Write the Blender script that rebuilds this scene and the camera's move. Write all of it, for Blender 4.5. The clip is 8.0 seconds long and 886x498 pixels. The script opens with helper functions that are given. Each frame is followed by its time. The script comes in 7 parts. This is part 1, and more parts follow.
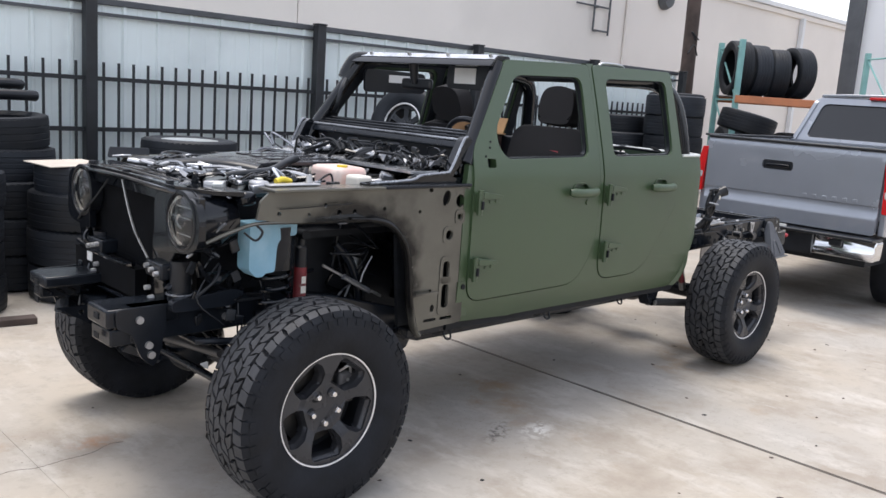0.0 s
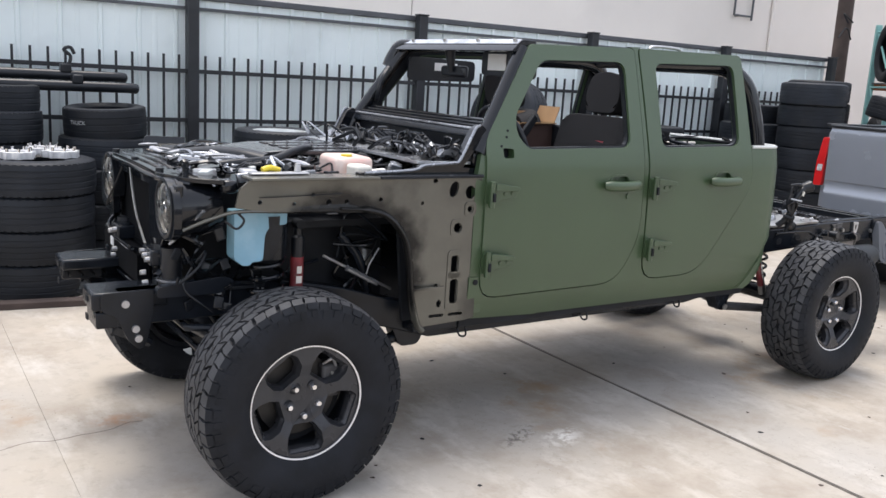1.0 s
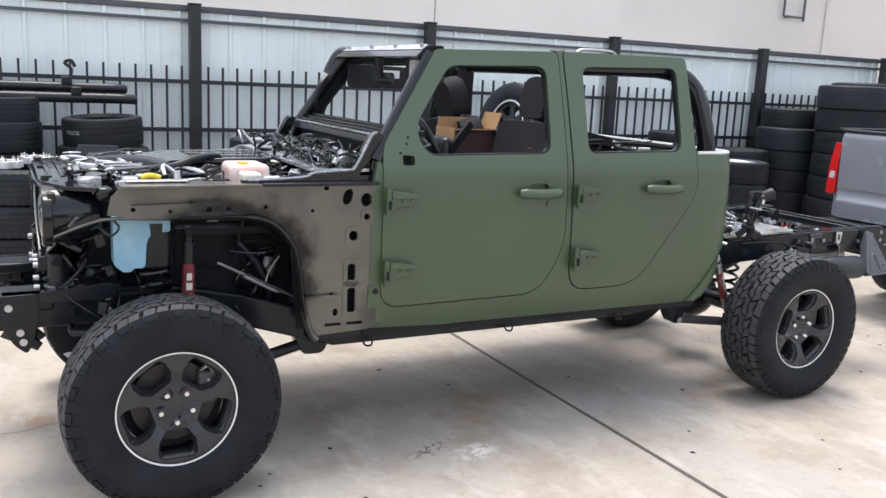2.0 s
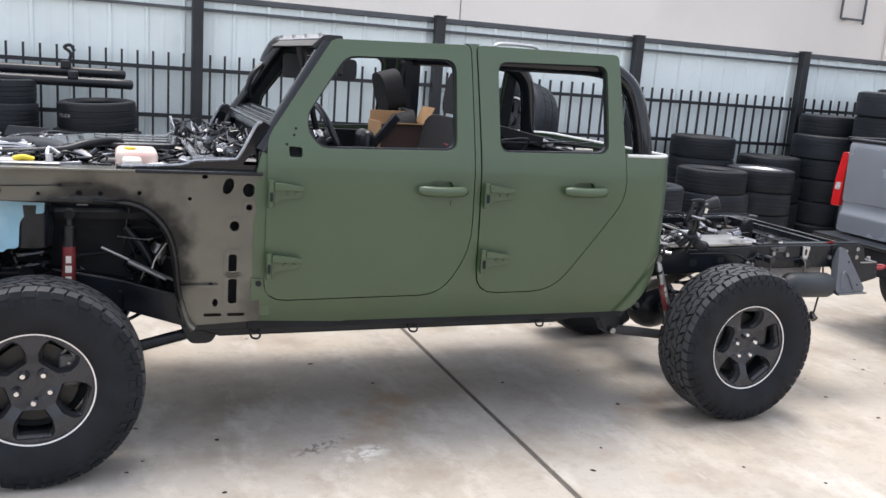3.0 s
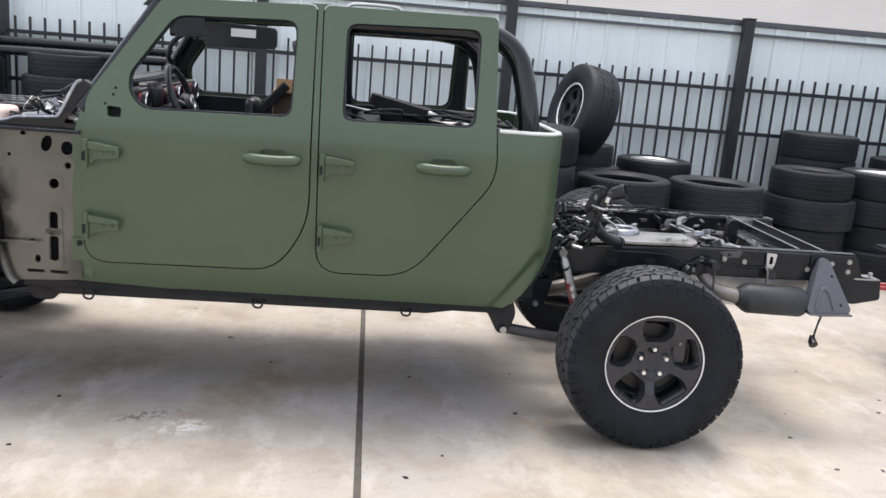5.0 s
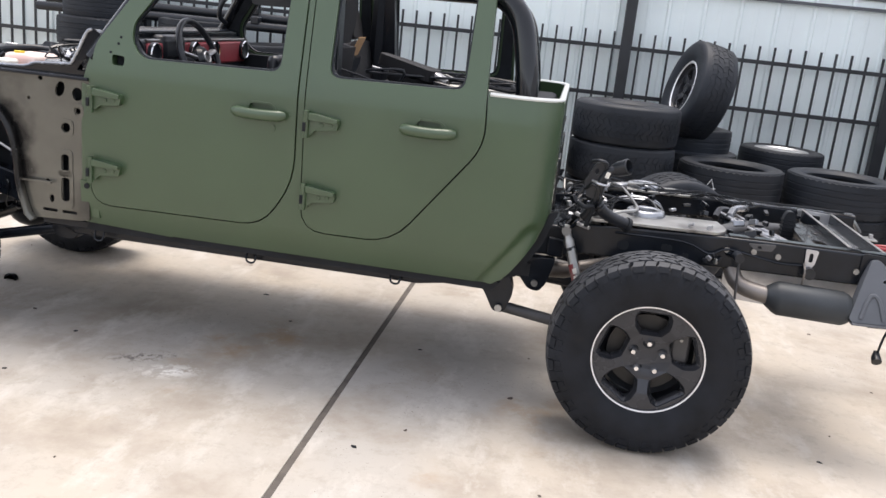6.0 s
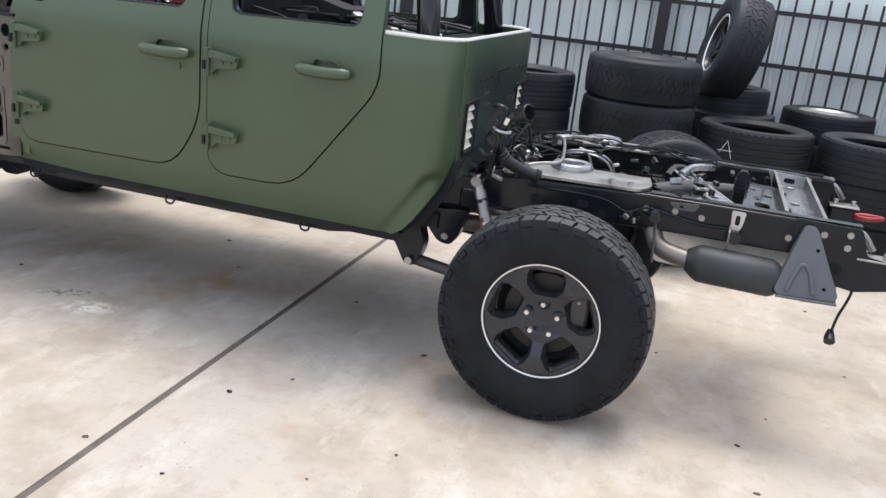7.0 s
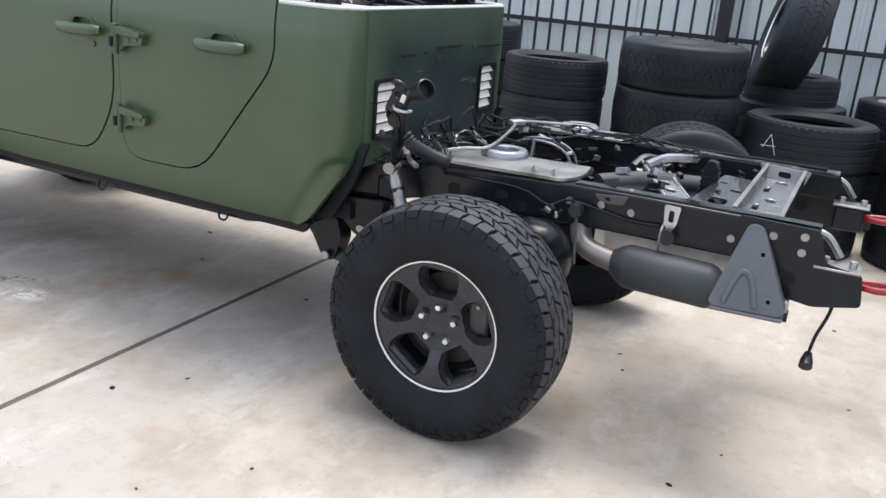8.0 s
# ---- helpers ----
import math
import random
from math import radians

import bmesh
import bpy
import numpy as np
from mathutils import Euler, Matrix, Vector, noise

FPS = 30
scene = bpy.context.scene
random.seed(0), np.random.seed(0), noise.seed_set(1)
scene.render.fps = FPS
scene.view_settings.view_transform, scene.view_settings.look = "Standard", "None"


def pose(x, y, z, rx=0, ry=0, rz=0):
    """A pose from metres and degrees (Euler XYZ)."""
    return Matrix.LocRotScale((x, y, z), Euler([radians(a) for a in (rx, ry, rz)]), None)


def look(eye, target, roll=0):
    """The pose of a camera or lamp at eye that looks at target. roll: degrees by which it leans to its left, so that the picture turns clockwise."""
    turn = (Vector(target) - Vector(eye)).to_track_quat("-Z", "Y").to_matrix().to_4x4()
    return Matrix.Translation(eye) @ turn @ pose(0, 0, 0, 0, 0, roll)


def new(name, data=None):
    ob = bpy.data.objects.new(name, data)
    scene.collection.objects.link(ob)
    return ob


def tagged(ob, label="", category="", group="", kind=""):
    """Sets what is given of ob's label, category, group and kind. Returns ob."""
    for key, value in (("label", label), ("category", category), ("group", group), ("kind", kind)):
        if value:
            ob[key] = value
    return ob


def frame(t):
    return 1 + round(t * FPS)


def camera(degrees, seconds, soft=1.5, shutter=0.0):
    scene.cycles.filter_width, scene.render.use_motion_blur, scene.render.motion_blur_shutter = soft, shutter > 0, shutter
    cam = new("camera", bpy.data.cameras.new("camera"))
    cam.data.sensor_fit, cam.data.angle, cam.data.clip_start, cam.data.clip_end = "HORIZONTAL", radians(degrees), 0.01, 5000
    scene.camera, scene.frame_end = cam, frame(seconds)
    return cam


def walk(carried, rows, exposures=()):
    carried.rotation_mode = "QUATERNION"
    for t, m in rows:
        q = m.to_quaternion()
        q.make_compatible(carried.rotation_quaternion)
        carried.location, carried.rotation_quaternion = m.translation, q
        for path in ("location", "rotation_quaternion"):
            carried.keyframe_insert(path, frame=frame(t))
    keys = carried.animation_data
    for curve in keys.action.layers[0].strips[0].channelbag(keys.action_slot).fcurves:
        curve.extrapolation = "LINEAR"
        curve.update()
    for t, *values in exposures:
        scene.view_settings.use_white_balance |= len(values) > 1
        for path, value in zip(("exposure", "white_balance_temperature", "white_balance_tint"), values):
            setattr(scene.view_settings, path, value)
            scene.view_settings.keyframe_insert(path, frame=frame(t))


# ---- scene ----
cam = camera(54.5, 8.0)
PATH = [
    (0, (-1.974, -3.452, 1.673), (-0.592, -2.049, 1.32), 4.0),
    (0.5, (-1.647, -3.569, 1.689), (-0.435, -2.021, 1.32), 4.0),
    (1, (-1.329, -3.772, 1.691), (-0.247, -2.137, 1.298), 3.4),
    (2.3, (-0.324, -4.205, 1.728), (0.526, -2.436, 1.342), 2.6),
    (2.5, (-0.161, -4.239, 1.719), (0.648, -2.452, 1.327), 2.7),
    (3, (0.279, -4.389, 1.756), (1.004, -2.57, 1.352), 4.2),
    (3.5, (0.736, -4.441, 1.742), (1.407, -2.599, 1.348), 4.7),
    (4, (1.183, -4.509, 1.746), (1.716, -2.62, 1.359), 3.7),
    (4.5, (1.629, -4.554, 1.772), (1.974, -2.628, 1.355), 4.4),
    (4.7, (1.819, -4.534, 1.75), (2.113, -2.603, 1.32), 4.7),
    (5.8, (2.883, -4.354, 1.701), (2.705, -2.421, 1.22), 5.3),
    (6, (3.044, -4.3, 1.687), (2.791, -2.384, 1.174), 6.0),
    (6.5, (3.508, -4.134, 1.681), (3.142, -2.254, 1.106), 5.9),
    (7, (3.931, -3.942, 1.667), (3.417, -2.11, 1.05), 6.2),
    (7.5, (4.294, -3.613, 1.625), (3.661, -1.819, 1.008), 5.6),
    (8, (4.644, -3.274, 1.59), (3.826, -1.563, 0.956), 4.7),
]
EXPOSURE = [(0, 1.2, 6800, 11.5), (0.5, 1.13, 6800, 11.5), (1, 1.35, 6850, 11.5), (2.5, 1.49, 6850, 11.5), (3, 1.46, 6870, 11.7), (4, 1.37, 6890, 12), (4.5, 1.42, 6900, 12), (6, 1.52, 7050, 13), (7, 1.41, 6850, 11.5), (8, 1.47, 6650, 10.5)]
walk(cam, [(t, look(eye, target, roll)) for t, eye, target, roll in PATH], EXPOSURE)

# ---------------------------------------------------------------- light
world = bpy.data.worlds.new("overcast_sky")
scene.world = world
world.use_nodes = True
wn, wl = world.node_tree.nodes, world.node_tree.links
sky = wn.new("ShaderNodeTexSky")
sky.sky_type, sky.sun_disc = "NISHITA", False
sky.sun_elevation, sky.sun_rotation = radians(79), radians(4)
sky.air_density, sky.dust_density, sky.ozone_density = 1.0, 1.5, 2.0
pale = wn.new("ShaderNodeHueSaturation")
pale.inputs["Saturation"].default_value = 0.46
wl.new(sky.outputs[0], pale.inputs["Color"])
wl.new(pale.outputs[0], wn["Background"].inputs["Color"])
wn["Background"].inputs["Strength"].default_value = 0.15
sun = new("sun", bpy.data.lights.new("sun", "SUN"))
sun.data.energy, sun.data.angle, sun.data.color = 0.85, radians(26), (1.0, 0.98, 0.95)
sun.matrix_world = look((2.75, 2.4, 12), (2.6, 0, 0))

# ---------------------------------------------------------------- materials


def mat(name, color, rough=0.6, metal=0.0, vary=0.12, scale=6.0, bump=0.0, bump_scale=60.0, stain=None, stain_scale=1.5,
        stain_at=0.55, coat=0.0, island=0.0, spec=0.5, fine=0.0):
    m = bpy.data.materials.new(name)
    m.use_nodes = True
    n, l = m.node_tree.nodes, m.node_tree.links
    b = n["Principled BSDF"]
    b.inputs["Metallic"].default_value = metal
    b.inputs["Coat Weight"].default_value = coat
    b.inputs["Specular IOR Level"].default_value = spec
    geo = n.new("ShaderNodeNewGeometry")
    tex = n.new("ShaderNodeTexNoise")
    tex.inputs["Scale"].default_value, tex.inputs["Detail"].default_value = scale, 6
    l.new(geo.outputs["Position"], tex.inputs["Vector"])
    ramp = n.new("ShaderNodeValToRGB")
    lo, hi = [max(0, c * (1 - vary)) for c in color], [min(1, c * (1 + vary)) for c in color]
    ramp.color_ramp.elements[0].position, ramp.color_ramp.elements[1].position = 0.3, 0.7
    ramp.color_ramp.elements[0].color, ramp.color_ramp.elements[1].color = (*lo, 1), (*hi, 1)
    l.new(tex.outputs["Fac"], ramp.inputs["Fac"])
    out = ramp.outputs["Color"]
    if fine:
        grain = n.new("ShaderNodeTexNoise")
        grain.inputs["Scale"].default_value, grain.inputs["Detail"].default_value = 90, 3
        l.new(geo.outputs["Position"], grain.inputs["Vector"])
        g = n.new("ShaderNodeMapRange")
        g.inputs["From Min"].default_value, g.inputs["From Max"].default_value = 0.3, 0.7
        g.inputs["To Min"].default_value, g.inputs["To Max"].default_value = 1 - fine, 1 + fine
        l.new(grain.outputs["Fac"], g.inputs["Value"])
        mul = n.new("ShaderNodeVectorMath")
        mul.operation = "SCALE"
        l.new(out, mul.inputs[0])
        l.new(g.outputs[0], mul.inputs["Scale"])
        out = mul.outputs[0]
    if stain:
        st = n.new("ShaderNodeTexNoise")
        st.inputs["Scale"].default_value, st.inputs["Detail"].default_value = stain_scale, 8
        l.new(geo.outputs["Position"], st.inputs["Vector"])
        f = n.new("ShaderNodeMapRange")
        f.inputs["From Min"].default_value, f.inputs["From Max"].default_value = stain_at, stain_at + 0.2
        l.new(st.outputs["Fac"], f.inputs["Value"])
        mix = n.new("ShaderNodeMixRGB")
        l.new(f.outputs[0], mix.inputs["Fac"])
        l.new(out, mix.inputs["Color1"])
        mix.inputs["Color2"].default_value = (*stain, 1)
        out = mix.outputs["Color"]
    if island:
        info = n.new("ShaderNodeObjectInfo")
        f = n.new("ShaderNodeMapRange")
        f.inputs["To Min"].default_value, f.inputs["To Max"].default_value = 1 - island, 1 + island
        l.new(info.outputs["Random"], f.inputs["Value"])
        mul = n.new("ShaderNodeVectorMath")
        mul.operation = "SCALE"
        l.new(out, mul.inputs[0])
        l.new(f.outputs[0], mul.inputs["Scale"])
        out = mul.outputs[0]
    l.new(out, b.inputs["Base Color"])
    rr = n.new("ShaderNodeMapRange")
    rr.inputs["To Min"].default_value, rr.inputs["To Max"].default_value = max(0.02, rough - 0.08), min(1, rough + 0.08)
    l.new(tex.outputs["Fac"], rr.inputs["Value"])
    l.new(rr.outputs[0], b.inputs["Roughness"])
    if bump:
        bt = n.new("ShaderNodeTexNoise")
        bt.inputs["Scale"].default_value, bt.inputs["Detail"].default_value = bump_scale, 4
        l.new(geo.outputs["Position"], bt.inputs["Vector"])
        bp = n.new("ShaderNodeBump")
        bp.inputs["Strength"].default_value, bp.inputs["Distance"].default_value = bump, 0.004
        l.new(bt.outputs["Fac"], bp.inputs["Height"])
        l.new(bp.outputs[0], b.inputs["Normal"])
    return m


def concrete():
    """Worn yard concrete: broad warm and grey patches, scuffs, pits and dark specks."""
    m = bpy.data.materials.new("worn_concrete")
    m.use_nodes = True
    n, l = m.node_tree.nodes, m.node_tree.links
    b = n["Principled BSDF"]
    geo = n.new("ShaderNodeNewGeometry")

    def tex(scale, detail=6, rough=0.55, stretch=None):
        t = n.new("ShaderNodeTexNoise")
        t.inputs["Scale"].default_value, t.inputs["Detail"].default_value, t.inputs["Roughness"].default_value = scale, detail, rough
        if stretch:
            mp = n.new("ShaderNodeMapping")
            mp.inputs["Scale"].default_value = stretch
            l.new(geo.outputs["Position"], mp.inputs["Vector"])
            l.new(mp.outputs[0], t.inputs["Vector"])
        else:
            l.new(geo.outputs["Position"], t.inputs["Vector"])
        return t.outputs["Fac"]

    def span(v, a, c, lo=0.0, hi=1.0):
        r = n.new("ShaderNodeMapRange")
        for k, x in (("From Min", a), ("From Max", c), ("To Min", lo), ("To Max", hi)):
            r.inputs[k].default_value = x
        l.new(v, r.inputs["Value"])
        return r.outputs[0]

    def mix(f, c1, c2):
        x = n.new("ShaderNodeMixRGB")
        l.new(f, x.inputs["Fac"])
        for k, c in (("Color1", c1), ("Color2", c2)):
            if isinstance(c, tuple):
                x.inputs[k].default_value = (*c, 1)
            else:
                l.new(c, x.inputs[k])
        return x.outputs[0]

    def times(a, c):
        x = n.new("ShaderNodeMath")
        x.operation = "MULTIPLY"
        l.new(a, x.inputs[0])
        l.new(c, x.inputs[1])
        return x.outputs[0]
    col = mix(span(tex(0.55, 7), 0.38, 0.62), (0.470, 0.412, 0.340), (0.425, 0.397, 0.360))
    col = mix(span(tex(1.7, 8, 0.65), 0.48, 0.66, 0, 0.9), col, (0.335, 0.288, 0.238))
    col = mix(span(tex(3.2, 8, 0.7, (1, 0.45, 1)), 0.52, 0.68, 0, 0.75), col, (0.58, 0.550, 0.505))
    col = mix(span(tex(11, 7, 0.75), 0.51, 0.70, 0, 0.55), col, (0.31, 0.275, 0.235))
    specks = times(span(tex(75, 3, 0.6), 0.66, 0.70), span(tex(1.1, 4), 0.52, 0.62))
    col = mix(specks, col, (0.12, 0.10, 0.085))
    col = mix(times(span(tex(0.9, 3), 0.60, 0.70), span(tex(5, 6, 0.7), 0.45, 0.62)), col, (0.37, 0.275, 0.19))

    def spot(x, y, w, h, turn=0.0):
        """Full at a place on the ground, fading to its rim."""
        mp = n.new("ShaderNodeMapping")
        mp.vector_type = "TEXTURE"
        mp.inputs["Location"].default_value, mp.inputs["Scale"].default_value = (x, y, 0), (w, h, 1)
        mp.inputs["Rotation"].default_value = (0, 0, radians(turn))
        l.new(geo.outputs["Position"], mp.inputs["Vector"])
        far = n.new("ShaderNodeVectorMath")
        far.operation = "LENGTH"
        l.new(mp.outputs[0], far.inputs[0])
        return span(far.outputs["Value"], 0.25, 1.0, 1.0, 0.0)
    # a rust stain and two scuffed places
    col = mix(times(span(spot(-0.46, 0.25, 0.16, 0.09), 0, 1, 0, 0.75), span(tex(14, 5, 0.7), 0.38, 0.6)), col, (0.40, 0.20, 0.10))
    col = mix(times(spot(1.38, -0.83, 0.17, 0.10, 20), span(tex(16, 5, 0.75), 0.46, 0.54)), col, (0.72, 0.70, 0.66))
    col = mix(times(spot(1.20, -0.72, 0.22, 0.07, 30), span(tex(22, 5, 0.75), 0.50, 0.56)), col, (0.16, 0.145, 0.13))
    l.new(col, b.inputs["Base Color"])
    l.new(span(tex(2.5), 0.3, 0.7, 0.62, 0.85), b.inputs["Roughness"])
    b.inputs["Specular IOR Level"].default_value = 0.35
    bp = n.new("ShaderNodeBump")
    bp.inputs["Strength"].default_value, bp.inputs["Distance"].default_value = 0.35, 0.004
    l.new(tex(38, 6, 0.7), bp.inputs["Height"])
    l.new(bp.outputs[0], b.inputs["Normal"])
    return m


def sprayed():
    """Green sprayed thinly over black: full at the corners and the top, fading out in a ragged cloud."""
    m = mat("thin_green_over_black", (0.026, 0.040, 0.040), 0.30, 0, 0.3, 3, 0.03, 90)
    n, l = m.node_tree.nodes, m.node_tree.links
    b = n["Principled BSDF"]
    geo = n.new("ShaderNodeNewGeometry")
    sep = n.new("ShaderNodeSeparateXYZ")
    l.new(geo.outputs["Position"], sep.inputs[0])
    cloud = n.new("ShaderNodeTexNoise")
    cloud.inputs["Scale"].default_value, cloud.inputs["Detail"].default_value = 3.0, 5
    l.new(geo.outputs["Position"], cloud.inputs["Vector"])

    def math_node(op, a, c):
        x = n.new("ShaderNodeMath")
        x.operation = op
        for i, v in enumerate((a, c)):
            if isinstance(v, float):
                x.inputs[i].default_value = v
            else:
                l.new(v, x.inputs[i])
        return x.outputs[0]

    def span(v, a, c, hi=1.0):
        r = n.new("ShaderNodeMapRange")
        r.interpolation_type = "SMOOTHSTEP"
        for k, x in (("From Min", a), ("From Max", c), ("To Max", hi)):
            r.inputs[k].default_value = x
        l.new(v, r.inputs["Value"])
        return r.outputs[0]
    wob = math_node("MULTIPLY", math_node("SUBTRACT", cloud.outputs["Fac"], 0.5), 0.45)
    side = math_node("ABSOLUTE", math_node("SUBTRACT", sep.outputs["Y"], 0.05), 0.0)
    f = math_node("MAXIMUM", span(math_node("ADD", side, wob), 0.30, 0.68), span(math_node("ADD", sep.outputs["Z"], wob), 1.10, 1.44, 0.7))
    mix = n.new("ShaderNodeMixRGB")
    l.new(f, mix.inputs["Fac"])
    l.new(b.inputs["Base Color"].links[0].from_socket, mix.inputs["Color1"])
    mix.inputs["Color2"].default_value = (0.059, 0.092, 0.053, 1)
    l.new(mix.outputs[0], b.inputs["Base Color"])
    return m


def oversprayed(m):
    """Adds a ragged ring of black overspray that follows the wheel arch."""
    n, l = m.node_tree.nodes, m.node_tree.links
    b = n["Principled BSDF"]
    geo = n.new("ShaderNodeNewGeometry")
    d = n.new("ShaderNodeVectorMath")
    d.operation = "MULTIPLY"
    d.inputs[1].default_value = (1, 0, 1)
    l.new(geo.outputs["Position"], d.inputs[0])
    dist = n.new("ShaderNodeVectorMath")
    dist.operation = "DISTANCE"
    dist.inputs[1].default_value = (0.25, 0, 0.86)
    l.new(d.outputs[0], dist.inputs[0])
    cloud = n.new("ShaderNodeTexNoise")
    cloud.inputs["Scale"].default_value, cloud.inputs["Detail"].default_value = 7, 5
    l.new(geo.outputs["Position"], cloud.inputs["Vector"])
    add = n.new("ShaderNodeMath")
    add.operation = "MULTIPLY_ADD"
    add.inputs[1].default_value, add.inputs[2].default_value = 0.22, -0.11
    l.new(cloud.outputs["Fac"], add.inputs[0])
    tot = n.new("ShaderNodeMath")
    l.new(add.outputs[0], tot.inputs[0])
    l.new(dist.outputs["Value"], tot.inputs[1])
    f = n.new("ShaderNodeMapRange")
    f.interpolation_type = "SMOOTHSTEP"
    f.inputs["From Min"].default_value, f.inputs["From Max"].default_value = 0.31, 0.41
    f.inputs["To Min"].default_value, f.inputs["To Max"].default_value = 0.93, 0.0
    l.new(tot.outputs[0], f.inputs["Value"])
    mix = n.new("ShaderNodeMixRGB")
    l.new(f.outputs[0], mix.inputs["Fac"])
    l.new(b.inputs["Base Color"].links[0].from_socket, mix.inputs["Color1"])
    mix.inputs["Color2"].default_value = (0.006, 0.006, 0.007, 1)
    l.new(mix.outputs[0], b.inputs["Base Color"])
    return m


CONCRETE = concrete()
JOINT = mat("joint_filler", (0.115, 0.10, 0.088), 0.9, 0, 0.3, 12, 0.3, 60, (0.05, 0.045, 0.04), 6, 0.55)
GREEN = mat("matte_green_paint", (0.0392, 0.0718, 0.0318), 0.38, 0, 0.08, 2.2, 0.06, 100, spec=0.80)
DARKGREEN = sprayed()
PRIMER = oversprayed(mat("grey_green_apron_paint", (0.128, 0.126, 0.110), 0.24, 0.5, 0.16, 5, 0.40, 12, (0.056, 0.055, 0.050), 4.0, 0.60))
BLACK = mat("black_chassis_paint", (0.0099, 0.0124, 0.0169), 0.24, 0, 0.35, 8, 0.22, 26, spec=0.30)
GLOSS = mat("gloss_black_paint", (0.0052, 0.0065, 0.0091), 0.12, 0, 0.2, 5, 0.12, 20, coat=0.25, spec=0.35)
PLASTIC = mat("black_plastic", (0.0108, 0.0128, 0.0166), 0.32, 0, 0.25, 10, 0.08, 90, spec=0.4)
DULL = mat("dull_black", (0.0120, 0.0140, 0.0173), 0.6, 0, 0.3, 10, 0.1, 100, spec=0.22)
RUBBER = mat("tyre_rubber", (0.0111, 0.0130, 0.0171), 0.62, 0, 0.35, 9, 0.35, 45, (0.0150, 0.0155, 0.0170), 8, 0.60, spec=0.22)
TREAD = mat("tyre_tread_rubber", (0.040, 0.042, 0.047), 0.6, 0, 0.3, 9, 0.2, 140, (0.060, 0.060, 0.061), 6, 0.6, spec=0.4)
OLDRUBBER = mat("dusty_used_rubber", (0.0132, 0.0162, 0.0214), 0.56, 0, 0.3, 5, 0.15, 110, (0.026, 0.028, 0.032), 3, 0.6, island=0.35, spec=0.32)
RIMGREY = mat("satin_charcoal_alloy", (0.041, 0.043, 0.049), 0.28, 0.4, 0.14, 8, 0.05, 160)
MACHINED = mat("machined_alloy", (0.80, 0.80, 0.81), 0.45, 0.6, 0.06, 12)
CHROME = mat("chrome", (0.75, 0.75, 0.76), 0.09, 1.0, 0.03, 6)
STEEL = mat("bare_steel", (0.36, 0.36, 0.35), 0.40, 0.9, 0.2, 9, 0.1, 80, (0.10, 0.09, 0.085), 5, 0.58)
ALU = mat("cast_aluminium", (0.52, 0.52, 0.53), 0.38, 0.8, 0.15, 14, 0.2, 60)
DUSTY = mat("dusty_grey_metal", (0.075, 0.075, 0.078), 0.48, 0.3, 0.25, 6, 0.15, 60, (0.16, 0.15, 0.14), 4, 0.58)
MUFFLER = mat("weathered_muffler_steel", (0.040, 0.046, 0.052), 0.55, 0.35, 0.25, 5, 0.1, 60, (0.13, 0.12, 0.11), 4, 0.62)
PIPE = mat("dull_exhaust_steel", (0.22, 0.20, 0.185), 0.45, 0.6, 0.25, 8, 0.1, 60, (0.10, 0.085, 0.07), 5, 0.55)
RED = mat("red_plastic", (0.30, 0.014, 0.020), 0.4, 0, 0.15, 6)
DAMPRED = mat("dusty_dark_red_band", (0.19, 0.022, 0.028), 0.5, 0, 0.3, 14, 0.1, 60, (0.24, 0.15, 0.13), 16, 0.58)
DASHRED = mat("dark_red_dash_trim", (0.30, 0.045, 0.055), 0.4, 0, 0.1, 6)
BLUE = mat("blue_washer_bottle", (0.22, 0.42, 0.54), 0.34, 0, 0.16, 5, 0.1, 30, stain=(0.34, 0.52, 0.62), stain_scale=6, stain_at=0.55)
PINK = mat("pink_coolant_plastic", (0.80, 0.65, 0.58), 0.35, 0, 0.12, 9, stain=(0.74, 0.46, 0.42), stain_scale=5, stain_at=0.5)
WHITE = mat("white_plastic", (0.72, 0.69, 0.62), 0.45, 0, 0.06, 6)
YELLOW = mat("yellow_plastic", (0.72, 0.55, 0.04), 0.4, 0, 0.05, 6)
PAPER = mat("white_label_paper", (0.74, 0.74, 0.72), 0.7, 0, 0.05, 10)
CARD = mat("corrugated_cardboard", (0.47, 0.28, 0.14), 0.8, 0, 0.1, 6, 0.1, 90)
# The same cardboard with the near side's shade painted in.
SHADEDCARD = mat("cardboard_with_painted_shade", (0.085, 0.048, 0.040), 0.7, 0, 0.15, 6, 0.1, 90)
PALECARD = mat("faded_cardboard", (0.58, 0.52, 0.45), 0.8, 0, 0.12, 5)
CORE = mat("black_radiator_core", (0.0060, 0.0066, 0.0080), 0.8, 0, 0.3, 10, 0.1, 90, spec=0.06)
FABRIC = mat("black_seat_fabric", (0.010, 0.010, 0.012), 0.85, 0, 0.2, 14, 0.35, 220)
SHEET = mat("pale_galvanised_sheet", (0.79, 0.865, 0.865), 0.5, 0.05, 0.05, 1.2, 0.05, 20, (0.68, 0.745, 0.755), 1.6, 0.58)
IRON = mat("black_iron_paint", (0.016, 0.018, 0.022), 0.45, 0, 0.25, 8, 0.1, 60)
CAPGREY = mat("dark_grey_steel", (0.085, 0.09, 0.10), 0.5, 0.2, 0.15, 4)
DISC = mat("dark_brake_iron", (0.05, 0.048, 0.046), 0.5, 0.5, 0.2, 9)
STUCCO = mat("beige_painted_wall", (0.74, 0.69, 0.65), 0.85, 0, 0.05, 0.6, 0.25, 25, (0.66, 0.615, 0.58), 0.5, 0.58)
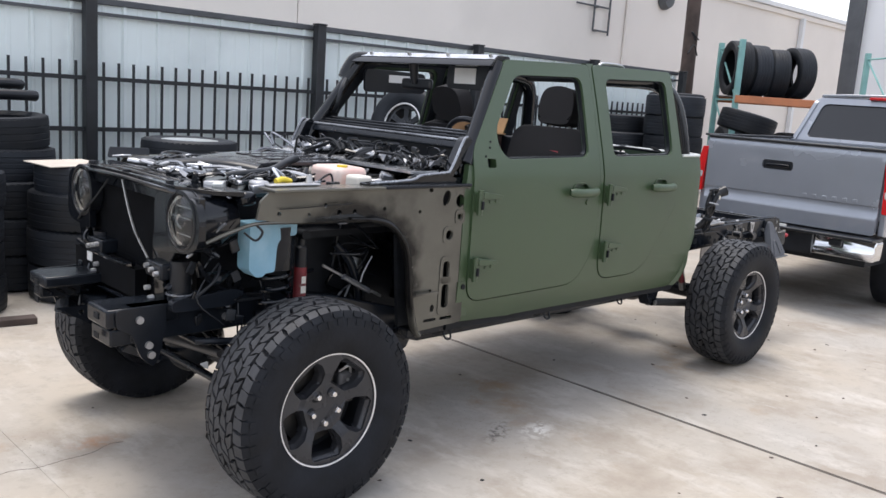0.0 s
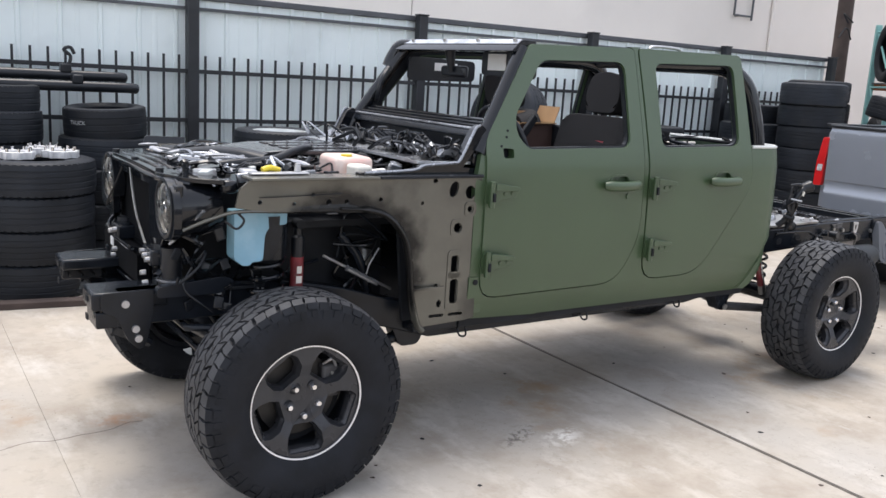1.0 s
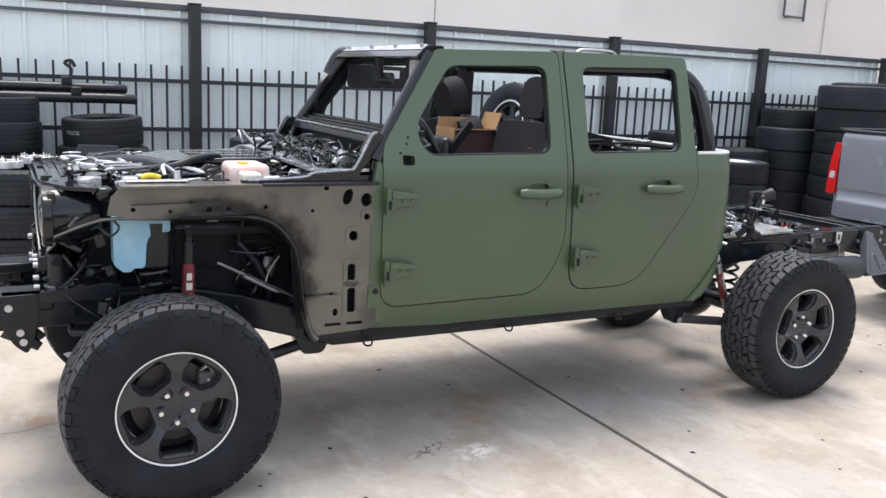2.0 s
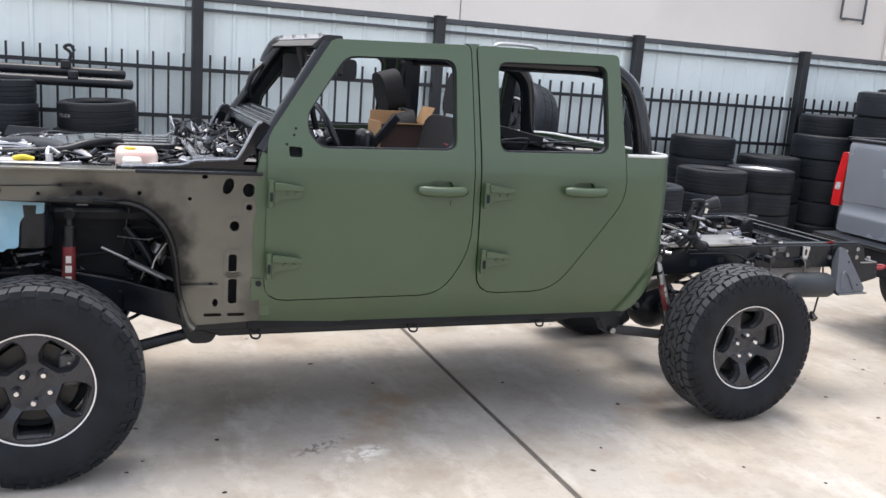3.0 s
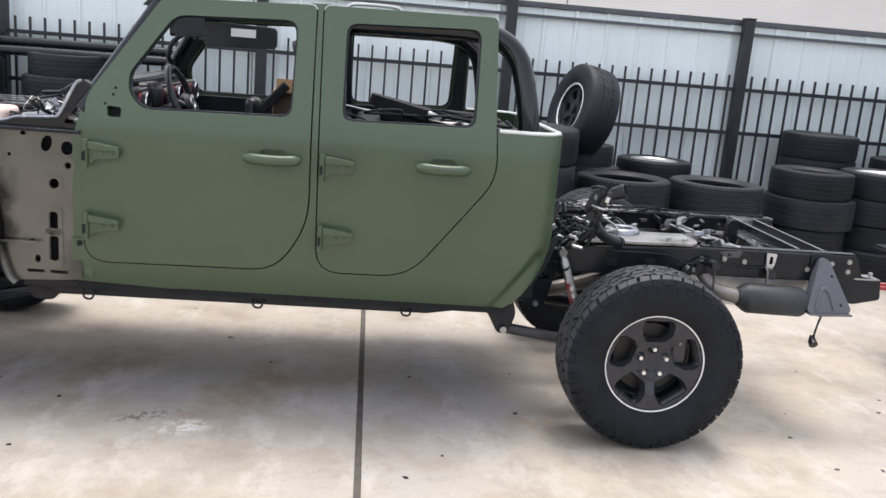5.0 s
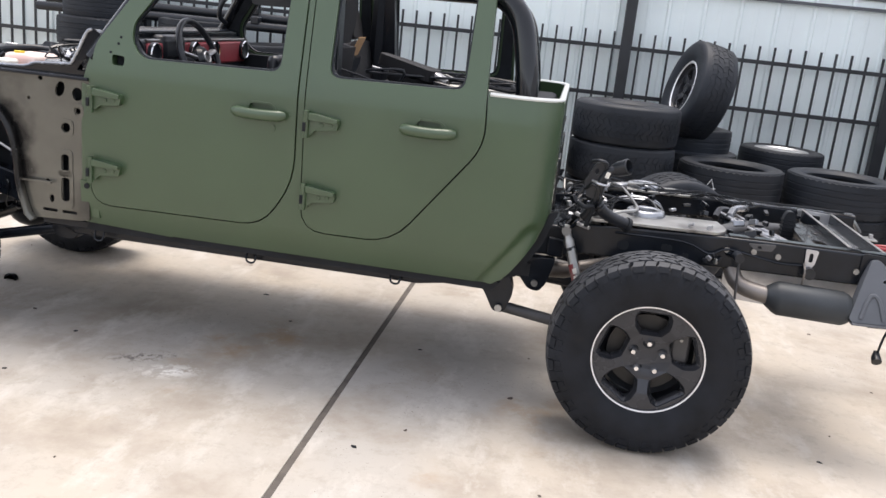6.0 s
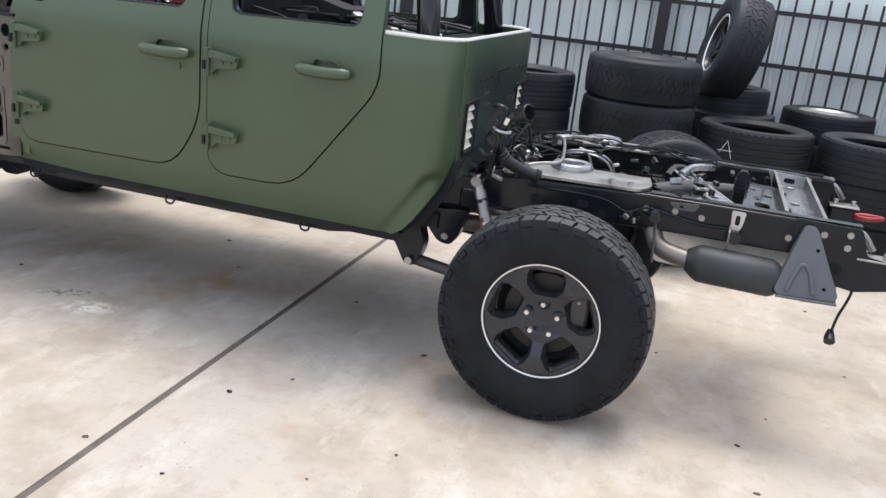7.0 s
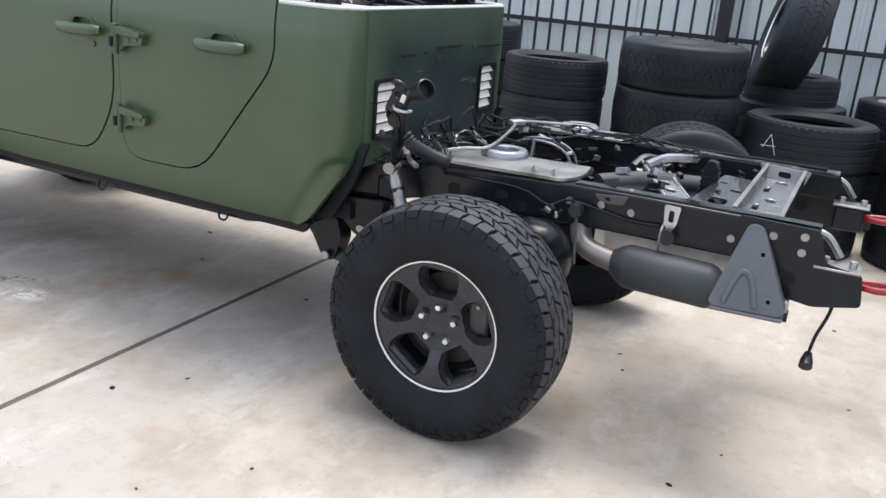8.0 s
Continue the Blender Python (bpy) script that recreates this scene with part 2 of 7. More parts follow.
STUCCO2 = mat("pale_grey_cladding", (0.72, 0.73, 0.75), 0.7, 0, 0.04, 0.6)
TRUCK = mat("blue_grey_car_paint", (0.315, 0.338, 0.378), 0.26, 0.35, 0.06, 2, coat=0.7)
GLASS = mat("dark_tinted_glass", (0.012, 0.013, 0.015), 0.06, 0, 0.05, 3, coat=0.3)
LENSRED = mat("red_lamp_lens", (0.62, 0.016, 0.018), 0.18, 0, 0.08, 6, coat=0.6)
COVER = mat("satin_plastic_cover", (0.035, 0.036, 0.040), 0.26, 0.2, 0.2, 6, 0.1, 30, coat=0.6)
# Sky shine on black paint, put into a pale metallic base colour.
BAKED_SHINE = mat("black_paint_with_painted_shine", (0.33, 0.345, 0.37), 0.26, 0.65, 0.3, 9, 0.2, 24, (0.07, 0.07, 0.078), 6, 0.56)
SATIN = mat("blue_grey_coated_steel", (0.10, 0.108, 0.122), 0.5, 0.15, 0.12, 7, 0.08, 60)
# Black pressings that mirror the sky, coloured as pale metal instead.
BAKED_SKY = mat("black_panel_with_painted_sky", (0.62, 0.64, 0.67), 0.24, 0.7, 0.25, 9, 0.2, 24, (0.08, 0.08, 0.09), 7, 0.60)
# Pale metal; on the tub rim and lamp bowls it paints highlights.
PALERIM = mat("pale_metal_and_highlight", (0.60, 0.62, 0.61), 0.35, 0.2, 0.08, 9)
FOIL = mat("crinkled_foil", (0.70, 0.71, 0.73), 0.3, 0.55, 0.2, 20, 0.4, 30)
TEAL = mat("teal_rack_paint", (0.22, 0.44, 0.42), 0.5, 0.1, 0.12, 5)
ORANGE = mat("orange_rack_paint", (0.55, 0.20, 0.09), 0.5, 0, 0.12, 5)
BARK = mat("weathered_wood_pole", (0.075, 0.055, 0.048), 0.9, 0, 0.35, 5, 0.5, 30)
CHALK = mat("chalk_mark", (0.62, 0.63, 0.64), 0.9, 0, 0.3, 30)
LAMPGLASS = mat("clear_lamp_lens", (0.80, 0.82, 0.86), 0.22, 0.35, 0.35, 40, coat=1.0)

CLEAR = bpy.data.materials.new("clear_glass")
CLEAR.use_nodes = True
CLEAR.node_tree.nodes["Principled BSDF"].inputs["Transmission Weight"].default_value = 1.0
CLEAR.node_tree.nodes["Principled BSDF"].inputs["Roughness"].default_value = 0.02
CLEAR.node_tree.nodes["Principled BSDF"].inputs["IOR"].default_value = 1.3

# ---------------------------------------------------------------- mesh helpers


def part(name, bm, material, parent=None, label="", smooth=40, bevel=0.0, segments=2):
    """Links a bmesh as one mesh object under parent."""
    bmesh.ops.recalc_face_normals(bm, faces=bm.faces)
    me = bpy.data.meshes.new(name)
    bm.to_mesh(me)
    bm.free()
    me.materials.append(material)
    if smooth:
        me.shade_smooth()
        me.set_sharp_from_angle(angle=radians(smooth))
    ob = new(name, me)
    if parent:
        ob.parent = parent
    if bevel:
        mod = ob.modifiers.new("bevel", "BEVEL")
        mod.width, mod.segments, mod.limit_method, mod.angle_limit = bevel, segments, "ANGLE", radians(40)
    return tagged(ob, label)


def share(name, me, parent, m):
    """One more object on a mesh that exists already."""
    ob = new(name, me)
    ob.parent = parent
    ob.matrix_local = m
    return ob


def box(bm, x0, x1, y0, y1, z0, z1, m=None):
    v = [bm.verts.new((x, y, z)) for x in (x0, x1) for y in (y0, y1) for z in (z0, z1)]
    for f in ((0, 1, 3, 2), (4, 6, 7, 5), (0, 4, 5, 1), (2, 3, 7, 6), (0, 2, 6, 4), (1, 5, 7, 3)):
        bm.faces.new([v[i] for i in f])
    if m:
        bmesh.ops.transform(bm, matrix=m, verts=v)
    return v


def B(*a):
    bm = bmesh.new()
    box(bm, *a)
    return bm


def tube(bm, points, radius, seg=10, caps=True, flat=1.0):
    """A round bar along points; radius a number or one per point. flat squeezes it across."""
    pts = [Vector(p) for p in points]
    rs = radius if isinstance(radius, (list, tuple)) else [radius] * len(pts)
    rings, last = [], None
    for i, p in enumerate(pts):
        d = (pts[min(i + 1, len(pts) - 1)] - pts[max(i - 1, 0)]).normalized()
        if last is None:
            a = d.cross(Vector((0, 0, 1)) if abs(d.z) < 0.9 else Vector((0, 1, 0))).normalized()
        else:
            a = (last - d * last.dot(d)).normalized()
        last = a
        b = d.cross(a)
        rings.append([bm.verts.new(p + (a * math.cos(k * math.tau / seg) + b * flat * math.sin(k * math.tau / seg)) * rs[i]) for k in range(seg)])
    for r0, r1 in zip(rings, rings[1:]):
        for k in range(seg):
            bm.faces.new((r0[k], r0[(k + 1) % seg], r1[(k + 1) % seg], r1[k]))
    if caps:
        bm.faces.new(rings[0][::-1])
        bm.faces.new(rings[-1])
    return bm


def T(points, radius, seg=10, flat=1.0):
    return tube(bmesh.new(), points, radius, seg, True, flat)


def curve(points, n=6):
    """Catmull-Rom through points."""
    p = [Vector(q) for q in points]
    p = [2 * p[0] - p[1]] + p + [2 * p[-1] - p[-2]]
    out = []
    for i in range(1, len(p) - 2):
        a, b, c, d = p[i - 1:i + 3]
        for k in range(n):
            t = k / n
            out.append(0.5 * ((2 * b) + (c - a) * t + (2 * a - 5 * b + 4 * c - d) * t * t + (3 * b - a - 3 * c + d) * t ** 3))
    return out + [p[-2]]


def lathe(bm, profile, seg=48, closed=True):
    """Spins (radius, y) pairs about the y axis."""
    rings = []
    for r, y in profile:
        if r < 1e-5:
            rings.append([bm.verts.new((0, y, 0))])
        else:
            rings.append([bm.verts.new((r * math.cos(k * math.tau / seg), y, r * math.sin(k * math.tau / seg))) for k in range(seg)])
    pairs = list(zip(rings, rings[1:])) + ([(rings[-1], rings[0])] if closed else [])
    for a, b in pairs:
        for k in range(seg):
            j = (k + 1) % seg
            if len(a) == 1 and len(b) == 1:
                continue
            if len(a) == 1:
                bm.faces.new((a[0], b[k], b[j]))
            elif len(b) == 1:
                bm.faces.new((a[k], a[j], b[0]))
            else:
                bm.faces.new((a[k], a[j], b[j], b[k]))
    return bm


def rounded(points, r=0.03, n=4):
    """Rounds the corners of a closed polygon; r a number, or one per corner."""
    out = []
    k = len(points)
    for i, p in enumerate(points):
        p, a, b = Vector(p), Vector(points[i - 1]), Vector(points[(i + 1) % k])
        rr = r[i] if isinstance(r, (list, tuple)) else r
        rr = min(rr, (a - p).length * 0.45, (b - p).length * 0.45)
        s, e = p + (a - p).normalized() * rr, p + (b - p).normalized() * rr
        for j in range(n + 1):
            t = j / n
            out.append(tuple(s * (1 - t) ** 2 + p * 2 * t * (1 - t) + e * t * t))
    return out


def grown(loop, d):
    """The closed polygon moved outwards by d."""
    n, out = len(loop), []
    for i, p in enumerate(loop):
        e = (Vector(loop[(i + 1) % n]) - Vector(loop[i - 1])).normalized()
        out.append((p[0] + e.y * d, p[1] - e.x * d))
    return out


def oval(x, z, rx, rz, turn=0, n=14):
    c, s = math.cos(radians(turn)), math.sin(radians(turn))
    return [(x + rx * math.cos(k * math.tau / n) * c - rz * math.sin(k * math.tau / n) * s,
             z + rx * math.cos(k * math.tau / n) * s + rz * math.sin(k * math.tau / n) * c) for k in range(n)]


def slot(x, z, w, h):
    r = min(w, h) * 0.5
    return rounded([(x - w / 2, z - h / 2), (x + w / 2, z - h / 2), (x + w / 2, z + h / 2), (x - w / 2, z + h / 2)], r * 0.95, 4)


def panel(outer, holes=(), depth=None, thick=0.02, cuts=(), axis="y", flip=1, planes=()):
    """A pressed sheet: a polygon with openings, bent to depth(a, b), with a real thickness.
    axis y: a, b are x, z; axis x: a, b are y, z; axis z: a, b are x, y."""
    bm = bmesh.new()
    edges = []
    for loop in (outer, *holes):
        vs = [bm.verts.new((a, 0, b)) for a, b in loop]
        edges += [bm.edges.new((vs[i], vs[(i + 1) % len(vs)])) for i in range(len(vs))]
    bmesh.ops.triangle_fill(bm, edges=edges, use_beauty=True, use_dissolve=False, normal=(0, 1, 0))
    for z in cuts:
        bmesh.ops.bisect_plane(bm, geom=bm.verts[:] + bm.edges[:] + bm.faces[:], plane_co=(0, 0, z), plane_no=(0, 0, 1))
    for a, b, na, nb in planes:
        bmesh.ops.bisect_plane(bm, geom=bm.verts[:] + bm.edges[:] + bm.faces[:], plane_co=(a, 0, b), plane_no=(na, 0, nb))
    f = depth or (lambda a, b: 0)
    for v in bm.verts:
        v.co.y = f(v.co.x, v.co.z)
    ex = bmesh.ops.extrude_face_region(bm, geom=bm.faces[:])
    for v in ex["geom"]:
        if isinstance(v, bmesh.types.BMVert):
            v.co.y += thick * flip
    for v in bm.verts:
        a, d, b = v.co
        v.co = {"y": (a, d, b), "x": (d, a, b), "z": (a, b, d)}[axis]
    return bm


def mirrored(bm):
    for v in bm.verts:
        v.co.y = -v.co.y
    return bm


def empty(name, m, label, category, group="", kind=""):
    ob = new(name)
    ob.matrix_world = m
    return tagged(ob, label, category, group, kind)


def text_mesh(words, size, depth=0.002):
    """Lettering in the built-in font, as a bmesh in the x-y plane."""
    cu = bpy.data.curves.new("letters", "FONT")
    cu.body, cu.size, cu.extrude, cu.align_x, cu.align_y = words, size, depth, "CENTER", "CENTER"
    ob = new("letters", cu)
    me = ob.to_mesh()
    bm = bmesh.new()
    bm.from_mesh(me)
    ob.to_mesh_clear()
    bpy.data.objects.remove(ob)
    return bm


# ---------------------------------------------------------------- ground and setting
ground = tagged(part("ground", B(-150, 150, -150, 150, -0.3, -0.007), JOINT), "concrete yard with dark control joints", "ground", kind="structure")
SLAB_X = (-150, -0.755, 2.165, 150)
for xa, xb in zip(SLAB_X, SLAB_X[1:]):
    ga = 0.015 if xa == 2.165 else 0.0004
    gb = 0.015 if xb == 2.165 else 0.0004
    part("concrete_slab", B(xa + ga, xb - gb, -150, 150, -0.02, 0.0), CONCRETE, ground, bevel=0.0015, segments=1)

# a hair crack that wanders across the thin joint
CRACK = curve([(-1.35, 0.02, 0.0003), (-1.01, 0.11, 0.0003), (-0.87, 0.161, 0.0003), (-0.76, 0.134, 0.0003), (-0.66, 0.148, 0.0003), (-0.53, 0.15, 0.0003), (-0.43, 0.20, 0.0003), (-0.36, 0.197, 0.0003)], 8)
part("hair_crack", T([p + Vector((0, 0.006 * noise.noise(p * 23), 0)) for p in CRACK], [0.0012 + 0.0011 * noise.noise(p * 7) for p in CRACK], 5), JOINT, ground, "thin wandering crack")

FENCE = pose(0, 4.09, 0)
BAY, FIRST = 2.385, 1.06
posts = [FIRST + BAY * k for k in range(-4, 5)]


def sheet_wall(u0, u1, z0, z1):
    """Ribbed wall sheets, one continuous run."""
    bm = bmesh.new()
    prof = []
    u = u0
    while u < u1:
        prof += [(u, 0), (u + 0.012, -0.022), (u + 0.035, -0.022), (u + 0.047, 0), (u + 0.14, 0), (u + 0.15, -0.004), (u + 0.175, -0.004), (u + 0.185, 0)]
        u += 0.32
    prof.append((u1, 0))
    prof = [p for p in prof if p[0] <= u1]
    lo = [bm.verts.new((a, b, z0)) for a, b in prof]
    hi = [bm.verts.new((a, b, z1)) for a, b in prof]
    lo2 = [bm.verts.new((a, b + 0.004, z0)) for a, b in prof]
    hi2 = [bm.verts.new((a, b + 0.004, z1)) for a, b in prof]
    for i in range(len(prof) - 1):
        bm.faces.new((lo[i], lo[i + 1], hi[i + 1], hi[i]))
        bm.faces.new((lo2[i], hi2[i], hi2[i + 1], lo2[i + 1]))
        bm.faces.new((hi[i], hi[i + 1], hi2[i + 1], hi2[i]))
    return bm


picket_me = None
for k, u in enumerate(posts):
    post = empty("fence_post", FENCE @ pose(u, 0, 0), "tall square black painted steel fence post", "fence post", "fence posts along the yard")
    part("post_shaft", B(-0.05, 0.05, -0.05, 0.05, 0, 2.29), IRON, post, bevel=0.006)
    part("post_cap", B(-0.056, 0.056, -0.056, 0.056, 2.29, 2.305), IRON, post, bevel=0.004)
    part("base_plate", B(-0.1, 0.1, -0.1, 0.1, 0, 0.012), IRON, post)
    if k == len(posts) - 1:
        break
    bay = empty("iron_fence_panel", FENCE @ pose(u, 0, 0), "black wrought-iron picket fence panel in front of metal sheets", "fence", "picket panels")
    for z in (0.2, 1.168, 1.604):
        part("rail", B(0.052, BAY - 0.052, -0.016, 0.016, z - 0.018, z + 0.018), IRON, bay)
    n = 17
    for j in range(n):
        pu = 0.052 + (BAY - 0.104) * (j + 0.5) / n
        if picket_me is None:
            bm = B(-0.0095, 0.0095, -0.0095, 0.0095, 0.08, 1.745)
            picket_me = part("picket", bm, IRON, bay).data
            bay.children[-1].matrix_local = pose(pu, 0, 0)
        else:
            share("picket", picket_me, bay, pose(pu, 0, 0))
    screen = empty("metal_sheet_screen", FENCE @ pose(u, 0.11, 0), "pale blue-grey ribbed metal sheet fence with dark cap rail", "fence", "sheet metal screens")
    part("ribbed_sheet", sheet_wall(0.004, BAY - 0.004, 0.05, 2.235), SHEET, screen, smooth=20)
    part("cap_rail", B(0.0, BAY - 0.004, -0.035, 0.045, 2.235, 2.29), CAPGREY, screen, "dark grey cap rail", bevel=0.006)
    part("upper_rail", B(0.0, BAY - 0.004, -0.055, -0.026, 2.14, 2.168), CAPGREY, screen, "dark grey horizontal rail")

# the neighbour's long building behind the fence
WALL = pose(0, 5.85, 0)
bld = empty("warehouse", WALL, "long beige stucco warehouse with a dark coping behind the fence", "building", kind="structure")
part("wall", B(-14, 4.35, 0, 0.3, 0, 4.10), STUCCO, bld)
part("wall", B(4.365, 11.36, 0, 0.3, 0, 4.10), STUCCO, bld)
part("wall", B(11.375, 45, 0.004, 0.3, 0, 4.10), STUCCO, bld)
part("coping", B(-14, 45, -0.09, 0.4, 4.10, 4.20), STUCCO2, bld, "pale metal coping", bevel=0.01)
part("gutter", B(-14, 45, -0.05, -0.002, 3.98, 4.09), STUCCO, bld, bevel=0.01)
part("conduit", T([(11.37, -0.03, 2.0), (11.37, -0.03, 3.98)], 0.03), STUCCO, bld, "painted wall conduit")
part("downpipe", B(18.4, 18.52, -0.1, -0.004, 0, 4.0), STUCCO2, bld)
hatch = empty("wall_bracket", WALL @ pose(10.46, -0.06, 3.14), "small rectangular steel frame fixed to the wall", "bracket")
for a in (-0.1, 0.34):
    part("upright", T([(a, 0, -0.20 if a < 0 else -0.26), (a, 0, 0.5)], 0.018, 8), CAPGREY, hatch)
for z, a in ((-0.2, -0.1), (0.2, -0.6)):
    part("crossbar", T([(a, 0, z), (0.34, 0, z)], 0.016, 8), CAPGREY, hatch)
    part("standoff", B(-0.02, 0.02, 0, 0.06, z - 0.02, z + 0.02), CAPGREY, hatch)
walllamp = empty("wall_lamp", WALL @ pose(12.55, 0, 3.72), "dark round bulkhead lamp on the wall", "lamp")
bm = bmesh.new()
lathe(bm, [(0, -0.16), (0.16, -0.14), (0.2, -0.05), (0.2, -0.002), (0, -0.002)], 24, False)
part("housing", bm, CAPGREY, walllamp)

pole = empty("utility_pole", pose(11.2, 4.35, 0, 0, -1.2, 0), "weathered brown wooden utility pole with loose wires", "pole")
part("shaft", T([(0, 0, 0), (0, 0, 3), (0, 0, 9)], [0.125, 0.115, 0.10], 14), BARK, pole)
for k in range(2):
    part("loose_wire", T(curve([(0, -0.15, 2.6 + 0.25 * k), (-0.3 - 0.1 * (k % 3), -0.25, 2.75 + 0.2 * k), (-0.55 + 0.2 * (k % 2), -0.3, 2.6 + 0.22 * k)]), 0.012, 5), DULL, pole)

# sheds that close the yard
east = empty("pale_shed", pose(17.5, 0, 0), "pale grey metal-clad shed closing the yard", "building", kind="structure")
part("wall", B(0, 0.3, -22, 4.08, 0, 6.5), STUCCO2, east)
part("corner_post", B(-0.12, 0.12, 4.03, 4.36, 0, 6.4), CAPGREY, east, "dark steel corner column")
# Unseen wall and panels, added behind the camera for reflections.
south = empty("workshop", pose(0, -15, 0), "unseen pale wall added across the yard for reflections", "building", kind="structure")
part("wall", B(-22, 17.5, -0.3, 0, 0, 4.0), STUCCO2, south)
for k in range(4):
    part("roller_door", B(-16 + 8 * k, -12 + 8 * k, 0.004, 0.06, 0, 3.2), CAPGREY, south)
west = empty("side_wall", pose(-14, 0, 0), "plain beige boundary wall", "wall", kind="structure")
part("wall", B(-0.2, 0, -15, 5, 0, 2.4), STUCCO, west)

# ---------------------------------------------------------------- tyres


def carcass(bm, R, w, rim, seg=56):
    h = w / 2
    base = R - 0.012
    prof = [(rim, -h * 0.78), (rim + 0.012, -h * 0.86), (rim + (R - rim) * 0.35, -h * 0.985), (rim + (R - rim) * 0.6, -h), (rim + (R - rim) * 0.82, -h * 0.95), (R - 0.018, -h * 0.87)]
    prof += [(base, -h * 0.8), (base + 0.003, 0), (base, h * 0.8)]
    prof += [(r, -y) for r, y in prof[:6][::-1]]
    t = 0.014
    inner = [(rim + 0.004, h * 0.6), (rim + (R - rim) * 0.5, h - t), (R - 0.03, h * 0.75), (R - 0.03, -h * 0.75), (rim + (R - rim) * 0.5, -h + t), (rim + 0.004, -h * 0.6)]
    lathe(bm, prof + inner, seg)


def blocks(bm, R, w, n, deep, rng, side=False):
    """Interlocking all-terrain blocks round the tread; shoulder lugs wrap over the edge."""
    h = w / 2 * 0.86
    pitch = math.tau / n
    rows = [(-1.0, -0.71, 0.0), (-0.635, -0.375, 0.45), (-0.305, -0.04, 0.1), (0.04, 0.305, 0.55), (0.375, 0.635, 0.2), (0.71, 1.0, 0.6)]
    for ri, (a, b, off) in enumerate(rows):
        edge = ri in (0, 5)
        for k in range(n):
            t0 = (k + off + rng.uniform(-0.05, 0.05)) * pitch
            g = (0.075 + 0.03 * rng.random()) if edge else (0.055 + 0.05 * rng.random())
            slant = (0.22 if ri % 2 else -0.22) * (0.45 if edge else 1.0)
            zig = 0 if edge else 0.05 * (1 if k % 2 else -1)
            q = 0.12 if k % 2 else -0.12
            pts = [(g - slant, a), (1 - g - slant, a + zig), (1 - g + q * 0.5, (a + b) / 2), (1 - g + slant, b), (g + slant, b + zig), (g + q * 0.5, (a + b) / 2)]
            lo, hi = [], []
            for u, v in pts:
                th = t0 + u * pitch
                drop = 0.016 * abs(v) ** 4
                for lst, r, s in ((lo, R - deep - drop, 1.0), (hi, R - drop, 0.985)):
                    yy = v * h * (1.03 if edge and abs(v) > 0.99 and lst is lo else 1.0)
                    lst.append(bm.verts.new((r * math.cos(th), yy, r * math.sin(th))))
            bm.faces.new(hi)
            for i in range(6):
                j = (i + 1) % 6
                bm.faces.new((lo[i], lo[j], hi[j], hi[i]))
        if edge:
            s = -1 if ri == 0 else 1
            to = bm
            rows_out = [(0.09, 0.91, R - 0.014, 1.0, R - 0.036, 1.10, 0.0)]
            if side:
                rows_out += [(0.10, 0.62, R - 0.042, 1.112, R - 0.066, 1.146, 0.0)]
            for k in range(n):
                t0 = (k + off) * pitch
                for ua, ub, r0, h0, r1, h1, lean in rows_out:
                    cut = 0.008 if k % 2 else 0.0
                    q = [(r, y * h, t0 + (u + (lean if r == r1 - cut else 0)) * pitch) for r, y in ((r0, h0), (r1 - cut, h1)) for u in (ua, ub)]
                    top = [to.verts.new((r * math.cos(th), s * (y + 0.002), r * math.sin(th))) for r, y, th in q]
                    bot = [to.verts.new(((r - 0.004) * math.cos(th), s * (y - 0.012), (r - 0.004) * math.sin(th))) for r, y, th in q]
                    made = [to.faces.new((top[0], top[1], top[3], top[2]))]
                    for i, j in ((0, 1), (1, 3), (3, 2), (2, 0)):
                        made.append(to.faces.new((top[i], top[j], bot[j], bot[i])))
                    for f in made:
                        f.material_index = 1 if side else 0


def tyre_mesh(name, bm):
    bmesh.ops.recalc_face_normals(bm, faces=bm.faces)
    me = bpy.data.meshes.new(name)
    bm.to_mesh(me)
    bm.free()
    me.materials.append(OLDRUBBER)
    me.materials.append(OLDRUBBER)
    me.shade_smooth()
    me.set_sharp_from_angle(angle=radians(35))
    return me


def tyre_thing(name, kind, m):
    """A loose tyre with its tread as a part."""
    body, tread = TYRES[kind]
    ob = new(name, body)
    ob.matrix_world = m
    share("tread", tread, ob, Matrix.Identity(4))
    return ob


def used_tyre_mesh(R, w, rim, grooves, n=0, seed=1):
    """The two meshes of a loose tyre: the carcass and the lugs of its tread."""
    bm = bmesh.new()
    carcass(bm, R, w, rim, 44)
    body = tyre_mesh("tyre", bm)
    bm = bmesh.new()
    if n:
        blocks(bm, R - 0.006, w, n, 0.006, random.Random(seed), True)
    else:
        # the ribbed band and the notches of its shoulders
        h = w / 2
        band = [(R - 0.0125, -h * 0.86), (R - 0.008, -h * 0.83)]
        for g in range(grooves):
            c = -0.8 * h + 1.6 * h / (grooves + 1) * (g + 1)
            band += [(R - 0.003, c - 0.007), (R - 0.0065, c - 0.004), (R - 0.0065, c + 0.004), (R - 0.003, c + 0.007)]
        band += [(R - 0.008, h * 0.83), (R - 0.0125, h * 0.86), (R - 0.018, h * 0.8), (R - 0.018, -h * 0.8)]
        lathe(bm, band, 44)
        for s in (-1, 1):
            for k in range(52):
                th = k * math.tau / 52
                m = Matrix.Rotation(-th, 4, "Y")
                box(bm, R - 0.03, R - 0.0085, s * w * 0.425 - 0.005, s * w * 0.425 + 0.004, -0.014, 0.014, m)
    return body, tyre_mesh("tread", bm)


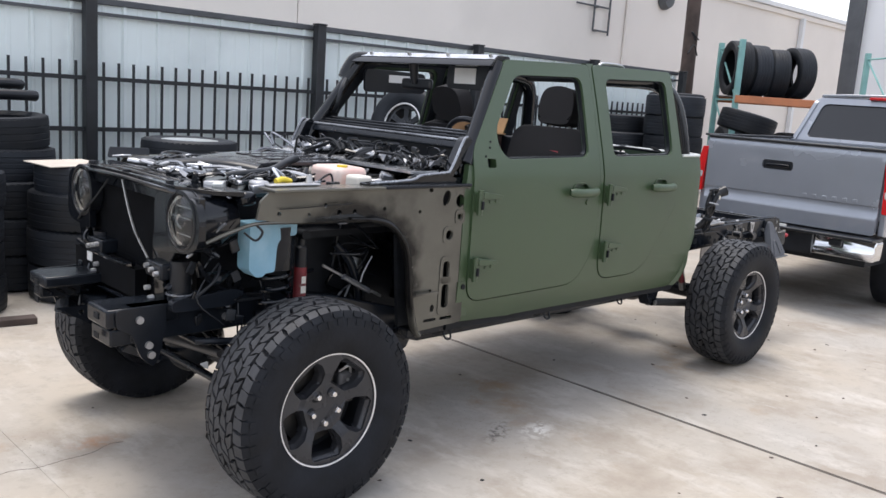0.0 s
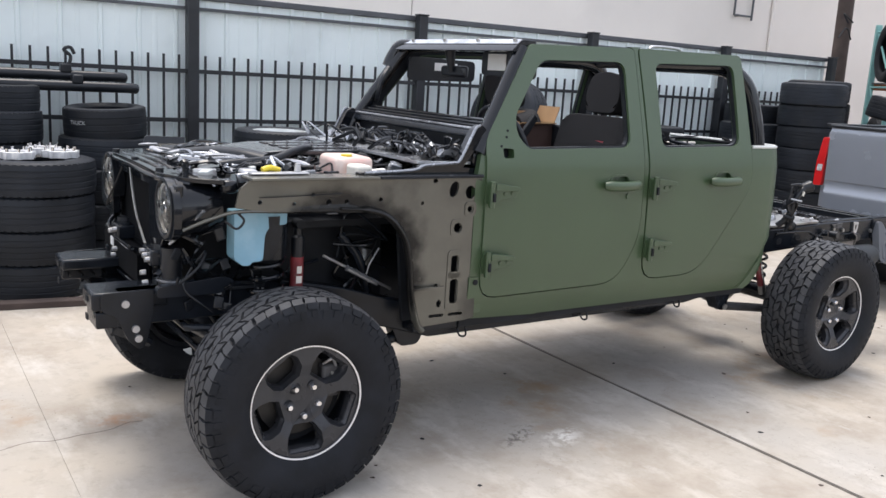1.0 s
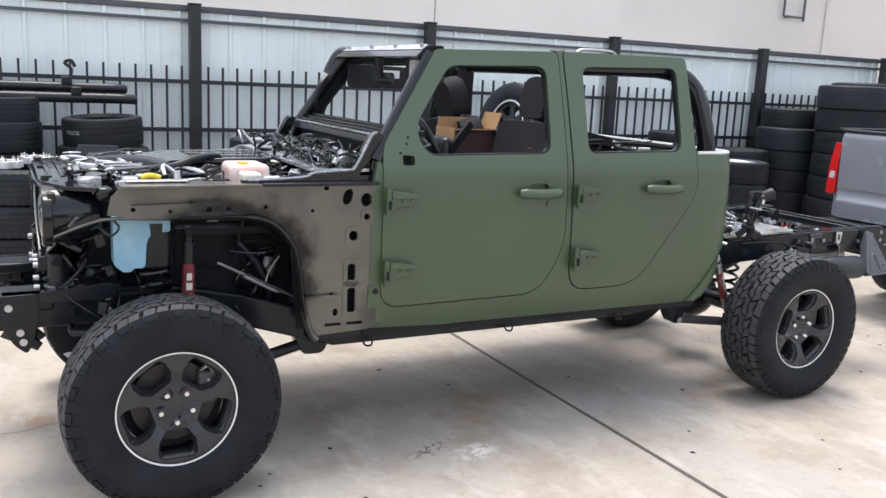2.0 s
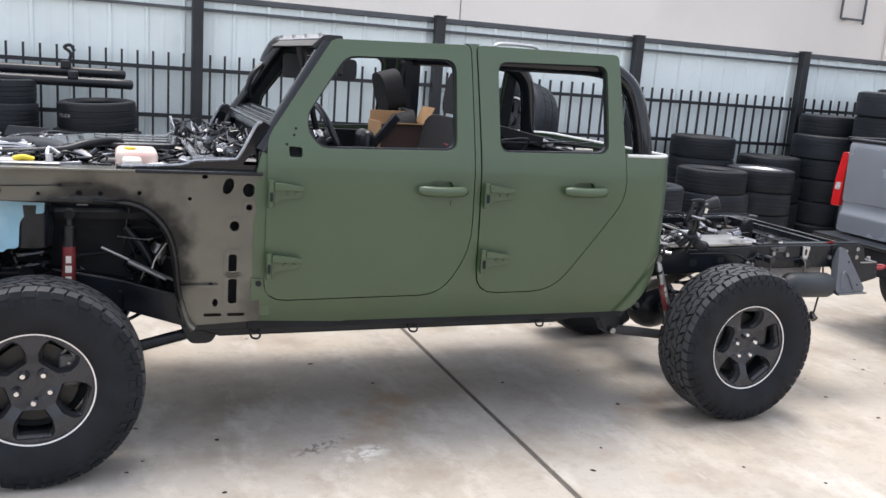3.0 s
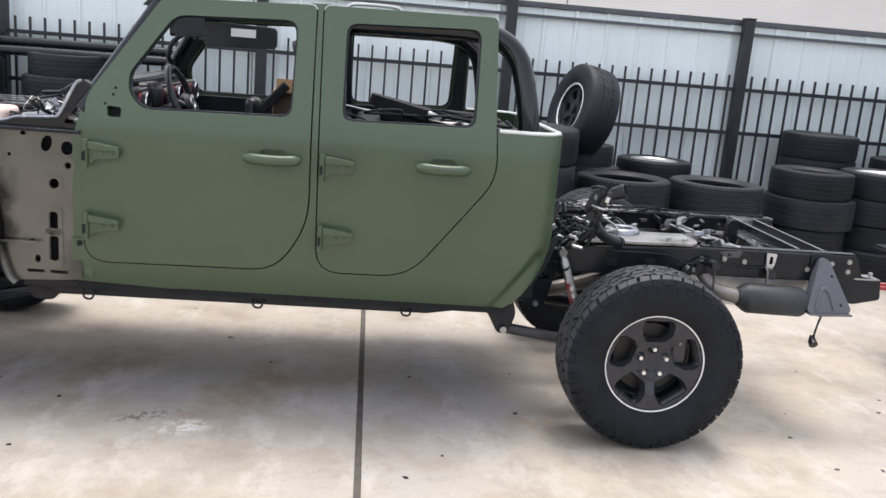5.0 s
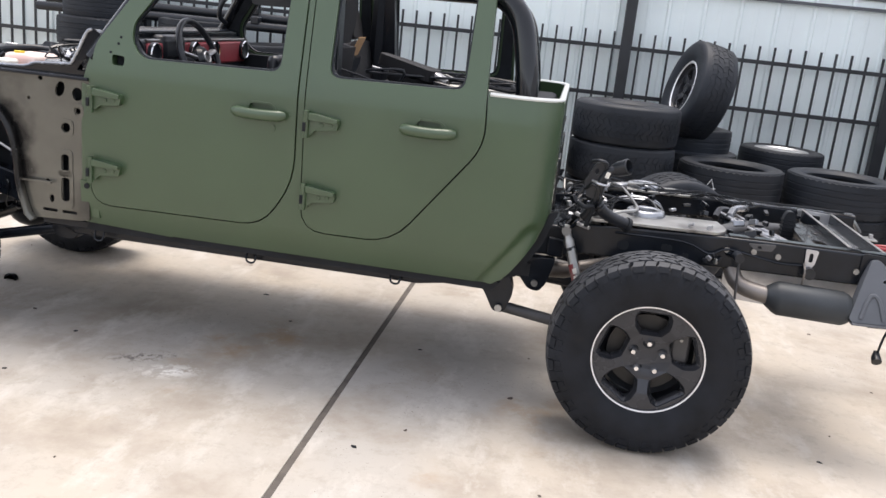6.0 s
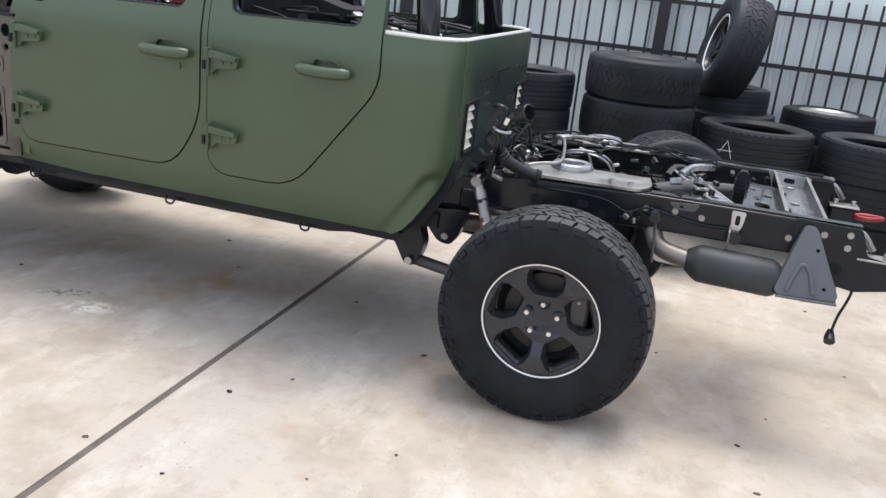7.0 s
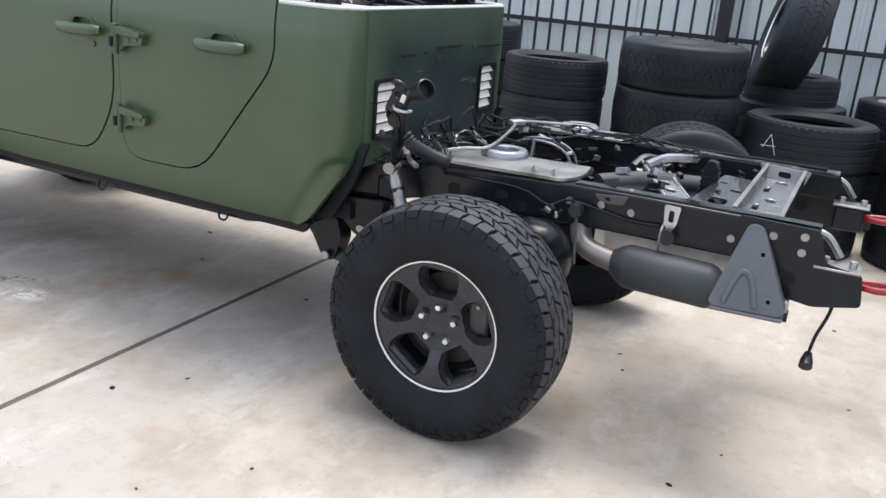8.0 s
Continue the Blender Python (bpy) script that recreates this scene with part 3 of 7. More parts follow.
TYRES = {
    "road": used_tyre_mesh(0.36, 0.245, 0.215, 4),
    "wide": used_tyre_mesh(0.40, 0.285, 0.23, 4),
    "low": used_tyre_mesh(0.36, 0.268, 0.255, 5),
    "slim": used_tyre_mesh(0.325, 0.20, 0.2, 3),
    "drum": used_tyre_mesh(0.320, 0.245, 0.205, 3),
    "terrain": used_tyre_mesh(0.42, 0.312, 0.22, 0, 54, 3),
    "big": used_tyre_mesh(0.405, 0.285, 0.265, 4),
    "flat": used_tyre_mesh(0.395, 0.275, 0.225, 4),
    "squat": used_tyre_mesh(0.425, 0.250, 0.225, 4),
}
WIDTH = {"road": 0.245, "wide": 0.285, "low": 0.268, "slim": 0.20, "terrain": 0.312, "big": 0.285, "flat": 0.275, "squat": 0.250}
WORDS = {"road": "worn black road tyre lying in a stack", "wide": "wide black pickup tyre lying in a stack", "low": "low-profile black tyre lying in a stack",
         "slim": "slim black car tyre lying on a stack", "terrain": "knobbly black all-terrain tyre lying in a stack", "big": "large open black tyre lying in a stack", "flat": "broad worn black tyre lying in a stack", "squat": "squat worn black tyre lying in a stack"}
rng = random.Random(7)


def stack(x, y, kinds, wobble=0.025, group="tyre stacks along the fence", labels=()):
    z = 0.0
    out = []
    for i, k in enumerate(kinds):
        w = WIDTH[k]
        dx, dy = (rng.uniform(-wobble, wobble), rng.uniform(-wobble, wobble))
        ob = tyre_thing("tyre", k, pose(x + dx, y + dy, z + w / 2, 90, 0, 0) @ pose(0, 0, 0, 0, rng.uniform(0, 360), 0))
        tagged(ob, labels[i] if i < len(labels) and labels[i] else WORDS[k], "tyre", group)
        z += w - 0.012
        out.append(ob)
    return out


# along the fence, from the front of the pickup to its tail
stack(-0.43, 2.95, ["squat", "squat", "squat", "squat"], 0.015)
stack(-0.60, 3.64, ["wide", "wide", "road", "road", "road", "slim"], 0.015)
stack(0.20, 3.58, ["wide", "wide", "wide", "road"], 0.02)
stack(0.55, 2.95, ["flat", "flat", "flat", "slim"], 0.02)
stack(1.57, 3.32, ["terrain", "terrain", "wide"], 0.02)
stack(2.63, 2.49, ["low", "low", "low", "low"], 0.012)
stack(3.48, 2.64, ["terrain", "terrain", "terrain", "terrain"], 0.022)
stack(4.31, 2.66, ["big", "big", "big"], 0.012)
stack(4.10, 3.44, ["wide", "wide", "wide", "slim"], 0.012)
stack(4.89, 3.62, ["slim", "road", "road", "road"], 0.01)
stack(5.17, 2.73, ["big", "big", "big"], 0.012)
stack(6.13, 2.92, ["road", "road", "flat", "road"], 0.012)
stack(6.53, 3.66, ["wide", "wide", "road", "road", "road"], 0.012)
stack(6.85, 3.04, ["wide", "road", "road", "road"], 0.012)
stack(7.50, 3.66, ["wide", "wide", "wide", "road"], 0.02)
stack(8.35, 3.66, ["wide", "wide", "wide", "road", "wide", "road"], 0.03)
stack(8.42, 2.85, ["wide", "wide", "flat", "flat", "flat", "flat", "flat"], 0.03)
stack(9.25, 3.35, ["wide", "wide", "wide", "wide", "wide", "wide", "wide"], 0.03)
stack(9.75, 2.55, ["wide", "wide", "wide", "wide", "wide"], 0.03)

# ---------------------------------------------------------------- the stripped pickup
CENTRE = 0.0
V = empty("pickup_truck", pose(0, CENTRE, 0), "stripped matte green crew-cab pickup without bed, hood or fenders", "pickup truck")


def half(x, z):
    """Half the cab's width at a place along it and a height."""
    b = 0.700 + 0.022 * (x - 0.93)
    if z < 0.80:
        b -= 0.10 * (0.80 - z) ** 1.4
    b -= 0.055 * (z - 1.0) ** 2
    if z > 1.29:
        t = min(1.0, (z - 1.29) / 0.09)
        b -= 0.010 * t * t * (3 - 2 * t)
    if z > 1.37:
        b -= 0.20 * (z - 1.37)
    return b


def skin(off=0.0):
    return lambda x, z: -(half(x, z) + off)


CUTS = (0.66, 0.70, 0.74, 0.78, 0.86, 0.94, 1.02, 1.10, 1.18, 1.24, 1.29, 1.31, 1.335, 1.36, 1.38, 1.42, 1.5, 1.6, 1.7, 1.8)


def both(name, make, material, label="", parent=(None, None), **k):
    """A part on the driver's side and its mirror image."""
    a = part(name, make(), material, parent[0] or V, label, **k)
    b = part(name, mirrored(make()), material, parent[1] or V, label, **k)
    return a, b


FD = rounded([(0.916, 0.706), (1.742, 0.720), (1.880, 0.935), (1.868, 1.884), (1.212, 1.862), (0.918, 1.425)], [0.10, 0.10, 0.12, 0.03, 0.03, 0.05])
FW = rounded([(1.150, 1.386), (1.788, 1.398), (1.795, 1.812), (1.268, 1.792), (1.092, 1.535), (1.092, 1.455)], [0.05, 0.05, 0.06, 0.05, 0.03, 0.04])
RD = rounded([(1.926, 0.722), (2.338, 0.728), (2.700, 1.195), (2.684, 1.42), (2.668, 1.896), (1.902, 1.886)], [0.11, 0.12, 0.09, 0.1, 0.03, 0.03])
RW = rounded([(2.006, 1.400), (2.592, 1.411), (2.598, 1.838), (2.004, 1.818)], [0.05, 0.05, 0.05, 0.05])
MIRROR_HOLE = rounded([(1.013, 1.346), (1.068, 1.346), (1.068, 1.388), (1.008, 1.392)], 0.01, 2)


def recess(x0, x1, z):
    c = (x0 + x1) / 2
    return rounded([(c - 0.062, z - 0.004), (c + 0.062, z - 0.004), (c + 0.046, z + 0.040), (c - 0.046, z + 0.040)], 0.015)


HANDLES = ((1.600, 1.832, 1.219), (2.347, 2.574, 1.230))


def door(outer, window, extra=()):
    return panel(outer, (window, *extra), skin(), 0.045, CUTS)


fd = both("front_door", lambda: door(FD, FW, (MIRROR_HOLE, recess(*HANDLES[0]))), GREEN, "matte green front door with open window", bevel=0.006, segments=2)
rd = both("rear_door", lambda: door(RD, RW, (recess(*HANDLES[1]),)), GREEN, "matte green rear door with open window", bevel=0.006, segments=2)


both("door_lining", lambda: panel(grown(FD, -0.012), (grown(FW, 0.012),), skin(-0.048), 0.012, CUTS), DULL, "black inner door lining", parent=fd)
both("door_lining", lambda: panel(grown(RD, -0.012), (grown(RW, 0.012),), skin(-0.048), 0.012, CUTS), DULL, "black inner door lining", parent=rd)
for x, z in ((1.040, 1.468), (1.032, 1.44), (1.0, 1.40)):
    both("mirror_screw", lambda: T([(x, -half(x, z) - 0.002, z), (x, -half(x, z) + 0.01, z)], 0.006, 8), DULL, "dark screw hole", parent=fd)
both("window_seal", lambda: panel(FW, (rounded([(1.156, 1.394), (1.780, 1.406), (1.787, 1.804), (1.273, 1.784), (1.100, 1.533), (1.100, 1.459)], [0.05, 0.05, 0.06, 0.05, 0.03, 0.04]),), skin(-0.016), 0.02, CUTS), PLASTIC, "black rubber window seal", parent=fd)
both("window_seal", lambda: panel(RW, (rounded([(2.014, 1.408), (2.584, 1.419), (2.590, 1.830), (2.012, 1.810)], 0.05),), skin(-0.016), 0.02, CUTS), PLASTIC, "black rubber window seal", parent=rd)


def handle(x0, x1, z):
    bm = bmesh.new()
    y = -half((x0 + x1) / 2, z)
    n = 12
    pts, rs = [], []
    for i in range(n + 1):
        t = i / n
        pts.append((x0 + (x1 - x0) * t, y - 0.018 - 0.022 * math.sin(math.pi * min(1, max(0, t))) ** 0.5, z - 0.004 * math.sin(math.pi * t)))
        rs.append(0.0215 if 0.03 < t < 0.97 else 0.015)
    tube(bm, pts, rs, 12, True, 1.12)
    return bm


def cup(x0, x1, z):
    c = (x0 + x1) / 2
    return panel(rounded([(c - 0.080, z + 0.008), (c + 0.080, z + 0.008), (c + 0.055, z + 0.048), (c - 0.055, z + 0.048)], 0.022), (rounded([(c - 0.062, z + 0.010), (c + 0.062, z + 0.010), (c + 0.046, z + 0.040), (c - 0.046, z + 0.040)], 0.015),), skin(0.004), 0.012)


def cupfloor(x0, x1, z):
    return panel(grown(recess(x0, x1, z), 0.008), (), skin(-0.018), 0.006)


for (x0, x1, z), dd in zip(HANDLES, (fd, rd)):
    both("door_handle", lambda: handle(x0, x1, z), GREEN, "green pull handle", parent=dd)
    both("handle_recess", lambda: cup(x0, x1, z), GREEN, parent=dd)
    both("recess_floor", lambda: cupfloor(x0, x1, z), GREEN, parent=dd)
both("lock_cylinder", lambda: T([(1.775, -half(1.775, 1.16) - 0.006, 1.160), (1.775, -half(1.775, 1.16) + 0.01, 1.160)], 0.014, 12), GREEN, parent=fd)


def hinge(x, z):
    """A cast hinge: a knuckle on the pillar, a tall root and a tapered arm with two bolts."""
    bm = panel(rounded([(x + 0.004, z - 0.050), (x + 0.030, z - 0.050), (x + 0.052, z - 0.026), (x + 0.150, z - 0.016), (x + 0.156, z + 0.030), (x + 0.060, z + 0.044), (x + 0.004, z + 0.048)], 0.010, 3), (), skin(0.026), 0.030)
    tube(bm, [(x + 0.012, -half(x, z) - 0.030, z - 0.060), (x + 0.012, -half(x, z) - 0.030, z + 0.058)], 0.014, 10)
    for dx, dz in ((0.082, 0.002), (0.122, 0.004)):
        y = -half(x, z) - 0.026
        tube(bm, [(x + dx, y, z + dz), (x + dx, y - 0.006, z + dz)], 0.009, 6)
    return bm


def hinge_rib(x, z):
    """The raised upper edge of the arm."""
    return panel(rounded([(x + 0.024, z + 0.018), (x + 0.152, z + 0.014), (x + 0.154, z + 0.032), (x + 0.062, z + 0.046), (x + 0.024, z + 0.049)], 0.005, 2), (), skin(0.042), 0.018)


def hinge_gap(x, z):
    return B(x + 0.004, x + 0.016, -half(x, z) - 0.055, -half(x, z) - 0.046, z - 0.03, z + 0.008)


for x, z, dd in ((0.919, 1.190, fd), (0.918, 0.873, fd), (1.920, 1.200, rd), (1.926, 0.886, rd)):
    both("door_hinge", lambda: hinge(x, z), GREEN, "green cast door hinge", parent=dd, bevel=0.004)
    both("hinge_rib", lambda: hinge_rib(x, z), GREEN, parent=dd, bevel=0.003)
    both("hinge_slit", lambda: hinge_gap(x, z), DULL, parent=dd)

# cab shell behind the doors: sill, pillars, rear quarter
FDG, RDG = grown(FD, 0.006), grown(RD, 0.006)
X_BACK, R_BACK = 3.005, 0.15
SIDE = [(0.86, 0.604), (0.86, 0.81)] + FDG[0:20] + RDG[25:30] + RDG[0:18] + [(2.70, 1.406)]
QUARTER = SIDE + [(X_BACK - R_BACK, 1.406), (X_BACK, 1.406), (X_BACK, 0.955), (3.0, 0.915), (2.99, 0.875), (2.962, 0.805), (2.915, 0.727), (2.872, 0.665), (2.835, 0.622), (2.79, 0.594), (1.30, 0.590), (1.29, 0.586)]


def quarter_skin(x, z):
    """The side, with a round rear corner and a pressed channel along the wheel arch."""
    b = half(x, z)
    if x > X_BACK - R_BACK:
        b -= R_BACK - math.sqrt(max(0, R_BACK ** 2 - (x - X_BACK + R_BACK) ** 2))
    d = ((x - 2.735) * 0.215 - (z - 0.643) * 0.151) / 0.263
    if d > -0.005:
        up = min(1, max(0, (0.895 - z) / 0.05))
        t = min(1, max(0, d / 0.045))
        out = min(1, max(0, (d - 0.055) / 0.02))
        b -= up * up * (3 - 2 * up) * (0.024 * t * t * (3 - 2 * t) - 0.004 * out)
    if z < 0.725:
        b -= 0.024 * ((0.725 - z) / 0.115) ** 1.6 * min(1, max(0, (2.80 - x) / 0.10))
    return -(b - 0.004)


def across(d):
    return (2.735 + 0.8175 * d, 0.643 - 0.574 * d, 0.215, -0.151)


BAND = [(X_BACK - R_BACK * (1 - math.sin(a)), 0, 1, 0) for a in (0.0, 0.2, 0.4, 0.6, 0.8, 1.0, 1.2, 1.4)] + [across(d) for d in (0.0, 0.010, 0.020, 0.030, 0.040, 0.055, 0.065, 0.075)]
both("body_side", lambda: panel(QUARTER, (), quarter_skin, 0.03, CUTS + (0.625, 0.64, 0.68, 0.69, 0.71, 0.725, 0.82, 0.845, 0.855, 0.865, 0.875, 0.885, 0.9, 0.95), planes=BAND), GREEN, "matte green sill, pillar and rear quarter", smooth=50)
both("sill_hole", lambda: T([(0.893, -half(0.893, 0.785) - 0.0005, 0.785), (0.893, -half(0.893, 0.785) + 0.012, 0.785)], 0.013, 12), DULL, "dark hole in the pillar foot")
both("arch_liner", lambda: panel(rounded([(2.80, 0.605), (2.86, 0.66), (2.98, 0.862), (3.01, 0.93), (3.045, 0.94), (2.99, 0.78), (2.89, 0.62)], 0.012, 2), (), lambda x, z: -0.625, 0.02), DULL, "black wheel arch liner")
both("cowl_post", lambda: panel([(0.866, 0.635), (0.945, 0.635), (0.930, 1.40), (0.895, 1.36), (0.866, 1.24)], (), skin(-0.010), 0.03, CUTS), GREEN, "green post in front of the door")
both("sill_flange", lambda: panel([(0.86, 0.560), (2.80, 0.560), (2.83, 0.60), (1.30, 0.594), (1.29, 0.590), (0.86, 0.604)], (), skin(-0.045), 0.03), DULL, "dark seam below the sill")
both("jamb", lambda: panel([(0.95, 0.75), (1.78, 0.75), (1.88, 0.95), (1.90, 1.38), (0.96, 1.38)], (), skin(-0.05), 0.06, (1.0, 1.2)), DULL, "black inner door trim")
both("jamb", lambda: panel([(1.97, 0.76), (2.40, 0.76), (2.70, 1.15), (2.69, 1.39), (1.97, 1.39)], (), skin(-0.05), 0.06, (1.0, 1.2)), DULL, "black inner door trim")

# rear wall of the cab with two louvred vents
VENTS = [(-0.535, -0.382), (0.382, 0.535)]
vent_holes = [rounded([(a, 0.945), (b, 0.945), (b, 1.145), (a, 1.145)], 0.02) for a, b in VENTS]
BACK = rounded([(-0.60, 0.84), (0.60, 0.84), (0.60, 1.405), (-0.60, 1.405)], 0.01)
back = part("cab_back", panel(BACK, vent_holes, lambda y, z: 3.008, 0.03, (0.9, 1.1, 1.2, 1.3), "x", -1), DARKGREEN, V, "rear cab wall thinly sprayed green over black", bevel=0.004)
for a, b in VENTS:
    for k in range(5):
        z = 0.965 + 0.04 * k
        part("vent_louvre", B(2.982, 3.002, a + 0.006, b - 0.006, z - 0.016, z + 0.016, pose(2.992, 0, z, 0, -28, 0) @ pose(-2.992, 0, -z)), WHITE, back, "white vent louvre")
    part("vent_frame", panel(rounded([(a - 0.014, 0.93), (b + 0.014, 0.93), (b + 0.014, 1.16), (a - 0.014, 1.16)], 0.02), (rounded([(a, 0.945), (b, 0.945), (b, 1.145), (a, 1.145)], 0.02),), lambda y, z: 3.011, 0.008, (), "x", 1), PLASTIC, back, "black vent frame")
for k, (y, z, w) in enumerate(((-0.30, 1.232, 0.10), (-0.17, 1.235, 0.03), (0.05, 1.25, 0.24), (0.36, 1.24, 0.06), (0.50, 1.235, 0.16))):
    part("panel_seam", B(3.008, 3.013, y - w / 2, y + w / 2, z - 0.004, z + 0.004), DULL, back)
for y, z, w, h in ((-0.21, 1.165, 0.07, 0.008), (-0.19, 1.11, 0.09, 0.012), (0.25, 1.10, 0.1, 0.012), (0.30, 1.085, 0.08, 0.02), (0.30, 1.245, 0.05, 0.02), (-0.55, 1.09, 0.05, 0.02), (-0.42, 0.89, 0.05, 0.03), (0.57, 0.92, 0.04, 0.02)):
    part("bare_patch", B(3.008, 3.0115, y - w / 2, y + w / 2, z - h / 2, z + h / 2), PRIMER, back, "bare unpainted patch")
# The rim's highlight is put into its pale colour.
RIM = [(2.70, -half(2.70, 1.40) + 0.010, 1.408), (X_BACK - R_BACK, -half(2.85, 1.40) + 0.010, 1.408)]
RIM += [(X_BACK - R_BACK + (R_BACK - 0.010) * math.sin(a), -half(2.85, 1.40) + R_BACK - (R_BACK - 0.010) * math.cos(a), 1.408) for a in (0.3, 0.6, 0.9, 1.2, 1.5)]
part("tub_rim", T(RIM + [(x, -y, z) for x, y, z in RIM[::-1]], 0.013, 8, 0.7), PALERIM, V, "rolled rim of the tub, pale for its highlight")

# floor and firewall inside
part("cab_floor", B(0.90, 2.95, -0.58, 0.58, 0.62, 0.68), DULL, V)
part("firewall", panel([(-0.62, 0.62), (0.62, 0.62), (0.62, 1.30), (-0.62, 1.30)], (), lambda a, b: 0.90, 0.03, (), "x"), BLACK, V)

# sport bar and roof rails
for s, lag in ((-1, 0.0), (1, 0.05)):
    part("roof_rail", T(curve([(1.20, s * 0.515, 1.830), (1.6, s * 0.525, 1.845), (2.2, s * 0.535, 1.855), (2.62, s * 0.535, 1.855)], 4), 0.022, 10, 0.8), GLOSS, V, "gloss black roof rail")
    part("sport_bar_leg", T(curve([(1.95, s * 0.490, 1.826), (2.3, s * 0.500, 1.832), (2.56 - lag, s * 0.512, 1.832), (2.69 - lag, s * 0.530, 1.803), (2.775 - lag, s * 0.560, 1.725), (2.815 - lag, s * 0.590, 1.60), (2.845 - lag, s * 0.62, 1.4), (2.86 - lag, s * 0.62, 1.1)], 7), 0.045, 16, 1.1), GLOSS, V, "gloss black sport bar leg")
    part("pillar_bar", panel(rounded([(1.87, 0.70), (2.03, 0.70), (2.02, 1.40), (2.0, 1.80), (1.89, 1.80), (1.86, 1.40)], 0.03), (), lambda a, b: (-1 if s < 0 else 1) * (0.635 - 0.16 * max(0, b - 1.36)) - (0.0 if s < 0 else 0.07), 0.07, (1.0, 1.36, 1.6)), PLASTIC, V, "wide black centre pillar trim", bevel=0.015)
    part("pillar_strap", B(1.91, 1.95, s * 0.50, s * 0.53, 1.2, 1.78), DULL, V, "black seat belt")
    part("roof_latch", T(curve([(2.00, s * 0.54, 1.888), (2.04, s * 0.54, 1.903), (2.20, s * 0.54, 1.903), (2.24, s * 0.54, 1.888)], 4), 0.008, 8), ALU, V, "small bright roof loop")
part("sport_bar_cross", T(curve([(1.935, -0.55, 1.835), (1.935, -0.3, 1.845), (1.935, 0.3, 1.845), (1.935, 0.55, 1.835)], 4), 0.036, 12), PLASTIC, V, "padded cross bar")
part("sport_bar_cross", T(curve([(2.62, -0.56, 1.83), (2.64, -0.3, 1.84), (2.64, 0.3, 1.84), (2.60, 0.56, 1.83)], 4), 0.034, 12), PLASTIC, V, "rear cross bar")

# windscreen frame, no glass
for s in (-1, 1):
    part("a_pillar", T([(0.895, s * 0.640, 1.36), (0.972, s * 0.614, 1.49), (1.190, s * 0.528, 1.84)], [0.042, 0.038, 0.034], 10, 0.9), GLOSS, V, "gloss black windscreen pillar")
    if s > 0:
        part("pillar_corner", T(curve([(1.11, 0.585, 1.725), (1.145, 0.572, 1.80), (1.17, 0.545, 1.846), (1.185, 0.46, 1.856)], 5), [0.038, 0.040, 0.042, 0.042, 0.042, 0.042, 0.042, 0.042, 0.040, 0.038, 0.036, 0.034, 0.032, 0.030, 0.028, 0.026], 10), GLOSS, V, "rounded black pillar corner")
        part("grab_handle", T(curve([(1.08, s * 0.53, 1.72), (1.02, s * 0.49, 1.66), (1.0, s * 0.49, 1.58), (1.02, s * 0.54, 1.54)], 5), 0.014, 8), PLASTIC, V, "black pillar grab handle")
header = part("windscreen_header", panel(rounded([(1.118, 1.822), (1.26, 1.822), (1.26, 1.877), (1.176, 1.877)], 0.01, 2), (), lambda a, b: -0.545, 1.09), GLOSS, V, "gloss black windscreen header", bevel=0.004)
# An added strip draws the sky reflected on the black header.
part("header_cover", panel([(1.1515, 1.8585), (1.155, 1.8555), (1.179, 1.8765), (1.176, 1.8805)], (), lambda a, b: -0.54, 1.08), BAKED_SKY, header, "pale strip drawn as sky reflection on the header")
for y in (-0.5, -0.2, 0.1, 0.42):
    part("latch_stud", T([(1.17, y, 1.865), (1.165, y, 1.883)], 0.009, 10), STEEL, header, "bright latch stud")
base = part("windscreen_base", panel(rounded([(0.905, 1.425), (1.06, 1.44), (1.08, 1.50), (1.02, 1.512), (0.925, 1.466)], 0.015), (), lambda a, b: -0.605, 1.21), BLACK, V, "ribbed gloss black lower windscreen frame", bevel=0.006)
for k in range(4):
    # The lowest rib has its highlight painted in.
    part("base_rib", T([(0.925 + 0.026 * k, -0.60, 1.468 + 0.0125 * k), (0.925 + 0.026 * k, 0.60, 1.468 + 0.0125 * k)], 0.007, 8), BAKED_SHINE if k == 0 else GLOSS, base)
for x0, y0, x1, y1, lab in ((1.25, -0.56, 1.29, -0.09, (0.50, 0.86)), (1.19, 0.50, 1.595, 0.43, (0.38, 0.72))):
    d = Vector((x1 - x0, y1 - y0, 0))
    L = d.length
    m = Matrix.Translation((x0, y0, 1.70 if y0 < 0 else 1.658)) @ Matrix.Rotation(math.atan2(d.y, d.x), 4, "Z")
    bm = panel(rounded([(0, 0.0), (L, 0.01), (L, 0.125), (0, 0.135)], 0.03), (), lambda a, b: -0.012, 0.024)
    bmesh.ops.transform(bm, matrix=m, verts=bm.verts)
    visor = part("sun_visor", bm, PLASTIC, V, "black sun visor", bevel=0.008)
    bm = B(lab[0] * L, lab[1] * L, 0.0125, 0.0155, 0.035, 0.115, m) if y0 < 0 else B(lab[0] * L, lab[1] * L, -0.0155, -0.0125, 0.062, 0.106, m)
    part("warning_label", bm, PAPER, visor, "white warning label")
mirror = part("inner_mirror", B(1.225, 1.255, -0.02, 0.22, 1.69, 1.75), PLASTIC, V, "black inner mirror", bevel=0.02)
part("mirror_stem", T([(1.20, 0.10, 1.86), (1.22, 0.10, 1.72)], [0.03, 0.018], 10), PLASTIC, mirror)

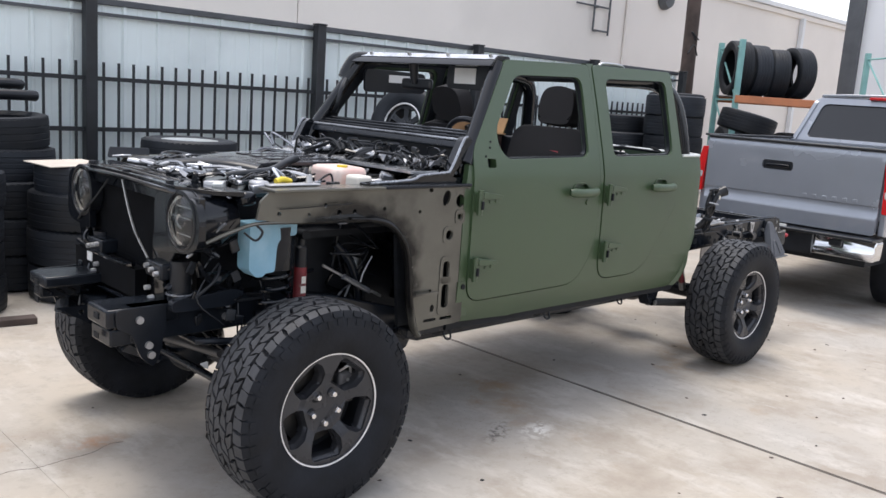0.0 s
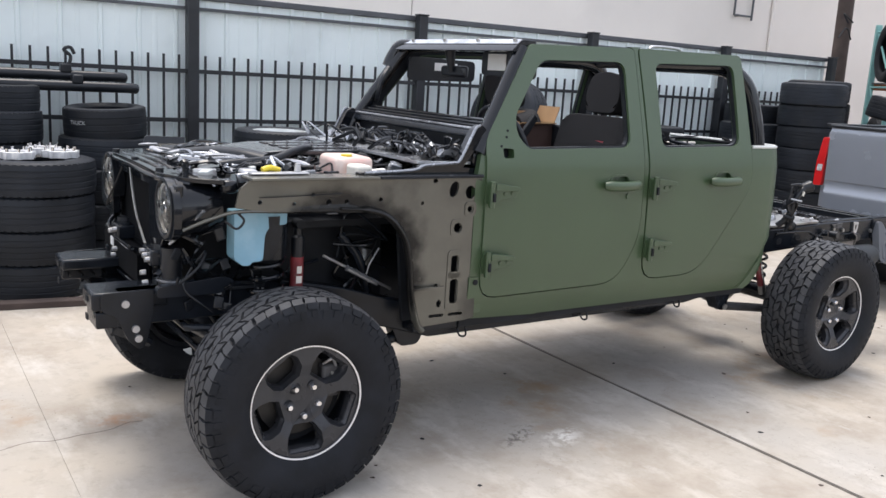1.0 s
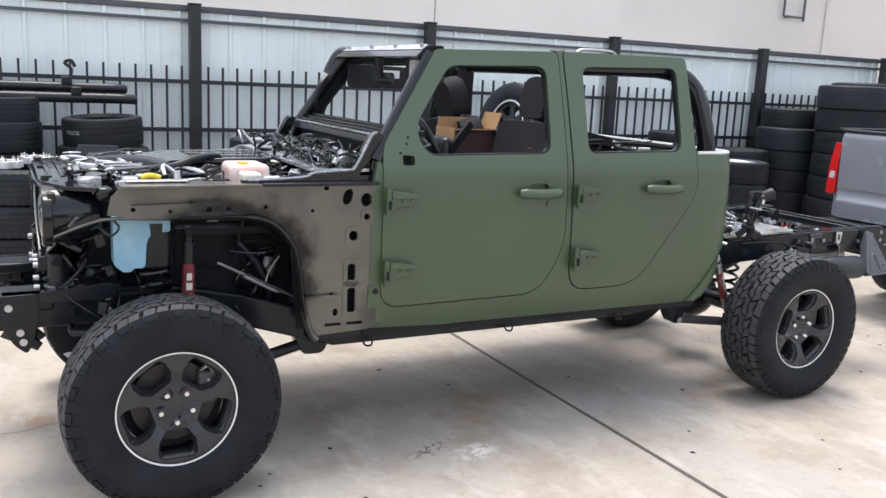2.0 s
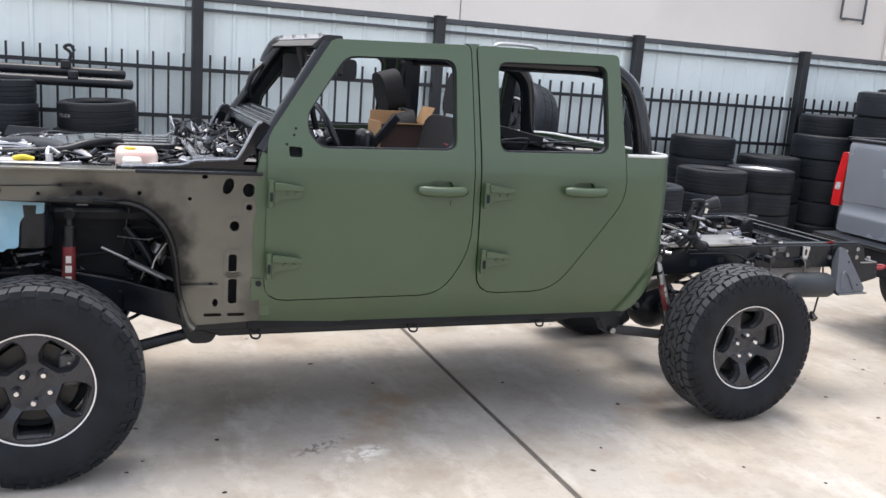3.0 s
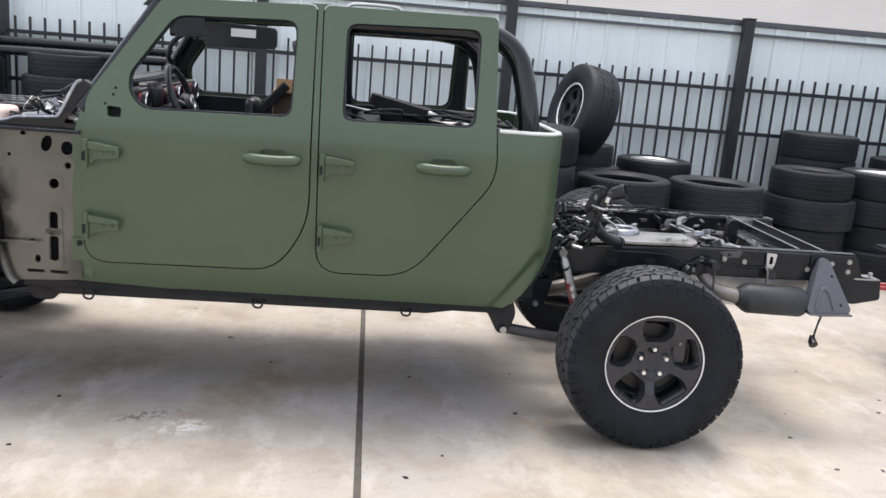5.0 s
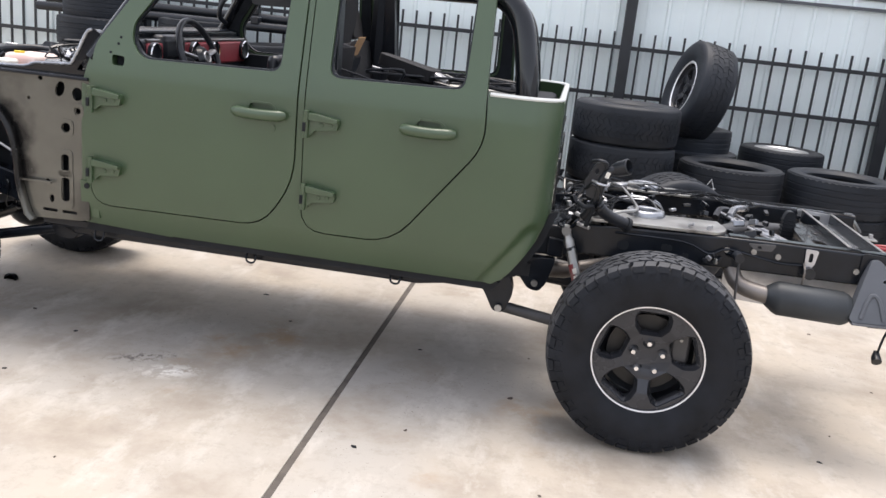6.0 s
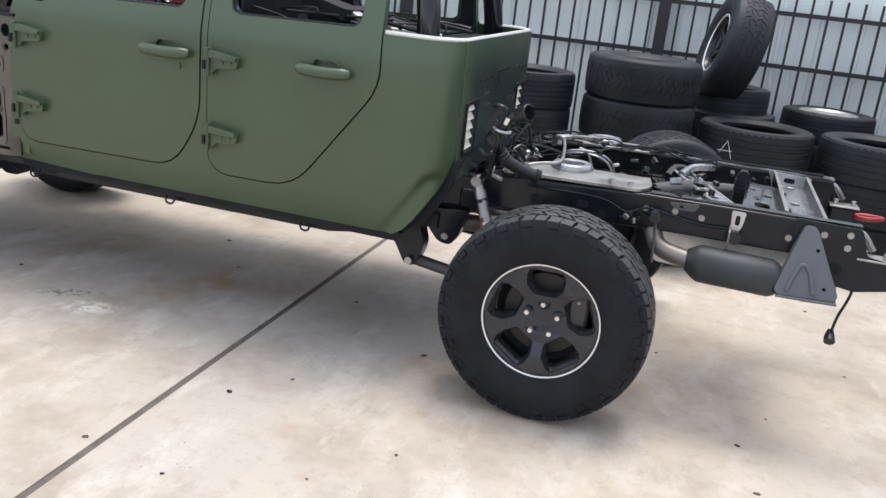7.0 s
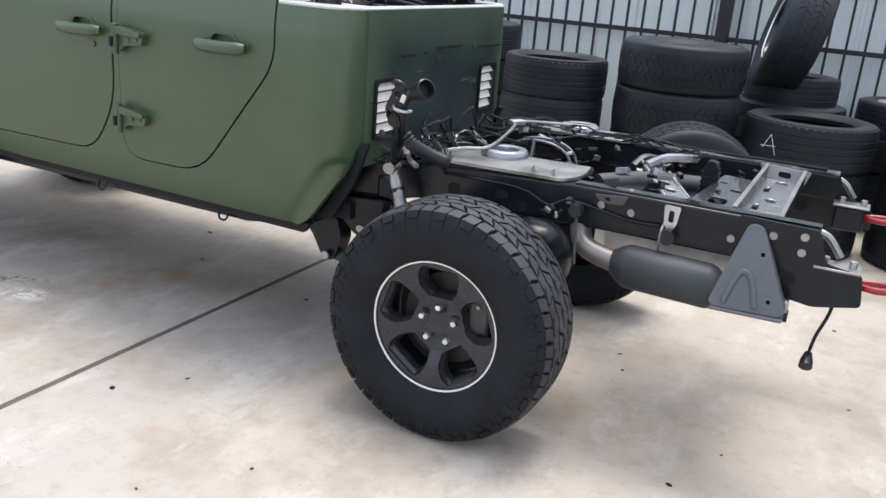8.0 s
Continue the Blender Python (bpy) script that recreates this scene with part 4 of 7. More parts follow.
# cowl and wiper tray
# The sky that this black cowl reflects is painted into its colour.
part("cowl", panel([(0.62, -0.58), (0.92, -0.62), (0.92, 0.62), (0.62, 0.58)], (), lambda a, b: 1.312, 0.012, (), "z"), BAKED_SKY, V, "cowl panel with sky reflection put into its colour")
part("cowl_lip", B(0.88, 0.94, -0.63, 0.63, 1.30, 1.375), GLOSS, V, "black cowl lip", bevel=0.015)
for s in (1,):
    part("hinge_bracket", T(curve([(0.75, s * 0.60, 1.28), (0.84, s * 0.63, 1.30), (0.90, s * 0.64, 1.36), (0.95, s * 0.63, 1.46)], 4), 0.016, 8, 0.5), GLOSS, V, "black cowl side bracket")

# dashboard and steering
dash = part("dashboard", panel(rounded([(0.95, 1.10), (1.05, 1.14), (1.12, 1.26), (1.116, 1.44), (1.09, 1.468), (0.99, 1.476), (0.95, 1.44)], 0.03), (), lambda a, b: -0.60, 1.2), PLASTIC, V, "black dashboard top", bevel=0.008)
part("dash_trim", B(1.108, 1.128, -0.58, 0.58, 1.335, 1.450), DASHRED, dash, "dark red dash trim", bevel=0.012)
for y in (-0.54, -0.12, 0.12, 0.53):
    bm = bmesh.new()
    lathe(bm, [(0.0, 0.006), (0.036, 0.006), (0.044, 0.0), (0.052, 0.004), (0.052, 0.02), (0, 0.02)], 20, False)
    bmesh.ops.transform(bm, matrix=pose(1.146, y, 1.402, 0, 0, 90), verts=bm.verts)
    part("air_vent", bm, PLASTIC, dash, "round black air vent")
    bm = bmesh.new()
    lathe(bm, [(0.044, 0.0), (0.050, -0.004), (0.054, 0.0), (0.05, 0.006)], 24)
    bmesh.ops.transform(bm, matrix=pose(1.146, y, 1.402, 0, 0, 90), verts=bm.verts)
    part("vent_ring", bm, CHROME, dash, "bright vent ring")
part("dash_edge", T([(1.114, -0.58, 1.460), (1.114, 0.58, 1.460)], 0.007, 8), STEEL, dash, "pale dash edge")
part("instrument_hood", B(1.02, 1.14, -0.45, -0.21, 1.36, 1.485), PLASTIC, dash, bevel=0.03)
part("screen", B(1.112, 1.14, -0.11, 0.09, 1.24, 1.345), GLASS, dash)
steer = part("steering_wheel", B(1.25, 1.28, -0.37, -0.29, 1.345, 1.425), PLASTIC, V, "black steering wheel with silver spokes", bevel=0.02)
SW = pose(1.265, -0.33, 1.388, 0, -23, 0)
bm = bmesh.new()
tube(bm, [SW @ Vector((0, 0.185 * math.cos(a), 0.185 * math.sin(a))) for a in [k * math.tau / 36 for k in range(37)]], 0.015, 10, False)
part("steering_rim", bm, PLASTIC, steer)
for a in (12, 168, 250, 290):
    e = SW @ Vector((0, 0.175 * math.cos(radians(a)), 0.175 * math.sin(radians(a))))
    part("steering_spoke", T([SW @ Vector((0.0, 0, 0)), e], 0.018, 8, 0.6), ALU if a < 200 else PLASTIC, steer, "silver wheel spoke" if a < 200 else "")
bm = bmesh.new()
lathe(bm, [(0, -0.02), (0.045, -0.018), (0.06, 0.0), (0.05, 0.02), (0, 0.02)], 20, False)
bmesh.ops.transform(bm, matrix=SW @ pose(0.015, 0, 0, 0, 0, 90), verts=bm.verts)
part("steering_hub", bm, PLASTIC, steer)
part("hub_ring", T([SW @ Vector((0.036, 0.030 * math.cos(a), 0.024 * math.sin(a))) for a in [k * math.tau / 16 for k in range(17)]], 0.004, 6), ALU, steer, "bright hub ring")
part("steering_column", T([(1.10, -0.33, 1.30), (1.255, -0.33, 1.378)], [0.05, 0.04], 12), PLASTIC, V)


def seat(x, y, tilt, z, label):
    s = part("seat", B(x - 0.36, x + 0.12, y - 0.25, y + 0.25, 0.88, 1.06), FABRIC, V, label, bevel=0.06, segments=3)
    m = pose(x + 0.05, y, z, 0, tilt, 0)

    def shape(outline, front, thick, cuts=()):
        bm = panel(outline, (), front, thick, cuts, "x")
        bmesh.ops.transform(bm, matrix=m, verts=bm.verts)
        return bm
    part("seat_back", shape(rounded([(-0.26, -0.05), (0.26, -0.05), (0.285, 0.33), (0.24, 0.55), (-0.24, 0.55), (-0.285, 0.33)], 0.08), lambda a, b: -0.05 - 0.03 * min(1, (abs(a) / 0.24) ** 4), 0.13, (0.15, 0.3, 0.42)), FABRIC, s, bevel=0.035, segments=3)
    for a in (-0.07, 0.07):
        part("headrest_post", T([m @ Vector((0.02, a, 0.50)), m @ Vector((0.02, a, 0.62))], 0.008, 8), STEEL, s)
    part("headrest", shape(rounded([(-0.11, 0.565), (0.11, 0.565), (0.128, 0.66), (0.105, 0.765), (0.0, 0.785), (-0.105, 0.765), (-0.128, 0.66)], 0.07), lambda a, b: -0.05, 0.11), FABRIC, s, bevel=0.035, segments=3)
    part("stitched_badge", shape([(-0.08, 0.40), (0.08, 0.40), (0.08, 0.418), (-0.08, 0.418)], lambda a, b: -0.058, 0.006), DASHRED, s, "dark red embroidered badge")
    return s


seat(1.785, -0.36, 8, 0.985, "black fabric driver seat with headrest")
seat(1.90, 0.36, -16, 0.985, "black fabric passenger seat tipped forward")
rear_bench = part("rear_bench", B(2.18, 2.66, -0.58, 0.58, 0.92, 1.06), FABRIC, V, "black folded rear bench", bevel=0.05, segments=3)
part("bench_back", B(-0.17, 0.17, -0.40, 0.20, -0.035, 0.035, pose(2.34, 0.05, 1.385, 0, 12, 0)), FABRIC, rear_bench, "folded bench back", bevel=0.03, segments=3)
paddle = panel(rounded([(-0.145, -0.045), (0.14, -0.075), (0.15, 0.0), (0.14, 0.075), (-0.145, 0.045)], [0.04, 0.02, 0.02, 0.02, 0.04]), (), lambda a, b: -0.026, 0.052, (), "z")
bmesh.ops.transform(paddle, matrix=pose(2.265, -0.295, 1.458, 0, 11, -12), verts=paddle.verts)
part("bench_headrest", paddle, FABRIC, rear_bench, "loose black headrest", bevel=0.018, segments=3)
part("bench_latch", B(-0.045, 0.045, -0.030, 0.030, -0.012, 0.014, pose(2.425, -0.33, 1.428, 0, 24, -12)), ALU, rear_bench, "bright seat latch", bevel=0.008)
cr = random.Random(31)
for k in range(14):
    x, y = cr.uniform(2.1, 2.66), cr.uniform(-0.5, 0.2)
    pts = [(x, y, 1.36)] + [(x + cr.uniform(-0.1, 0.14) * j, y + cr.uniform(-0.1, 0.1), 1.40 + cr.uniform(-0.02, 0.05)) for j in (1, 2, 3)]
    part("loose_harness", T(curve(pts, 4), cr.choice((0.004, 0.006, 0.009)), 6), cr.choice((DULL, PLASTIC, PLASTIC, WHITE, ALU)), V)
part("parcel_shelf", B(2.05, 2.95, -0.60, 0.60, 1.30, 1.36), DULL, V, "black trim heaped behind the seats", bevel=0.03)

# ---------------------------------------------------------------- wheels
R_TYRE, W_TYRE = 0.422, 0.295


def tyre_parts(wheel):
    bm = bmesh.new()
    carcass(bm, R_TYRE - 0.010, W_TYRE, 0.231, 72)
    for v in bm.verts:
        v.co.z = max(v.co.z, -0.4185)
    part("tyre", bm, RUBBER, wheel, "black all-terrain tyre")
    bm = bmesh.new()
    blocks(bm, R_TYRE, W_TYRE, 50, 0.022, random.Random(5), True)
    for v in bm.verts:
        v.co.z = max(v.co.z, -0.4195)
    tread = part("tread", bm, TREAD, wheel, "chunky block tread", smooth=25)
    tread.data.materials.append(RUBBER)


RR = 0.2225
POCKET = [(-0.19, 0.43), (0.19, 0.43), (0.315, 0.60), (0.345, 0.80), (0.29, 0.925), (-0.29, 0.925), (-0.345, 0.80), (-0.315, 0.60)]
OPENING = [(-0.160, 0.470), (0.160, 0.470), (0.268, 0.612), (0.295, 0.782), (0.250, 0.868), (-0.250, 0.868), (-0.295, 0.782), (-0.268, 0.612)]


def turned(loop, k, r=0.008):
    """A rounded outline drawn for the top pocket, turned to pocket k."""
    a = radians(72 * k)
    c, s = math.cos(a), math.sin(a)
    return rounded([(RR * (u * c - v * s), RR * (u * s + v * c)) for u, v in loop], r, 3)


def dish(a, b):
    t = min(1, max(0, (math.hypot(a, b) - 0.055) / 0.125))
    return -0.066 - 0.042 * t * t * (3 - 2 * t)


def rim_face():
    outer = [(RR * math.cos(k * math.tau / 60), RR * math.sin(k * math.tau / 60)) for k in range(60)]
    return panel(outer, [turned(POCKET, k) for k in range(5)], dish, 0.02, (-0.15, -0.1, -0.05, 0, 0.05, 0.1, 0.15))


def pocket(k):
    """The sloping wall of a pocket, down to its opening and through to the back."""
    bm = bmesh.new()
    rings = []
    for loop, d in ((turned(POCKET, k), 0.0), (turned([(u * 0.985, 0.67 + (v - 0.67) * 0.985) for u, v in POCKET], k), 0.009), (turned([(u * 1.04, 0.665 + (v - 0.665) * 1.05) for u, v in OPENING], k), 0.020), (turned(OPENING, k), 0.026), (turned(OPENING, k), 0.055)):
        rings.append([bm.verts.new((a, dish(a, b) + 0.001 + d, b)) for a, b in loop])
    for p, q in zip(rings, rings[1:]):
        for i in range(len(p)):
            j = (i + 1) % len(p)
            bm.faces.new((p[i], p[j], q[j], q[i]))
    return bm


def wheel_at(x, s, turn, name_label):
    w = empty("wheel", Matrix.Identity(4), "", "")
    w.parent = V
    for key in list(w.keys()):
        del w[key]
    tagged(w, name_label)
    w.matrix_local = pose(x, s * 0.764, 0.42) @ (pose(0, 0, 0, 0, 0, 0) if s < 0 else pose(0, 0, 0, 0, 0, 180))
    tyre_parts(w)
    tm = pose(0, 0, 0, 0, -turn, 0)

    def put(name, bm, m, label="", **k):
        bmesh.ops.transform(bm, matrix=tm, verts=bm.verts)
        return part(name, bm, m, w, label, **k)
    put("rim_face", rim_face(), RIMGREY, "charcoal five-spoke alloy face", bevel=0.004, segments=2)
    for k in range(5):
        put("rim_pocket", pocket(k), RIMGREY, smooth=30)
    bm = bmesh.new()
    lathe(bm, [(0.2265, -0.100), (0.2265, -0.1148), (0.2380, -0.1180), (0.2400, -0.115), (0.2385, -0.10)], 72)
    put("machined_lip", bm, MACHINED, "bright machined rim lip")
    bm = lathe(bmesh.new(), [(0.2215, -0.100), (0.2215, -0.1085), (0.2235, -0.1120), (0.2263, -0.1130), (0.2263, -0.10)], 72)
    put("rim_edge", bm, RIMGREY)
    bm = bmesh.new()
    lathe(bm, [(0.212, -0.085), (0.204, 0.02), (0.208, 0.11), (0.230, 0.12), (0.230, 0.115), (0.214, 0.02), (0.221, -0.085)], 48)
    put("rim_barrel", bm, PLASTIC, "black rim barrel")
    bm = bmesh.new()
    lathe(bm, [(0, -0.074), (0.030, -0.073), (0.036, -0.066), (0.036, -0.04), (0, -0.04)], 28, False)
    put("centre_cap", bm, RIMGREY)
    for k in range(5):
        a = radians(90 + 72 * k)
        c = Vector((0.0635 * math.cos(a), 0, 0.0635 * math.sin(a)))
        bm = bmesh.new()
        tube(bm, [c + Vector((0, -0.05, 0)), c + Vector((0, -0.088, 0)), c + Vector((0, -0.095, 0))], [0.0165, 0.0160, 0.010], 6)
        put("lug_nut", bm, CHROME, "bright chrome lug nut")
        bm = bmesh.new()
        lathe(bm, [(0.0160, -0.066), (0.0168, -0.0725), (0.0240, -0.0745), (0.0265, -0.068), (0.0265, -0.05), (0.012, -0.05)], 16)
        bmesh.ops.translate(bm, vec=c, verts=bm.verts)
        put("lug_seat", bm, DULL, "black lug seat")
    bm = bmesh.new()
    lathe(bm, [(0, -0.03), (0.08, -0.03), (0.085, -0.008), (0.165, -0.008), (0.165, 0.012), (0, 0.012)], 40, False)
    part("brake_disc", bm, DISC, w, "dark iron brake disc")
    bm = bmesh.new()
    lathe(bm, [(0.05, 0.028), (0.19, 0.022), (0.199, 0.014), (0.202, 0.018), (0.19, 0.032), (0.05, 0.036)], 40)
    part("dust_shield", bm, DULL, w, "black brake dust shield")
    part("brake_caliper", B(0.09, 0.172, -0.05, 0.05, -0.02, 0.12), DUSTY, w, bevel=0.015)
    for y, z, a in ((-0.056, 0.085, 0.007),):
        part("caliper_bolt", T([(0.13, y, z), (0.13, -0.045, z)], a, 8), STEEL, w, "bright caliper bolt")
    part("brake_hose", T(curve([(0.10, -0.03, 0.12), (0.13, -0.055, 0.145), (0.155, -0.04, 0.10)], 4), 0.006, 8), ALU, w)
    return w


wheel_at(0.0, -1, 36, "all-terrain tyre on a charcoal alloy rim")
wheel_at(0.0, 1, 10, "all-terrain tyre on a charcoal alloy rim")
wheel_at(3.487, -1, 0, "all-terrain tyre on a charcoal alloy rim")
wheel_at(3.487, 1, 20, "all-terrain tyre on a charcoal alloy rim")

# ---------------------------------------------------------------- frame and running gear


def bar(points, w, h):
    """A box section along points, w across y and h high."""
    bm = bmesh.new()
    pts = [Vector(p) for p in points]
    rings = []
    for p in pts:
        rings.append([bm.verts.new(p + Vector((0, a, b))) for a, b in ((-w / 2, -h / 2), (w / 2, -h / 2), (w / 2, h / 2), (-w / 2, h / 2))])
    for a, b in zip(rings, rings[1:]):
        for i in range(4):
            bm.faces.new((a[i], a[(i + 1) % 4], b[(i + 1) % 4], b[i]))
    bm.faces.new(rings[0][::-1])
    bm.faces.new(rings[-1])
    return bm


DROP = ((2.9, 0.0), (3.1, 0.030), (3.3, 0.015), (3.8, 0.010), (4.05, 0.036), (4.5, 0.055), (5.0, 0.055))


def drop(x):
    """How far the frame sags behind the cab."""
    for (a, da), (b, db) in zip(DROP, DROP[1:]):
        if a <= x <= b:
            return da + (db - da) * (x - a) / (b - a)
    return 0.0


def frame_part(name, bm, *a, **k):
    """A part of the frame; behind the cab the frame sags a little and lies further in."""
    for v in bm.verts:
        v.co.z -= drop(v.co.x)
        v.co.y += 0.095 * min(1.0, max(0.0, (v.co.x - 2.9) / 0.3))
        v.co.x -= 0.016 * min(1.0, max(0.0, (v.co.x - 3.5) / 0.7))
    return part(name, bm, *a, **k)


RAIL_Y = {-1: -0.56, 1: 0.37}
for s in (-1, 1):
    ry = RAIL_Y[s]
    lift = 0.0 if s < 0 else 0.02
    rail = frame_part("frame_rail", bar([(-0.60, s * 0.365, 0.73), (-0.30, s * 0.365, 0.73), (0.0, s * 0.37, 0.74), (0.35, s * 0.42, 0.68), (0.75, s * 0.52, 0.575), (2.45, s * 0.54, 0.58), (2.68, s * 0.55 if s < 0 else 0.48, 0.62), (2.90, -0.48 if s < 0 else 0.40, 0.78), (3.08, -0.475 if s < 0 else 0.37, 0.80 + lift), (3.17, -0.50 if s < 0 else 0.37, 0.818 + lift), (3.26, ry, 0.826 + lift), (3.8, ry, 0.84 + lift), (4.05, ry, 0.868 + lift), (4.60, ry, 0.888 + lift)], 0.075, 0.14 if s < 0 else 0.10), BLACK, V, "black boxed frame rail", bevel=0.008)
    for x in (0.9, 1.66, 2.35):
        bm = T(curve([(x - 0.022, s * 0.59, 0.56), (x - 0.018, s * 0.61, 0.514), (x + 0.018, s * 0.61, 0.510), (x + 0.024, s * 0.59, 0.56)], 4), 0.005, 6)
        frame_part("body_mount_loop", bm, BLACK, rail)
    for x, z in ((4.47, 0.915), (4.56, 0.93), (4.56, 0.88), (4.347, 0.874), (3.909, 0.874), (4.015, 0.877), (3.794, 0.856)):
        frame_part("frame_bolt", T([(x, ry + s * 0.036, z), (x, ry + s * 0.050, z)], 0.013, 8), STEEL, rail, "grey frame bolt")
    # Holes drawn as flush dark patches, their shade put into the colour.
    for x, z, w, h in ((3.344, 0.818, 0.05, 0.042), (3.534, 0.83, 0.05, 0.03), (3.62, 0.80, 0.03, 0.03), (4.13, 0.83, 0.03, 0.03), (4.48, 0.80, 0.055, 0.045)):
        frame_part("frame_hole", panel(slot(x, z, w, h), (), lambda a, b: ry + s * 0.0375 - (0.0 if s > 0 else 0.0015), 0.0015), DULL, rail)
    frame_part("rail_bracket", panel(rounded([(3.88, 0.905), (4.0, 0.925), (3.985, 0.893), (3.91, 0.882)], 0.008), (oval(3.93, 0.899, 0.010, 0.007, 0, 8),), lambda a, b: ry + s * 0.045 - 0.004, 0.008), DUSTY, rail, "grey pressed rail bracket")
    frame_part("weld_seam", bar([(3.30, ry + s * 0.038, 0.775), (3.8, ry + s * 0.038, 0.785), (4.05, ry + s * 0.038, 0.812), (4.34, ry + s * 0.038, 0.822)], 0.006, 0.006), BLACK, rail)
    frame_part("rail_pipe", T(curve([(3.30, ry + s * 0.045, 0.872), (3.6, ry + s * 0.047, 0.868), (3.72, ry + s * 0.055, 0.83), (3.80, ry + s * 0.05, 0.86), (4.0, ry + s * 0.047, 0.85), (4.12, ry + s * 0.05, 0.86)], 4), 0.005, 6), BLACK, rail)
    for k in range(5):
        frame_part("pipe_clip", B(-0.012, 0.012, -0.007, 0.007, -0.010, 0.010, pose(3.705 + 0.016 * k, ry + s * 0.052, 0.80 + 0.012 * (k % 3), 20 * k, 30 * k, 0)), (BLACK, ALU, PLASTIC, STEEL, BLACK)[k], rail, bevel=0.003)
    frame_part("sway_link", T([(3.842, s * 0.66, 0.84), (3.855, s * 0.66, 0.66)], 0.006, 8), DUSTY, V, "thin grey sway bar link")
    frame_part("link_bush", T([(3.835, s * 0.63, 0.845), (3.84, s * 0.68, 0.845)], 0.022, 12), PLASTIC, V)
    frame_part("rear_sway_bar", T(curve([(3.80, s * 0.30, 0.84), (3.79, s * 0.55, 0.838), (3.82, s * 0.62, 0.842)], 4), 0.014, 8), BLACK, V)
    frame_part("rocker_member", bar([(0.62, s * 0.57, 0.575), (2.5, s * 0.585, 0.583), (2.82, s * 0.585, 0.61)], 0.10, 0.04), BLACK, V, "black undersill member", bevel=0.006)
    frame_part("link_bracket", panel(rounded([(2.66, 0.60), (2.86, 0.62), (2.89, 0.52), (2.855, 0.42), (2.805, 0.42), (2.75, 0.52)], 0.03), (), lambda a, b: s * 0.50 - 0.04, 0.08), BLACK, V, bevel=0.006)
    frame_part("link_bracket", panel(rounded([(0.55, 0.62), (0.78, 0.60), (0.72, 0.46), (0.62, 0.46)], 0.03), (), lambda a, b: s * 0.47 - 0.04, 0.08), BLACK, V, bevel=0.006)
    part("rear_lower_link", T([(2.83, s * 0.50, 0.44), (3.44, s * 0.52, 0.36)], 0.026, 10), DUSTY, V, "dusty dark lower control arm")
    frame_part("link_bush", T([(2.83, s * 0.555, 0.445), (2.83, s * 0.565, 0.445)], 0.017, 8), STEEL, V, "bare link bolt")
    frame_part("upper_link_bracket", panel(rounded([(2.87, 0.70), (3.06, 0.72), (3.03, 0.60), (3.0, 0.555), (2.95, 0.56), (2.90, 0.62)], 0.02), (), lambda a, b: s * 0.53 - 0.03, 0.06), BLACK, V, bevel=0.006)
    frame_part("upper_link_bolt", T([(2.978, s * 0.56, 0.593), (2.978, s * 0.574, 0.593)], 0.015, 8), STEEL, V, "bare link bolt")
    frame_part("front_lower_link", T([(0.66, s * 0.47, 0.51), (0.05, s * 0.50, 0.37)], 0.026, 10), BLACK, V, "black lower control arm")
    frame_part("front_upper_link", T([(0.62, s * 0.38, 0.66), (0.05, s * 0.40, 0.55)], 0.02, 10), DUSTY, V)

    # coil springs, turn by turn
    def coil(x, y, z0, z1, r, turns):
        return T([(x + r * math.cos(a), y + r * math.sin(a), z0 + (z1 - z0) * a / (turns * math.tau)) for a in [k * math.tau / 18 for k in range(int(turns * 18) + 1)]], 0.0095, 8)
    frame_part("front_coil_spring", coil(-0.02, s * 0.47, 0.60, 0.93, 0.068, 6.5), GLOSS, V, "gloss black coil spring")
    frame_part("front_spring_tower", T([(-0.02, s * 0.47, 0.92), (-0.02, s * 0.47, 1.10)], [0.085, 0.09], 18), BLACK, V)
    frame_part("rear_coil_spring", coil(3.44 if s < 0 else 3.48, -0.375 if s < 0 else 0.40, 0.50, 0.92, 0.07, 7), GLOSS, V, "gloss black coil spring")
    bm = bmesh.new()
    lathe(bm, [(0.050, 0.0), (0.053, 0.016), (0.060, 0.020), (0.078, 0.020), (0.086, 0.014), (0.092, 0.0), (0.092, -0.02), (0.05, -0.02)], 32)
    bmesh.ops.transform(bm, matrix=pose(3.44 if s < 0 else 3.48, -0.375 if s < 0 else 0.40, 0.930, 90, 0, 0), verts=bm.verts)
    # The bucket's sky shine is put into its pale colour.
    frame_part("spring_bucket", bm, BAKED_SHINE, V, "shining pressed spring bucket")
    # An added thin strip draws the bright top of the far rail.
    frame_part("rail_flange", bar(([(3.17, 0.37, 0.892), (3.26, ry, 0.900)] if s > 0 else []) + [(3.8, ry, 0.914), (4.05, ry, 0.942), (4.60, ry, 0.962)], 0.07 if s > 0 else 0.045, 0.006), BAKED_SHINE if s > 0 else GLOSS, rail, "shining top of the frame rail")
    plate = [(3.28, ry - 0.08), (3.74, ry - 0.08), (3.78, ry), (3.74, ry + 0.10), (3.28, ry + 0.10)] if s > 0 else [(3.18, -0.590), (3.76, -0.598), (3.80, -0.50), (3.76, -0.22), (3.66, -0.17), (3.42, -0.25), (3.18, -0.43)]
    # Steel colour stands in for sky shine on this black plate.
    frame_part("bucket_plate", panel(rounded(plate, 0.05), (), lambda a, b: 0.912 - (0.075 * max(0, (b + 0.34) / 0.17) ** 1.5 if s < 0 else 0), 0.012, (-0.50, -0.42, -0.34, -0.30, -0.26, -0.22), "z"), STEEL, V, "shining pressed plate round the spring bucket", bevel=0.004)

